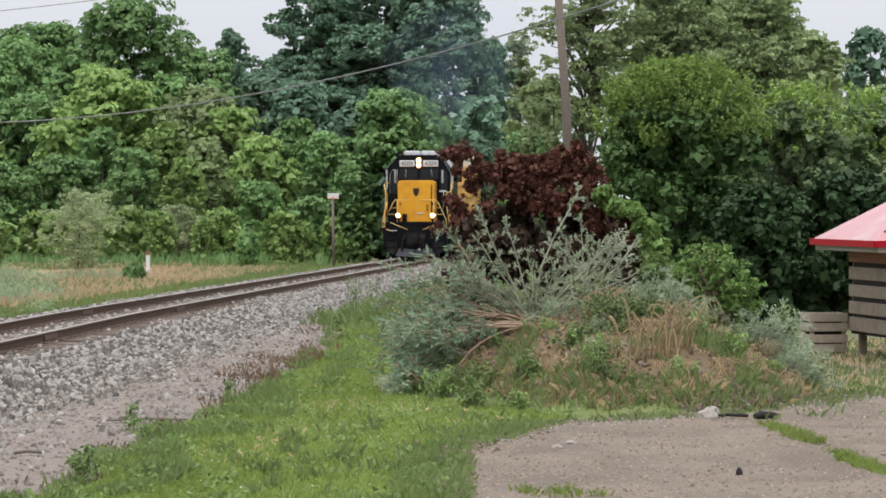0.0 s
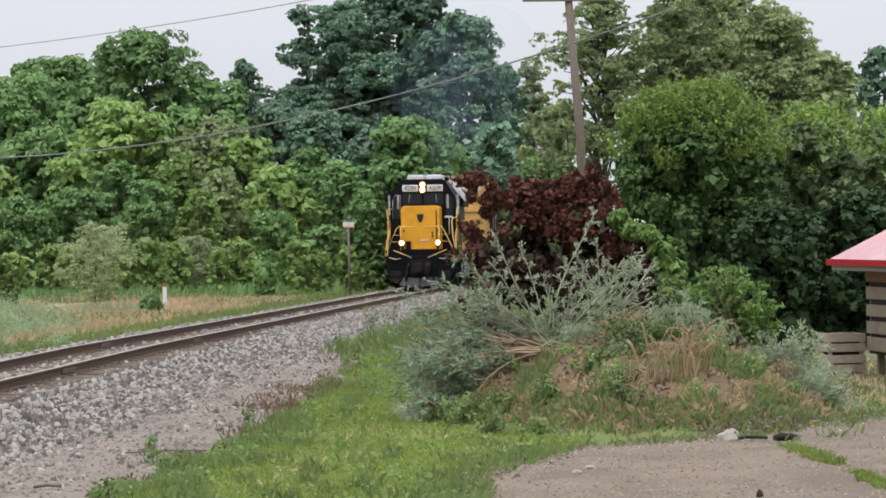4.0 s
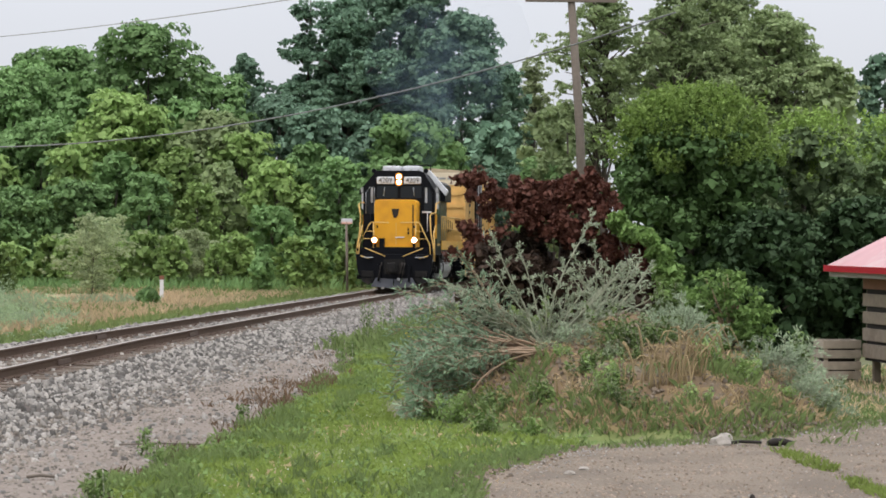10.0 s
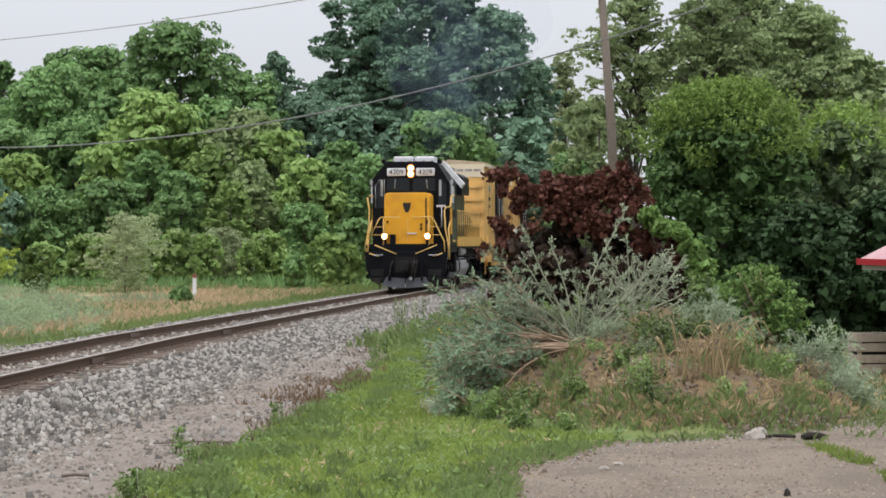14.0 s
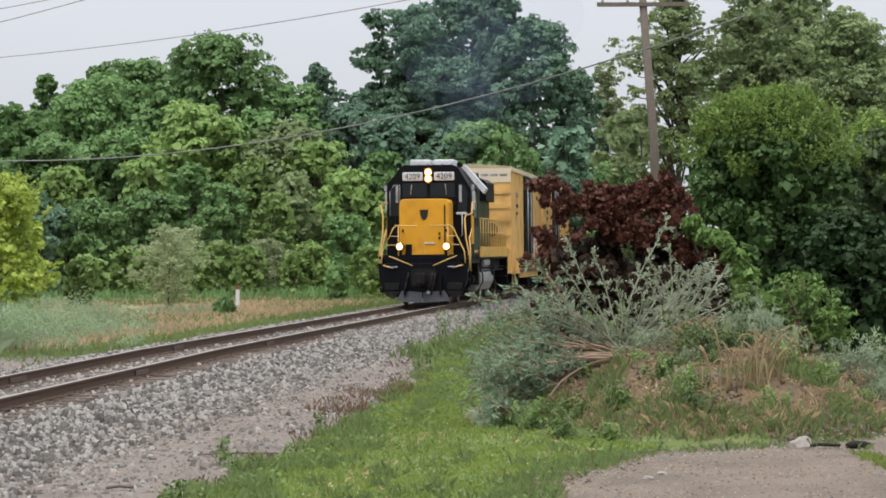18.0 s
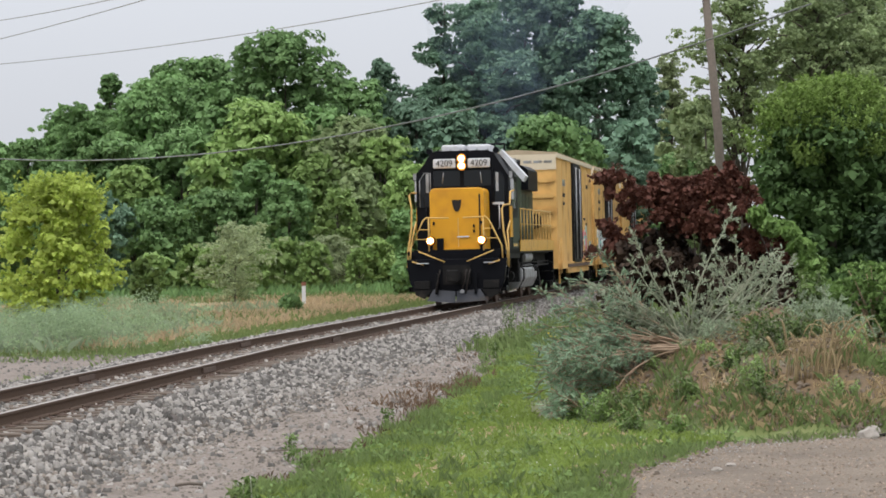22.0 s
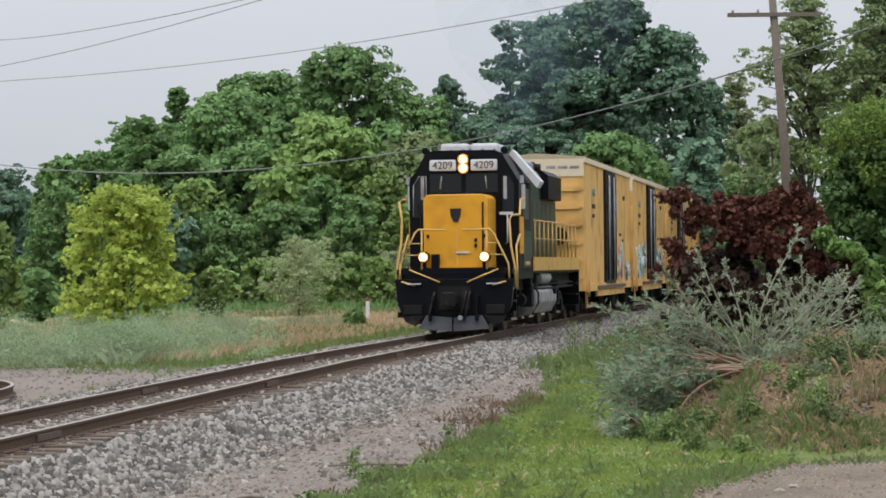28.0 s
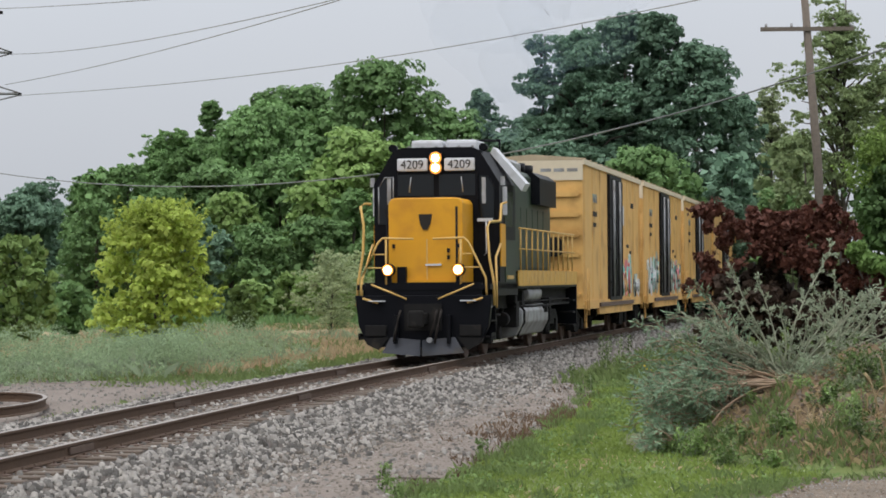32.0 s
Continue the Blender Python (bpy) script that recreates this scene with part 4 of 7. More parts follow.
    for u, z in ((-0.72, 2.45), (0.52, 2.2), (0.52, 2.35), (-0.72, 1.95), (0.76, 2.45)):
        part("latch", box(u - 0.03, u + 0.03, 1.06, 1.1, z - 0.045, z + 0.045), "under", nose)
    part("sand_box", box(-0.62, -0.42, 0.95, 1.12, 1.62, 2.0), "black", nose)
    part("hood_foot", box(-0.84, 0.84, 1.04, 1.1, 1.62, 1.72), "yellow", nose)
    # ditch lights
    for u in (-0.79, 0.79):
        dl = part("ditch_light", drum((u, 0.85, 1.93), 0.14, 0.24, "y", 18), "black", top, "lit ditch light")
        part("reflector_halo", drum((u, 0.72, 1.93), 0.125, 0.02, "y", 18), "bowl", dl, "disc glowing warm in place of the lamp's halo")
        part("lens", drum((u, 0.705, 1.93), 0.085, 0.03, "y", 18), "lamp", dl, "glowing warm lens")
        part("bracket", box(u - 0.06, u + 0.06, 0.8, 0.92, 1.6, 1.8), "black", dl)
    # cab
    F, B, CW = 2.55, 5.0, 1.45
    shell = [(-CW, 1.62), (-CW, 3.86), (-1.0, 4.58), (-0.8, 4.66), (0.8, 4.66), (1.0, 4.58), (CW, 3.86), (CW, 1.62)]
    cab = part("cab", prism(shell, F, B), "black", top, "black cab with sloped roof edges")
    part("cab_rear_wall", box(-0.86, 0.86, B, 5.35, 1.62, 4.3), "black", cab)
    for sgn in (-1, 1):
        e0, e1 = (sgn * 1.72, 3.72), (sgn * 0.98, 4.6)
        part("roof_edge", prism([e0, e1, (e1[0] + sgn * 0.08, e1[1] + 0.13), (e0[0] + sgn * 0.1, e0[1] + 0.17)], 4.2, 4.95), "white" if sgn > 0 else "black", cab, "white roof edge" if sgn > 0 else "")
        part("wind_deflector", box(min(sgn * 1.46, sgn * 1.56), max(sgn * 1.46, sgn * 1.56), 2.95, 3.0, 3.15, 3.78), "white", cab, "white wind deflector")
        part("mirror", box(min(sgn * 1.46, sgn * 1.56), max(sgn * 1.46, sgn * 1.56), 2.66, 2.7, 3.8, 4.0), "silver", cab)
        win = part("cab_window", prism([(sgn * 0.98, 2.95), (sgn * 1.36, 2.95), (sgn * 1.36, 3.78), (sgn * 1.2, 4.02), (sgn * 0.98, 4.02)], F - 0.025, F), "glass", cab, "dark front window")
        part("gasket", frame_bar([(sgn * 1.0, F - 0.03, 2.97), (sgn * 1.0, F - 0.03, 4.0), (sgn * 1.19, F - 0.03, 4.0), (sgn * 1.34, F - 0.03, 3.77), (sgn * 1.34, F - 0.03, 2.97)], 0.014), "silver" if sgn < 0 else "black", win)
        part("windshield", box(min(sgn * 0.06, sgn * 0.9), max(sgn * 0.06, sgn * 0.9), F - 0.025, F, 3.58, 4.06), "glass", cab, "dark windshield")
        part("windshield_post", box(min(sgn * 0.9, sgn * 0.96), max(sgn * 0.9, sgn * 0.96), F - 0.04, F, 3.5, 4.1), "black", cab)
        part("wiper", frame_bar([(sgn * 0.62, F - 0.05, 3.66), (sgn * 0.58, F - 0.05, 4.0)], 0.014), "silver", cab)
        # pale strip over the glass paints a reflection
        part("glare_strip", box(min(sgn * 1.05, sgn * 1.14), max(sgn * 1.05, sgn * 1.14), F - 0.032, F - 0.02, 3.4, 3.98), "silver", win, "pale strip painting a reflection on the window")
        part("side_window", box(min(sgn * 1.44, sgn * 1.465), max(sgn * 1.44, sgn * 1.465), 3.2, 4.5, 2.9, 3.7), "glass", cab)
        part("side_panel", box(min(sgn * 1.44, sgn * 1.475), max(sgn * 1.44, sgn * 1.475), 2.6, 3.3, 2.0, 2.95), "yellow", cab, "yellow band on the cab side")
        part("side_panel", box(min(sgn * 1.44, sgn * 1.47), max(sgn * 1.44, sgn * 1.47), 3.3, 4.95, 1.64, 2.6), "green", cab, "lower cab side panel")
        part("cab_door_glass", box(min(sgn * 1.47, sgn * 1.5), max(sgn * 1.47, sgn * 1.5), 3.5, 4.4, 1.72, 1.8), "tan", cab)
        board = part("number_board", box(min(sgn * 0.19, sgn * 0.9), max(sgn * 0.19, sgn * 0.9), F - 0.09, F - 0.01, 4.13, 4.42), "white", cab, "white number board with black figures", bevel=0.05)
        digits("4209", 0.27, (sgn * 0.545, F - 0.1, 4.27), board, "dark")
        part("roof_hatch", box(min(sgn * 0.03, sgn * 0.78), max(sgn * 0.03, sgn * 0.78), 3.6, 4.8, 4.62, 4.88), "white", cab, "white rounded roof hatch", bevel=0.07)
        for q in (0.1, 0.42, 0.74):
            part("roof_bolt", drum((sgn * q, F + 0.6, 4.68), 0.045, 0.05, "y", 8), "silver", cab)
        part("roof_horn", drum((sgn * 1.05, F + 0.3, 4.66), 0.09, 0.3, "y", 12), "black", cab)
        part("grab_iron", frame_bar([(sgn * 1.15, F - 0.06, 3.0), (sgn * 1.15, F - 0.06, 2.3), (sgn * 1.1, F - 0.06, 2.25)], 0.018), "white" if sgn > 0 else "black", cab)
    part("pipe_guard", box(0.95, 1.3, F - 0.08, F, 3.0, 3.07), "white", cab)
    part("light_housing", box(-0.16, 0.16, F - 0.1, F, 4.05, 4.55), "black", cab, bevel=0.04)
    for z in (4.42, 4.2):
        part("reflector_halo", drum((0, F - 0.105, z), 0.14, 0.03, "y", 20), "bowl", cab)
        part("headlight", drum((0, F - 0.12, z), 0.085, 0.03, "y", 20), "lamp", cab, "glowing twin headlight")
    # long hood
    hood = part("long_hood", prism([(-0.86, 1.62), (-0.86, 4.3), (-0.76, 4.42), (0.76, 4.42), (0.86, 4.3), (0.86, 1.62)], 5.35, 15.7), "green", top, "dark green long hood")
    part("radiator_flare", prism([(-1.1, 3.62), (-1.1, 4.3), (-0.88, 4.46), (0.88, 4.46), (1.1, 4.3), (1.1, 3.62)], 11.9, 15.2), "black", hood, "black flared radiator")
    part("hood_cowl", prism([(-1.1, 4.15), (-1.1, 4.5), (-0.95, 4.6), (0.95, 4.6), (1.1, 4.5), (1.1, 4.15)], 5.36, 8.4), "silver", hood, "grey dust cowl", bevel=0.02)
    for y in (6.0, 11.2, 12.7, 14.2):
        part("roof_fan", drum((0, y, 4.6), 0.6 if y > 8 else 0.35, 0.24, "z", 24), "black", hood)
    part("exhaust_stack", box(-0.22, 0.22, 8.9, 9.3, 4.4, 4.86), "black", hood)
    part("horn_rack", frame_bar([(0.3, 5.6, 4.6), (0.3, 5.6, 4.95), (1.0, 5.6, 4.95), (1.0, 5.6, 4.5)], 0.04), "black", hood)
    for sgn in (-1, 1):
        for k in range(9):
            y = 5.7 + k * 1.05
            part("hood_door", box(min(sgn * 0.85, sgn * 0.885), max(sgn * 0.85, sgn * 0.885), y, y + 0.95, 1.98, 3.5), "green", hood, bevel=0.008)
        # side walkway rails
        for k in range(11):
            y = 5.7 + k * 1.0
            part("stanchion", frame_bar([(sgn * 1.47, y, 1.9), (sgn * 1.47, y, 2.9)], 0.024), "tan", top)
        part("hand_rail", frame_bar([(sgn * 1.47, 5.5, 2.9), (sgn * 1.47, 16.1, 2.9)], 0.022), "tan", top, "long tan hand rail")
        part("hand_rail", frame_bar([(sgn * 1.47, 5.5, 2.42), (sgn * 1.47, 16.1, 2.42)], 0.016), "tan", top)
        # front corner rails
        part("hand_rail", frame_bar([(sgn * 0.22, 0.8, 2.6), (sgn * 0.92, 0.8, 2.62), (sgn * 1.02, 0.8, 2.52), (sgn * 1.4, 0.8, 1.75), (sgn * 1.42, 0.8, 1.35)], 0.026), "tan", top, "tan front hand rail")
        part("hand_rail", frame_bar([(sgn * 0.84, 0.81, 2.6), (sgn * 0.84, 0.81, 1.62)], 0.026), "tan", top)
        part("hand_rail", frame_bar([(sgn * 0.84, 0.81, 2.27), (sgn * 1.15, 0.81, 2.27)], 0.016), "tan", top)
        part("hand_rail", frame_bar([(sgn * 0.84, 0.81, 1.98), (sgn * 1.28, 0.81, 1.98)], 0.016), "tan", top)
        if sgn > 0:
            line = [(1.53, 1.2, 1.15), (1.5, 1.25, 1.7), (1.4, 1.3, 2.2), (1.36, 1.3, 2.85), (1.4, 1.45, 2.96), (1.5, 2.3, 3.0), (1.52, 2.4, 3.38), (1.62, 2.5, 3.42)]
        else:
            line = [(-1.53, 0.9, 1.15), (-1.5, 0.95, 1.7), (-1.4, 1.0, 2.3), (-1.38, 1.0, 2.9), (-1.46, 1.05, 3.32), (-1.38, 1.1, 3.38), (-1.28, 1.3, 3.38)]
        part("step_rail", frame_bar(line, 0.032), "tan", top, "tan bent step rail")
        part("step_rail", frame_bar([(sgn * 1.53, 1.5, 1.1), (sgn * 1.53, 1.5, 1.7), (sgn * 1.46, 1.9, 2.2), (sgn * 1.48, 2.5, 2.5)], 0.028), "tan", top)
        for z in (0.45, 0.8, 1.12):
            part("step", box(min(sgn * 1.1, sgn * 1.5), max(sgn * 1.1, sgn * 1.5), 0.9, 1.5, z, z + 0.04), "under", top)
            part("step", box(min(sgn * 1.1, sgn * 1.5), max(sgn * 1.1, sgn * 1.5), 15.6, 16.05, z, z + 0.04), "under", top)
        part("step_edge", box(min(sgn * 1.1, sgn * 1.52), max(sgn * 1.1, sgn * 1.52), 0.86, 0.9, 1.1, 1.16), "white", top)
        part("step_well", box(min(sgn * 1.5, sgn * 1.08), max(sgn * 1.5, sgn * 1.08), 1.5, 1.56, 0.4, 1.6), "black", top)
        part("step_cheek", box(min(sgn * 1.46, sgn * 1.5), max(sgn * 1.46, sgn * 1.5), 0.9, 1.5, 0.42, 0.56), "black", top)
        part("cab_sill", box(min(sgn * 1.46, sgn * 1.5), max(sgn * 1.46, sgn * 1.5), 1.56, 5.0, 1.36, 1.66), "black", top)
        # tank, reservoirs
        part("air_reservoir", drum((sgn * 1.28, 8.3, 1.36), 0.18, 2.4, "y", 18), "silver", top, "silver air reservoir")
        part("brake_pipe", frame_bar([(sgn * 1.1, 1.0, 0.95), (sgn * 1.15, 4.5, 0.9), (sgn * 1.1, 5.5, 1.1)], 0.04), "under", top)
        part("brake_cylinder", drum((sgn * 1.18, 2.6, 0.8), 0.16, 0.4, "y", 14), "under", top)
        part("brake_cylinder", drum((sgn * 1.18, 4.6, 0.8), 0.16, 0.4, "y", 14), "under", top)
    part("fuel_tank", prism([(-1.46, 0.7), (-1.3, 0.4), (-0.6, 0.27), (0.6, 0.27), (1.3, 0.4), (1.46, 0.7), (1.46, 0.98), (1.32, 1.12), (-1.32, 1.12), (-1.46, 0.98)], 5.95, 10.7), "silver", top, "dusty silver fuel tank", bevel=0.04)
    for sgn in (-1, 1):
        for y, z, h, w in ((5.3, 0.6, 0.6, 0.45), (6.3, 1.1, 0.35, 0.35), (11.2, 0.75, 0.5, 0.35), (5.15, 1.15, 0.3, 0.3)):
            part("equipment_box", box(min(sgn * 1.0, sgn * 1.42), max(sgn * 1.0, sgn * 1.42), y, y + w, z, z + h), "under", top, bevel=0.02)
        for y in (6.05, 10.6):
            part("tank_strap", frame_bar([(sgn * 1.34, y, 1.14), (sgn * 1.5, y, 0.98), (sgn * 1.5, y, 0.7), (sgn * 1.33, y, 0.38)], 0.028), "under", top)
        for z, q in ((1.48, 0.025), (1.2, 0.02), (1.08, 0.03)):
            part("pipe_run", frame_bar([(sgn * 1.38, 5.0, z), (sgn * 1.4, 8.0, z - 0.02), (sgn * 1.38, 15.5, z)], q), "under", top)
        part("filler_cap", drum((sgn * 1.47, 9.9, 0.98), 0.09, 0.14, "x", 12), "under", top)
    part("rear_pilot", box(-1.5, 1.5, 16.3, 16.42, 0.5, 1.6), "black", top)
    part("rear_coupler", box(-0.12, 0.12, 16.4, 17.1, 0.78, 1.0), "under", top)
    wheels = truck(top, 3.2, 2.74, 0.51, "loco") + truck(top, 13.4, 2.74, 0.51, "loco")
    return top, wheels


CAR_LEN, CAR_H, CAR_SILL, CAR_HALF = 16.5, 5.0, 0.98, 1.55


def sprayed(top, x, sg, y0, y1, height, colors, seed):
    """Sprayed lettering as a pale ground with bent strokes over it."""
    rg = random.Random(seed)
    n = max(2, int((y1 - y0) / 0.9))
    for k in range(n):
        y, w = y0 + (y1 - y0) * k / n, (y1 - y0) / n
        z, h = CAR_SILL + rg.uniform(0.02, 0.15), height * rg.uniform(0.75, 1.1)
        ring = [(y + w / 2 + w * 0.6 * math.cos(a) * rg.uniform(0.75, 1.1), z + h / 2 + h * 0.5 * math.sin(a) * rg.uniform(0.75, 1.1)) for a in span(0, 2 * math.pi * 0.93, 13)]
        inner, lo = x - sg * 0.002, x + sg * (0.016 + 0.0006 * k)
        blot = part("sprayed_paint", side_prism(ring, min(inner, lo), max(inner, lo)), colors[k % len(colors)], top, "bright sprayed paint patch")
        for q in range(3):
            a, b = rg.uniform(0.1, 0.5) * h, rg.uniform(0.55, 0.95) * h
            u = rg.uniform(0.1, 0.8) * w
            e = x + sg * 0.022
            part("stroke", tube([(e, y + u, z + a), (e, y + u + rg.uniform(-0.3, 0.3) * w, z + (a + b) / 2), (e, y + u + rg.uniform(-0.2, 0.4) * w, z + b)], 0.05, 5), colors[(k + q + 1) % len(colors)], blot)


def boxcar(paints):
    """A yellow box car from its near end at y = 0."""
    top = thing("boxcar", None, "yellow steel boxcar with black doors, rust streaks and spray paint", "boxcar", "boxcars behind the locomotive")
    L, H, S, W = CAR_LEN, CAR_H, CAR_SILL, CAR_HALF
    body = part("body", box(-W, W, 0.12, L - 0.12, S, H), "car", top, "ochre yellow riveted steel body")
    roof = part("roof", prism([(-W - 0.03, H), (-W - 0.03, H + 0.04), (0, H + 0.16), (W + 0.03, H + 0.04), (W + 0.03, H)], 0.0, L), "car_roof", top, "pale weathered roof")
    for k in range(12):
        y = 0.6 + k * (L - 1.2) / 11
        part("roof_rib", prism([(-W - 0.03, H + 0.04), (0, H + 0.16), (W + 0.03, H + 0.04), (W + 0.03, H + 0.08), (0, H + 0.2), (-W - 0.03, H + 0.08)], y - 0.04, y + 0.04), "car_roof", roof)
    for y0, y1, sg in ((0.0, 0.12, -1), (L - 0.12, L, 1)):
        part("end_cap", box(-W, W, y0, y1, H - 0.55, H), "car_cap", top, "cream end panel under the roof")
        part("end_sheet", box(-W, W, y0 + 0.03, y1 - 0.03, S, H - 0.55), "car", top)
        for k in range(6):
            z = S + 0.3 + k * 0.56
            part("end_rib", prism([(-W + 0.08, z), (-W + 0.16, z + 0.09), (W - 0.16, z + 0.09), (W - 0.08, z), (W - 0.16, z - 0.09), (-W + 0.16, z - 0.09)], y0 - 0.03 if sg < 0 else y0 + 0.03, y1 - 0.03 if sg < 0 else y1 + 0.05), "car", top)
        part("end_sill", box(-W, W, y0, y1, S - 0.1, S + 0.16), "car", top)
        for z in (1.0, 1.5, 2.0):
            part("end_grab", frame_bar([(-W + 0.15, y0 - 0.08 if sg < 0 else y1 + 0.08, z), (-W + 0.6, y0 - 0.08 if sg < 0 else y1 + 0.08, z)], 0.016), "car", top)
        part("coupler", box(-0.12, 0.12, (-0.85 if sg < 0 else L), (0 if sg < 0 else L + 0.75), 0.76, 1.0), "under", top)
    part("brake_wheel", drum((0.75, -0.12, 2.6), 0.28, 0.05, "y", 18), "under", top)
    for k in range(3):
        part("end_lettering", box(0.35 + k * 0.38, 0.35 + k * 0.38 + 0.3, -0.008, 0.002, H - 0.31, H - 0.22), "silver", top)
    for sg in (-1, 1):
        x = sg * W
        lo, hi = min(x, x + sg * 0.05), max(x, x + sg * 0.05)
        for k in range(17):
            y = 0.35 + k * (L - 0.7) / 16
            if not 6.0 < y < 9.9 and k % 2 == 0:
                part("side_post", box(min(x, x + sg * 0.014), max(x, x + sg * 0.014), y - 0.05, y + 0.05, S + 0.16, H - 0.1), "car", top)
        part("side_sill", box(min(x, x + sg * 0.07), max(x, x + sg * 0.07), 0.2, L - 0.2, S - 0.12, S + 0.12), "car", top)
        part("side_sill_drop", box(min(x, x + sg * 0.07), max(x, x + sg * 0.07), 3.4, L - 3.4, S - 0.3, S - 0.1), "car", top)
        part("eave", box(min(x, x + sg * 0.06), max(x, x + sg * 0.06), 0.0, L, H - 0.12, H + 0.02), "car_cap", top)
        # double plug doors
        for y0 in (6.3, 8.05):
            d = part("door", box(min(x, x + sg * 0.09), max(x, x + sg * 0.09), y0, y0 + 1.7, S + 0.08, H - 0.16), "door", top, "black plug door")
            for q in (0.3, 0.7, 1.0, 1.4):
                part("door_rod", frame_bar([(x + sg * 0.13, y0 + q, S + 0.2), (x + sg * 0.13, y0 + q, H - 0.3)], 0.024), "silver" if q in (0.7, 1.0) else "door", d)
            for z in (1.6, 2.6, 3.6):
                part("door_rib", box(min(x, x + sg * 0.115), max(x, x + sg * 0.115), y0 + 0.05, y0 + 1.65, z - 0.04, z + 0.04), "door", d)
        part("door_track", box(min(x, x + sg * 0.12), max(x, x + sg * 0.12), 3.4, L - 3.4, S - 0.08, S + 0.04), "steel", top)
        # ladders at both ends, stencil blocks, sprayed patches
        for y in (0.25, L - 0.7):
            lad = part("ladder", frame_bar([(x + sg * 0.09, y, 0.7), (x + sg * 0.09, y, 3.9 if y > 5 else 2.0)], 0.016), "car", top)
            part("ladder_rail", frame_bar([(x + sg * 0.09, y + 0.45, 0.7), (x + sg * 0.09, y + 0.45, 3.9 if y > 5 else 2.0)], 0.016), "car", lad)
            for k in range(9 if y > 5 else 4):
                part("rung", frame_bar([(x + sg * 0.09, y, 0.85 + k * 0.37), (x + sg * 0.09, y + 0.45, 0.85 + k * 0.37)], 0.014), "car", lad)
        part("stirrup", frame_bar([(x, 0.3, S), (x, 0.3, 0.35), (x, 0.7, 0.35), (x, 0.7, S)], 0.02), "car", top)
        pl = min(x + sg * 0.001, x + sg * 0.018), max(x + sg * 0.001, x + sg * 0.018)
        for y, z, w, h, c in ((2.3, 3.9, 1.1, 0.24, "paint_c"), (2.3, 3.5, 1.1, 0.14, "dark"), (2.4, 3.2, 0.8, 0.12, "dark"), (10.2, 3.4, 0.9, 0.6, "white"), (11.9, 2.7, 0.7, 0.1, "dark"), (12.9, 2.5, 0.5, 0.1, "dark"), (13.4, 4.0, 0.8, 0.16, "dark")):
            part("stencil", box(*pl, y, y + w, z, z + h), c, top)
        for y0, y1, height, colors, seed in paints:
            sprayed(top, x, sg, y0, y1, height, colors, seed)
    part("centre_sill", box(-0.3, 0.3, 0.3, L - 0.3, 0.68, 0.98), "under", top)
    for y in (4.5, 7.9, 11.3):
        part("cross_bearer", box(-1.4, 1.4, y - 0.1, y + 0.1, 0.6, 0.9), "under", top)
    part("brake_reservoir", drum((0.8, 6.4, 0.62), 0.22, 1.2, "y", 14), "under", top)
    return top


GAP = 1.15
loco, loco_wheels = locomotive()
cars = [boxcar([(10.2, 13.4, 1.5, ("paint_a", "paint_b"), 7), (14.0, 16.2, 0.8, ("paint_c", "white"), 8)]),
        boxcar([(1.2, 5.6, 1.6, ("paint_c", "white", "paint_a"), 9), (10.2, 15.6, 1.4, ("paint_b", "paint_c", "paint_a"), 10)]),
        boxcar([(10.5, 14.5, 1.3, ("paint_a", "paint_c"), 11)])]
cars.append(copy_thing(cars[2], Matrix()))
for ob_ in [loco] + cars:
    ob_.scale = (1, 1, 1.025)
car_wheels = []
for c_ in cars:
    car_wheels.append(truck(c_, 2.1, 1.78, 0.43, "car") + truck(c_, CAR_LEN - 2.1, 1.78, 0.43, "car"))


def front_y(t):
    """Where along y the locomotive's front is at t seconds: it rolls in slowly and gathers a little speed."""
    nose = 118.33 - 1.27534 * t - 0.0327103 * t ** 2 + 0.000589479 * t ** 3 - 5.26579e-06 * t ** 4
    return nose - 1.1 * math.cos(radians(HEAD))


def on_line(y):
    return pose(mid_x(y) + 0.01, y, drop(y), -0.38 if y > 52 else 0, 0, -HEAD)


def motions():
    c = math.cos(radians(HEAD))
    times = [0.5 * i for i in range(65)]
    walk(loco, [(t, on_line(front_y(t))) for t in times])
    walk(smoke, [(t, on_line(front_y(t))) for t in times])
    back = 16.42
    for k, car in enumerate(cars):
        off = (back + GAP + k * (CAR_LEN + GAP)) * c
        walk(car, [(t, on_line(front_y(t) + off)) for t in times])
    rolls = [0.25 * i for i in range(129)]
    for ws, r in [(w, 0.51) for w in loco_wheels] + [(w, 0.43) for g in car_wheels[:2] for w in g]:
        x, y, z = ws.location
        walk(ws, [(t, pose(x, y, z, math.degrees((front_y(0) - front_y(t)) / c / r), 0, 0)) for t in rolls])


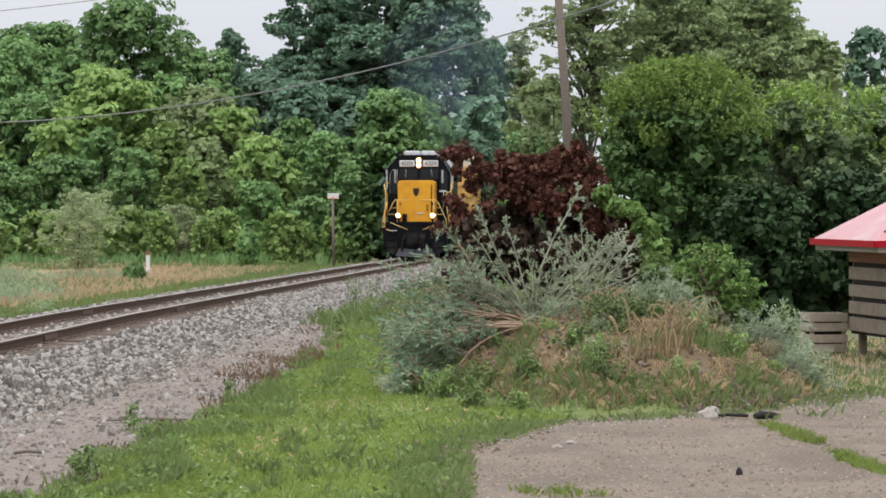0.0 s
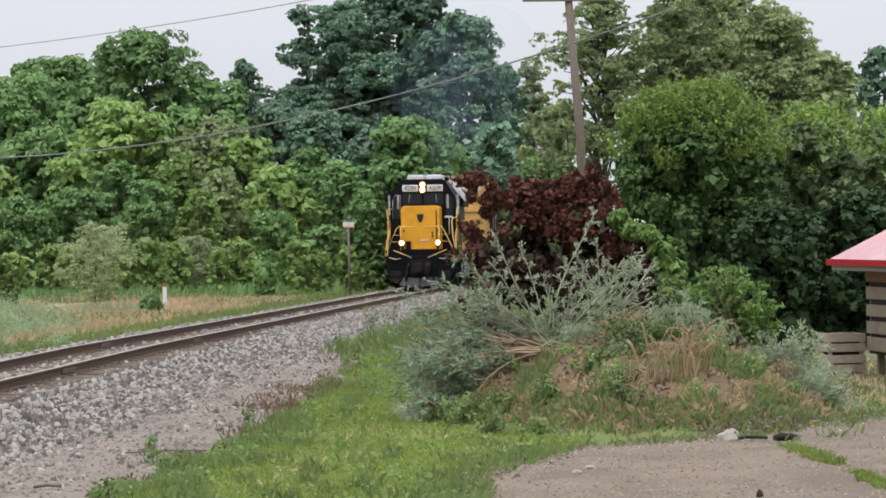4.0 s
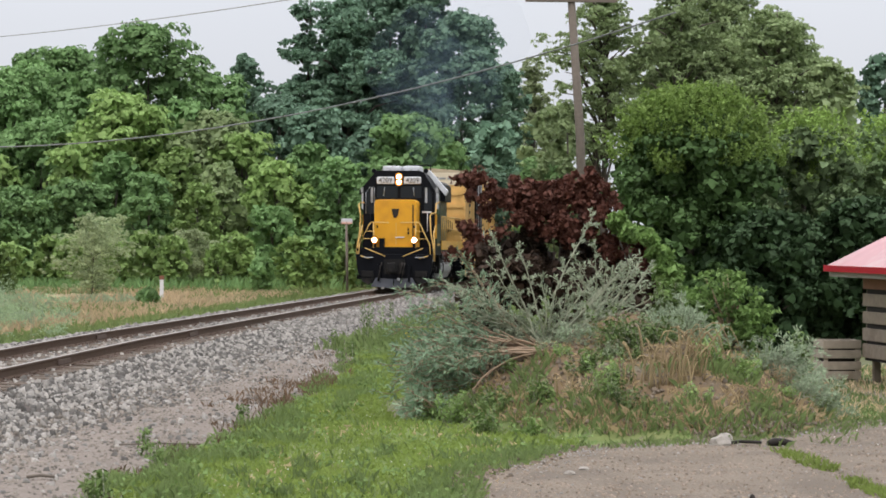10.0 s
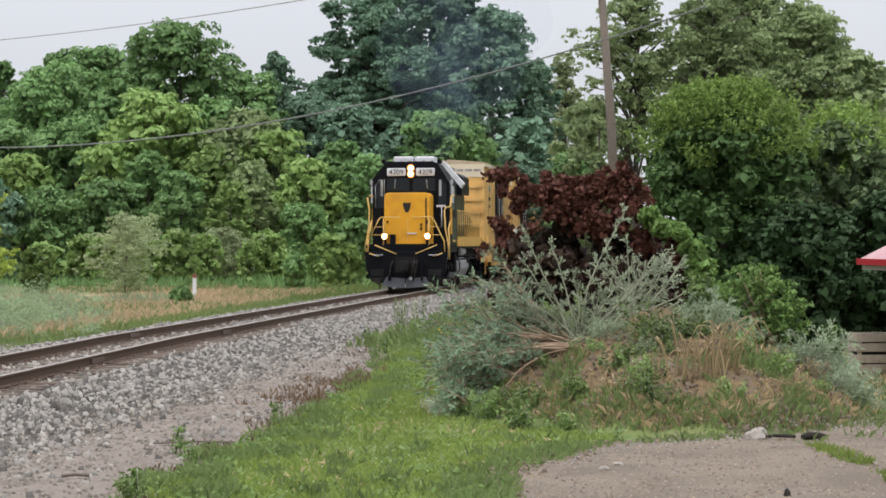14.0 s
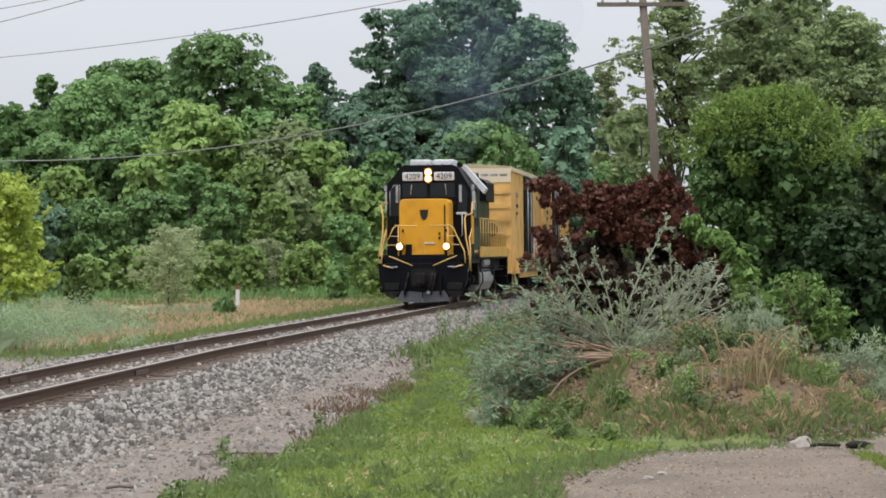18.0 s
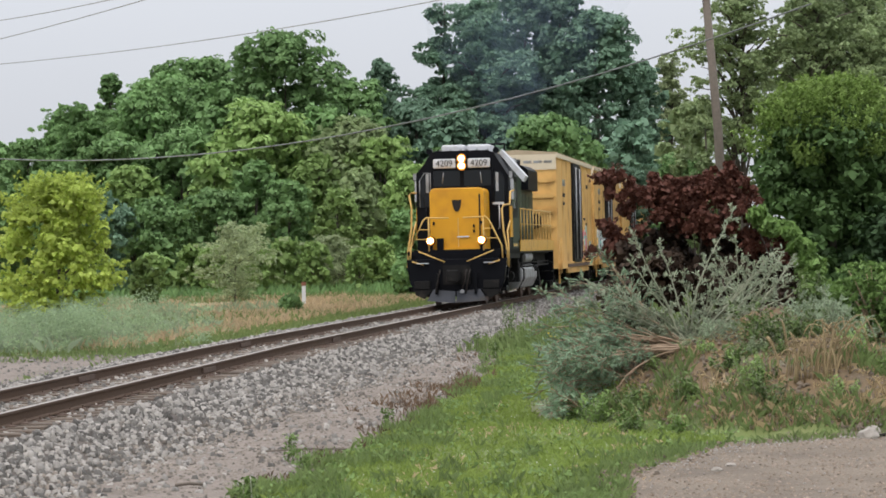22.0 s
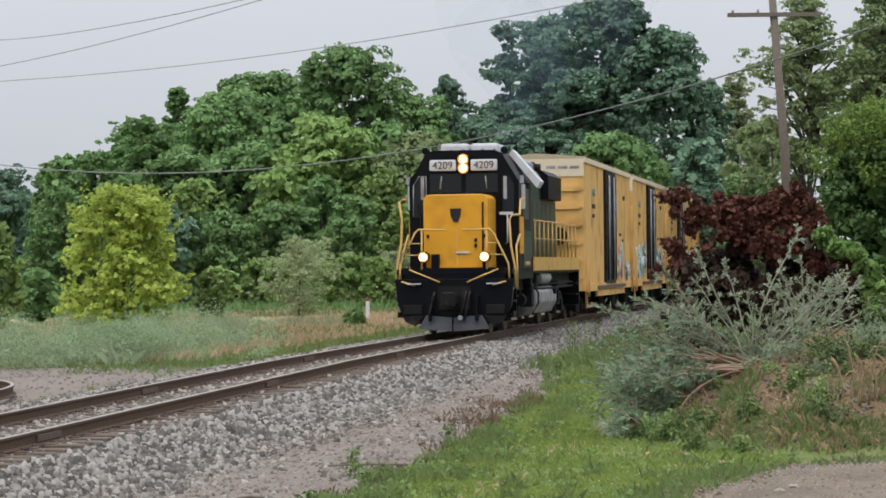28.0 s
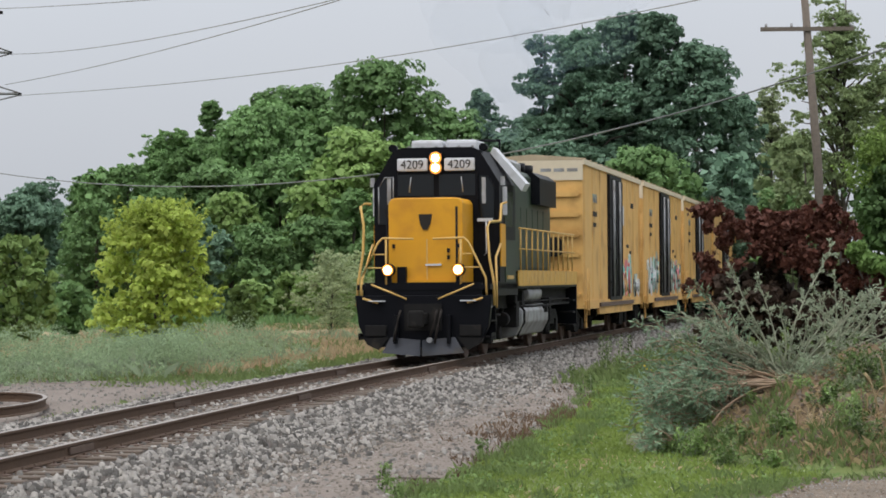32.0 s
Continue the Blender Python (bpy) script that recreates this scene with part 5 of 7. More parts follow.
# ---- trees and hedges ----
TREES = [
    # base, height over base, crown radius, leaf, seed, label, options
    ((-10.7, 165.0, -1.26), 13.6, 4.66, "leaf_a", 1, "tall broad green tree in the far row", dict(count=62, density=190, leaf=0.32, puff=0.3, low=0.04, shape='wide')),
    ((-3.7, 160.0, -1.23), 15.7, 5.22, "leaf_a", 2, "tall green maple with a pointed crown", dict(count=62, density=190, leaf=0.32, puff=0.3, low=0.04, shape='wide')),
    ((-16.4, 168.0, -1.28), 13.2, 3.60, "leaf_a", 3, "tall green tree with an open crown in the far row", dict(count=60, density=170, leaf=0.3, puff=0.26, low=0.4, shape='airy', trunk=0.013, core=0)),
    ((2.5, 185.0, -1.31), 15.7, 2.41, "leaf_c", 4, "dark slim tree top behind the row", dict(count=62, density=190, leaf=0.32, puff=0.3, low=0.04, shape='wide')),
    ((-0.1, 170.0, -1.29), 13.5, 4.43, "leaf_a", 5, "tall green tree in the far row", dict(count=62, density=190, leaf=0.32, puff=0.3, low=0.04, shape='wide')),
    ((4.7, 170.0, -1.29), 12.1, 4.07, "leaf_c", 6, "dark green tree at the edge of the wood", dict(count=62, density=190, leaf=0.32, puff=0.3, low=0.04, shape='wide')),
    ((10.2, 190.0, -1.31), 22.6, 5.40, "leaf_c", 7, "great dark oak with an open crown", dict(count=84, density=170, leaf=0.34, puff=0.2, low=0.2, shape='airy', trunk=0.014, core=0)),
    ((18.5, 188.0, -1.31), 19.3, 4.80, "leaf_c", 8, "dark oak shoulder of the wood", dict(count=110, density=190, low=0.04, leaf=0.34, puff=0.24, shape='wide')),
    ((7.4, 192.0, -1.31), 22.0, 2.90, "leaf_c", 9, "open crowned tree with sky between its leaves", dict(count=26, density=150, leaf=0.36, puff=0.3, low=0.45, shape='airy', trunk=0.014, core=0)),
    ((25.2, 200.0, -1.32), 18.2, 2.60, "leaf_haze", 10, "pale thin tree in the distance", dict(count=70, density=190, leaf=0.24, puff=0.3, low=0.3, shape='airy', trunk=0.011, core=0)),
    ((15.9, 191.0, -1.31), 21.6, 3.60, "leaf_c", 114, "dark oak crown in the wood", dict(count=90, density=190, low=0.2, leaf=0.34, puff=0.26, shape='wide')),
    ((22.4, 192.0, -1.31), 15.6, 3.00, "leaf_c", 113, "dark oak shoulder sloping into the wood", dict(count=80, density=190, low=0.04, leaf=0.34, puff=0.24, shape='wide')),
    ((20.4, 150.0, -1.16), 10.4, 2.45, "leaf_d", 11, "grey-green tree behind the line", dict(count=60, density=74, leaf=0.36, puff=0.27, low=0.05)),
    ((18.0, 160.0, -1.23), 9.9, 2.78, "leaf_c", 12, "dark tree behind the line", dict(count=60, density=88, leaf=0.4, puff=0.27, low=0.05)),
    ((13.4, 194.0, -1.32), 22.0, 5.00, "leaf_c", 13, "great dark oak in the wood", dict(count=120, density=190, low=0.05, leaf=0.34, puff=0.24, shape='wide')),
    ((-5.1, 150.0, -1.16), 10.9, 4.24, "leaf_b", 14, "light green round tree in the wood edge", dict(count=62, density=190, leaf=0.32, puff=0.3, low=0.04, shape='wide')),
    ((0.6, 150.0, -1.16), 9.9, 3.59, "leaf_d", 15, "olive green tree in the wood edge", dict(count=62, density=190, leaf=0.32, puff=0.3, low=0.04, shape='wide')),
    ((-9.4, 150.0, -1.16), 9.5, 3.59, "leaf_a", 16, "green tree in the wood edge", dict(count=62, density=190, leaf=0.32, puff=0.3, low=0.04, shape='wide')),
    ((-13.5, 150.0, -1.16), 8.9, 3.59, "leaf_a", 17, "green tree in the wood edge", dict(count=62, density=190, leaf=0.32, puff=0.3, low=0.04, shape='wide')),
    ((6.6, 155.0, -1.19), 10.6, 3.03, "leaf_c", 18, "dark green tree in the wood edge", dict(count=62, density=190, leaf=0.32, puff=0.3, low=0.04, shape='wide')),
    ((10.9, 140.0, -1.09), 9.3, 3.50, "leaf_a", 19, "round light green tree behind the line", dict(count=62, density=190, leaf=0.32, puff=0.3, low=0.04, shape='wide')),
    ((3.9, 140.0, -1.09), 6.8, 2.28, "leaf_b", 20, "light green shrubby tree", dict(count=62, density=190, leaf=0.32, puff=0.3, low=0.04, shape='wide')),
    ((-3.1, 140.0, -1.09), 6.1, 2.13, "leaf_a", 21, "grey-green bushy tree at the edge of the wood", dict(count=36, density=250, leaf=0.24, puff=0.34, low=0.02, shape='wide')),
    ((-0.4, 139.0, -1.09), 5.6, 1.81, "leaf_b", 22, "light green bush at the edge of the wood", dict(count=36, density=250, leaf=0.24, puff=0.34, low=0.02, shape='wide')),
    ((-7.1, 142.0, -1.11), 5.8, 2.47, "leaf_a", 23, "dark green bush at the edge of the wood", dict(count=36, density=250, leaf=0.24, puff=0.34, low=0.02, shape='wide')),
    ((-10.0, 140.0, -1.09), 5.4, 2.43, "leaf_a", 24, "dark green bush at the edge of the wood", dict(count=36, density=250, leaf=0.24, puff=0.34, low=0.02, shape='wide')),
    ((-12.9, 140.0, -1.09), 5.7, 2.43, "leaf_c", 25, "dark green bush at the edge of the wood", dict(count=36, density=250, leaf=0.24, puff=0.34, low=0.02, shape='wide')),
    ((7.3, 142.0, -1.11), 7.1, 2.16, "leaf_a", 26, "green bush at the edge of the wood", dict(count=36, density=250, leaf=0.24, puff=0.34, low=0.02, shape='wide')),
    ((6.0, 134.0, -1.05), 3.6, 1.60, "leaf_a", 27, "low green bush beside the line", dict(count=36, density=250, leaf=0.24, puff=0.34, low=0.02, shape='wide')),
    ((8.3, 138.0, -1.08), 4.9, 1.80, "leaf_a", 28, "low green bush beside the line", dict(count=36, density=250, leaf=0.24, puff=0.34, low=0.02, shape='wide')),
    ((3.5, 136.0, -1.07), 4.4, 1.77, "leaf_a", 29, "low green bush at the edge of the wood", dict(count=36, density=250, leaf=0.24, puff=0.34, low=0.02, shape='wide')),
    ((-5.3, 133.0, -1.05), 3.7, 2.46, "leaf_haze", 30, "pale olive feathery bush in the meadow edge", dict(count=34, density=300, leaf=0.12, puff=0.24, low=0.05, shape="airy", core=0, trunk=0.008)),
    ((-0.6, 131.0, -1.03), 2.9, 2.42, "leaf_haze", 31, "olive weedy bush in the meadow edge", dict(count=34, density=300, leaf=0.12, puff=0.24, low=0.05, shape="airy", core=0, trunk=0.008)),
    ((1.6, 130.0, -1.03), 2.9, 1.13, "leaf_b", 32, "light green bush at the edge of the wood", dict(count=36, density=250, leaf=0.24, puff=0.34, low=0.02, shape='wide')),
    ((-3.1, 130.0, -1.03), 3.0, 1.13, "leaf_b", 33, "light green weedy bush", dict(count=36, density=250, leaf=0.24, puff=0.34, low=0.02, shape='wide')),
    ((-7.6, 130.0, -1.03), 2.7, 1.13, "leaf_b", 34, "light green bush at the edge of the wood", dict(count=36, density=250, leaf=0.24, puff=0.34, low=0.02, shape='wide')),
    ((-9.5, 128.0, -1.01), 2.3, 1.11, "leaf_b", 35, "bright green bush at the edge of the wood", dict(count=35, density=132, leaf=0.24, puff=0.3, low=0.02)),
    ((2.6, 118.0, -0.95), 1.7, 0.72, "leaf_a", 36, "small green bush in the meadow", dict(count=25, density=176, leaf=0.2, puff=0.33, low=0.02)),
    ((-2.0, 92.0, -0.78), 0.7, 0.44, "leaf_a", 37, "small green bush by the white post", dict(count=20, density=264, leaf=0.15, puff=0.33, low=0.02)),
    ((11.9, 138.0, -1.08), 5.8, 2.70, "leaf_c", 38, "dark green bush behind the line", dict(count=36, density=250, leaf=0.24, puff=0.34, low=0.02, shape='wide')),
    ((15.4, 142.0, -1.11), 6.5, 2.47, "leaf_c", 39, "dark green bush behind the line", dict(count=36, density=250, leaf=0.24, puff=0.34, low=0.02, shape='wide')),
    ((18.2, 140.0, -1.09), 7.1, 2.43, "leaf_a", 40, "green bush behind the line", dict(count=36, density=250, leaf=0.24, puff=0.34, low=0.02, shape='wide')),
    ((-12.3, 158.0, -1.21), 12.0, 3.09, "leaf_a", 41, "leafy green tree in the edge of the wood", dict(count=62, density=190, leaf=0.32, puff=0.3, low=0.04, shape='wide')),
    ((-7.5, 158.0, -1.21), 12.7, 2.75, "leaf_a", 42, "leafy green tree in the edge of the wood", dict(count=62, density=190, leaf=0.32, puff=0.3, low=0.04, shape='wide')),
    ((-1.7, 152.0, -1.17), 10.7, 2.97, "leaf_a", 43, "leafy green tree in the edge of the wood", dict(count=62, density=190, leaf=0.32, puff=0.3, low=0.04, shape='wide')),
    ((2.2, 148.0, -1.15), 8.7, 2.57, "leaf_b", 44, "leafy green tree in the edge of the wood", dict(count=62, density=190, leaf=0.32, puff=0.3, low=0.04, shape='wide')),
    ((-7.3, 146.0, -1.13), 7.9, 2.22, "leaf_b", 45, "leafy green tree in the edge of the wood", dict(count=50, density=190, leaf=0.32, puff=0.3, low=0.04, shape='wide')),
    ((5.7, 148.0, -1.15), 8.1, 2.25, "leaf_a", 46, "leafy green tree in the edge of the wood", dict(count=50, density=190, leaf=0.32, puff=0.3, low=0.04, shape='wide')),
    ((9.3, 150.0, -1.16), 9.2, 2.28, "leaf_c", 47, "leafy green tree in the edge of the wood", dict(count=50, density=190, leaf=0.32, puff=0.3, low=0.04, shape='wide')),
    ((-11.9, 146.0, -1.13), 7.3, 2.22, "leaf_b", 48, "leafy green tree in the edge of the wood", dict(count=50, density=190, leaf=0.32, puff=0.3, low=0.04, shape='wide')),
    ((0.9, 143.0, -1.11), 6.8, 1.87, "leaf_d", 49, "leafy green tree in the edge of the wood", dict(count=50, density=190, leaf=0.32, puff=0.3, low=0.04, shape='wide')),
    ((-5.0, 144.0, -1.12), 7.4, 1.88, "leaf_a", 50, "leafy green tree in the edge of the wood", dict(count=50, density=190, leaf=0.32, puff=0.3, low=0.04, shape='wide')),
    ((-1.6, 146.0, -1.13), 7.7, 1.90, "leaf_b", 51, "leafy green tree in the edge of the wood", dict(count=50, density=190, leaf=0.32, puff=0.3, low=0.04, shape='wide')),
    ((9.5, 142.0, -1.11), 6.8, 1.70, "leaf_a", 52, "leafy green tree in the edge of the wood", dict(count=50, density=190, leaf=0.32, puff=0.3, low=0.04, shape='wide')),
    ((13.9, 146.0, -1.13), 8.1, 2.22, "leaf_a", 53, "leafy green tree in the edge of the wood", dict(count=50, density=190, leaf=0.32, puff=0.3, low=0.04, shape='wide')),
    ((-6.6, 129.0, -1.02), 2.6, 1.07, "leaf_b", 54, "light green weedy bush at the edge of the wood", dict(count=40, density=300, leaf=0.17, puff=0.27, low=0.02, shape='wide')),
    ((-4.4, 129.0, -1.02), 2.4, 0.95, "leaf_b", 55, "light green weedy bush at the edge of the wood", dict(count=40, density=300, leaf=0.17, puff=0.27, low=0.02, shape='wide')),
    ((-1.7, 129.0, -1.02), 2.7, 1.12, "leaf_b", 56, "light green weedy bush at the edge of the wood", dict(count=40, density=300, leaf=0.17, puff=0.27, low=0.02, shape='wide')),
    ((0.6, 129.0, -1.02), 2.4, 0.95, "leaf_b", 57, "light green weedy bush at the edge of the wood", dict(count=40, density=300, leaf=0.17, puff=0.27, low=0.02, shape='wide')),
    ((4.4, 129.0, -1.02), 2.7, 1.12, "leaf_b", 58, "light green weedy bush at the edge of the wood", dict(count=40, density=300, leaf=0.17, puff=0.27, low=0.02, shape='wide')),
    ((5.5, 129.0, -1.02), 2.2, 0.84, "leaf_b", 59, "light green weedy bush at the edge of the wood", dict(count=40, density=300, leaf=0.17, puff=0.27, low=0.02, shape='wide')),
    ((6.9, 129.0, -1.02), 2.4, 0.84, "leaf_b", 60, "light green weedy bush at the edge of the wood", dict(count=40, density=300, leaf=0.17, puff=0.27, low=0.02, shape='wide')),
    ((-15.5, 175.0, -1.30), 14.5, 1.71, "leaf_a", 61, "small round tree top in the row", dict(count=62, density=190, leaf=0.32, puff=0.3, low=0.04, shape='wide')),
    ((-18.6, 172.0, -1.29), 13.1, 3.00, "leaf_a", 62, "green tree with a ragged open crown", dict(count=60, density=170, leaf=0.28, puff=0.3, low=0.35, shape='airy', trunk=0.012, core=0)),
    ((-11.8, 175.0, -1.30), 15.1, 2.66, "leaf_a", 63, "green tree top in the row", dict(count=62, density=190, leaf=0.32, puff=0.3, low=0.04, shape='wide')),
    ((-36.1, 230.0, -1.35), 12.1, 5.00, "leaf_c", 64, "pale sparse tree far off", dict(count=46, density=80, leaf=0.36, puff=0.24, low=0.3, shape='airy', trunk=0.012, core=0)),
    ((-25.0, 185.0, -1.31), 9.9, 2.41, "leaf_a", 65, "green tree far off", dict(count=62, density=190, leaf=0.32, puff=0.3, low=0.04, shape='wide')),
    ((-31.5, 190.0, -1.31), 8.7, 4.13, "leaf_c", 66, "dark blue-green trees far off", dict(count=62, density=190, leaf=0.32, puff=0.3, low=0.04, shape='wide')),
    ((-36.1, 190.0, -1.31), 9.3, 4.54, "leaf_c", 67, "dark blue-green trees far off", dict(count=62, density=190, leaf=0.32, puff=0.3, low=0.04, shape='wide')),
    ((-20.0, 165.0, -1.26), 9.8, 2.87, "leaf_a", 68, "green tree in the wood edge", dict(count=62, density=190, leaf=0.32, puff=0.3, low=0.04, shape='wide')),
    ((-20.0, 150.0, -1.16), 6.9, 2.61, "leaf_a", 69, "green bushy tree at the edge of the wood", dict(count=36, density=250, leaf=0.24, puff=0.34, low=0.02, shape='wide')),
    ((-16.6, 115.0, -0.93), 2.3, 1.25, "leaf_a", 70, "grey-green bush at the edge of the wood", dict(count=40, density=132, leaf=0.25, puff=0.3, low=0.02)),
    ((-15.7, 150.0, -1.16), 7.8, 2.93, "leaf_a", 71, "green bushy tree at the edge of the wood", dict(count=36, density=250, leaf=0.24, puff=0.34, low=0.02, shape='wide')),
    ((-9.1, 82.0, -0.71), 4.5, 2.30, "leaf_lime", 72, "bright yellow-green young tree in the meadow", dict(count=100, density=420, leaf=0.19, puff=0.24, low=0.02, shoots=260, shape='wide', core=0)),
    ((-15.1, 92.0, -0.78), 4.0, 1.70, "leaf_b", 73, "fresh green young tree in the meadow", dict(count=70, density=240, leaf=0.2, puff=0.22, low=0.04)),
    ((-18.0, 95.0, -0.80), 4.4, 1.86, "leaf_b", 74, "fresh green young tree in the meadow", dict(count=70, density=240, leaf=0.2, puff=0.22, low=0.04)),
    ((-8.6, 112.0, -0.91), 2.1, 0.85, "leaf_light", 75, "small bright green bush", dict(count=30, density=176, leaf=0.2, puff=0.3, low=0.02)),
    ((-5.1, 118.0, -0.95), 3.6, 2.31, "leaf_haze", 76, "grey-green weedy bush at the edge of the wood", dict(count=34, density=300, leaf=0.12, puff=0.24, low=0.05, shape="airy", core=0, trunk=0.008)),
    ((-9.7, 178.0, -1.30), 15.7, 3.87, "leaf_a", 77, "tall green tree in the row", dict(count=62, density=190, leaf=0.32, puff=0.3, low=0.04, shape='wide')),
    ((-6.3, 180.0, -1.30), 14.8, 3.52, "leaf_a", 78, "green tree in the row before the oak", dict(count=62, density=190, leaf=0.32, puff=0.3, low=0.04, shape='wide')),
    ((-13.3, 172.0, -1.29), 13.6, 2.99, "leaf_a", 79, "green tree in the row", dict(count=62, density=190, leaf=0.32, puff=0.3, low=0.04, shape='wide')),
    ((-16.0, 168.0, -1.28), 11.6, 2.56, "leaf_a", 80, "green tree in the row", dict(count=62, density=190, leaf=0.32, puff=0.3, low=0.04, shape='wide')),
    ((-23.6, 180.0, -1.30), 10.1, 2.35, "leaf_a", 81, "green tree in the row", dict(count=62, density=190, leaf=0.32, puff=0.3, low=0.04, shape='wide')),
    ((18.1, 118.0, -0.95), 16.6, 3.00, "leaf_pale", 82, "tall pale green tree with open branches", dict(count=64, density=260, leaf=0.17, puff=0.23, low=0.45, shape='airy', trunk=0.011, core=0)),
    ((21.4, 117.0, -0.95), 16.8, 2.90, "leaf_pale", 112, "pale green tree with thin open branches", dict(count=50, density=210, leaf=0.18, puff=0.25, low=0.45, shape='airy', trunk=0.011, core=0)),
    ((25.6, 115.0, -0.93), 14.2, 3.50, "leaf_pale", 83, "tall pale green tree with drooping branches", dict(count=60, density=230, leaf=0.19, puff=0.25, low=0.4, shape='airy', trunk=0.011, core=0)),
    ((24.2, 121.0, -0.97), 17.5, 3.90, "leaf_d", 84, "tall green tree with feathery branches", dict(count=66, density=230, leaf=0.2, puff=0.25, low=0.4, shape='airy', trunk=0.011, core=0)),
    ((28.6, 118.0, -0.95), 10.8, 2.40, "leaf_pale", 85, "pale green tree with feathery branches behind the hedge", dict(count=44, density=230, leaf=0.2, puff=0.3, low=0.3, shape='airy', trunk=0.013, core=0)),
    ((27.1, 112.0, -0.91), 10.4, 2.19, "leaf_d", 86, "tall green tree behind the hedge", dict(count=80, density=110, leaf=0.28, puff=0.24, low=0.1)),
    ((30.0, 138.0, -1.08), 13.7, 4.50, "leaf_pale", 87, "tall pale green trees behind the hedge", dict(count=130, density=110, leaf=0.3, puff=0.19, low=0.3, gaps=0.05, shape='wide')),
    ((25.8, 140.0, -1.09), 15.5, 3.35, "leaf_pale", 88, "tall pale green tree behind the hedge", dict(count=110, density=110, leaf=0.3, puff=0.18, low=0.3, gaps=0.08, shape='wide')),
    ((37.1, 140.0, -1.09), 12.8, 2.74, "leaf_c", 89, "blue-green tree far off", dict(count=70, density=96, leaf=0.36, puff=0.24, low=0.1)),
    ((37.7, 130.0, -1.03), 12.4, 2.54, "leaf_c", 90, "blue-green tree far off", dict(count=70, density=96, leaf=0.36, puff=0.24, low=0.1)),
    ((17.6, 125.0, -0.99), 9.1, 2.58, "leaf_pale", 91, "thin pale tree behind the pole", dict(count=180, density=170, leaf=0.22, puff=0.13, low=0.03, gaps=0.1, shape='wide')),
    ((10.5, 56.0, -0.54), 5.35, 2.30, "leaf_hedge", 92, "dense dark green rounded hedge tree", dict(count=170, density=640, leaf=0.12, puff=0.2, low=0.0, trunk=0.03, core=0.2, shoots=1500, shape='wide')),
    ((13.4, 58.0, -0.55), 5.0, 1.75, "leaf_hedge_light", 93, "dense light green hedge tree with upright shoots", dict(count=130, density=600, leaf=0.125, puff=0.22, low=0.0, trunk=0.03, core=0.2, shoots=200, shape='wide')),
    ((16.2, 60.0, -0.57), 5.1, 1.90, "leaf_hedge_light", 94, "dense light green hedge tree with upright shoots", dict(count=130, density=600, leaf=0.125, puff=0.22, low=0.0, trunk=0.03, core=0.2, shoots=200, shape='wide')),
    # added backing hedges close the gaps; leaf colour carries the shade
    ((13.0, 66.0, -0.61), 5.2, 2.15, "leaf_hedge_low", 95, "added backing hedge behind the front hedge, darkened for shade", dict(count=110, density=260, leaf=0.2, puff=0.24, low=0.0, trunk=0.03)),
    ((16.4, 66.0, -0.61), 5.0, 2.44, "leaf_hedge_low", 96, "added backing hedge behind the front hedge, darkened for shade", dict(count=110, density=260, leaf=0.2, puff=0.24, low=0.0, trunk=0.03)),
    ((11.8, 54.0, -0.53), 3.0, 1.53, "leaf_hedge_low", 97, "lower hedge behind the hut, its green darkened for shade", dict(count=110, density=520, leaf=0.13, puff=0.22, low=0.0, trunk=0.03, core=0.2)),
    ((13.8, 54.0, -0.53), 3.3, 1.53, "leaf_hedge_low", 98, "lower hedge behind the hut, its green darkened for shade", dict(count=110, density=520, leaf=0.13, puff=0.22, low=0.0, trunk=0.03, core=0.2)),
]
for at, height, radius, leaf, seed, label, opt in TREES:
    tree("tree" if height > 5 else "shrub", at, height, radius, leaf, seed, label=label, category="tree" if height > 5 else "shrub", **opt)


# ---- pole, wires, posts ----
pole = thing("utility_pole", pose(10.6, 72, -0.65), "tall leaning brown wooden utility pole with a crossarm", "utility pole")
part("post", tube([(0.02, 0, -0.5), (-0.2, 0, 5.5), (-0.56, 0, 10.6)], [0.145, 0.125, 0.1], 12), "pole", pole)
arm = part("crossarm", box(-1.75, 0.82, -0.14, -0.02, 9.06, 9.17), "pole", pole, "wooden crossarm")
for x in (-1.6, -0.9, 0.3, 0.75):
    part("insulator", drum((x, -0.08, 9.22), 0.035, 0.1, "z", 8), "silver", arm)


def through_three(a, b, c, n=28, past=1.0):
    """A sagging line through three points."""
    a, b, c = Vector(a), Vector(b), Vector(c)
    ta, tb = (b - a).length, (c - b).length
    k = ta / (ta + tb)
    ctrl = (b - a * (1 - k) ** 2 - c * k * k) / (2 * k * (1 - k))
    return [a * (1 - q) ** 2 + ctrl * 2 * q * (1 - q) + c * q * q for q in span(0, past, n)]


def wire(a, b, c, r, material, label, past=1.0):
    tagged(part("overhead_wire", tube(through_three(a, b, c, past=past), r, 5), material), label, "wire")


wire((11.27, 62.00, 7.32), (-1.58, 86.00, 5.11), (-17.61, 112.00, 5.91), 0.022, "cable", "thick grey overhead cable sagging across the line", 1.15)
wire((12.54, 90.00, 11.87), (-5.11, 130.00, 12.10), (-27.99, 172.00, 13.44), 0.024, "wire", "thin grey power line across the sky")
wire((2.37, 90.00, 13.04), (-12.74, 130.00, 13.16), (-28.84, 172.00, 14.16), 0.024, "wire", "thin grey power line across the sky")
wire((2.37, 90.00, 12.74), (-13.86, 130.00, 13.54), (-28.53, 172.00, 16.18), 0.024, "wire", "thin grey power line across the sky")
wire((-1.55, 90.00, 12.04), (-17.81, 130.00, 15.19), (-34.79, 172.00, 19.15), 0.024, "wire", "thin grey power line across the sky")

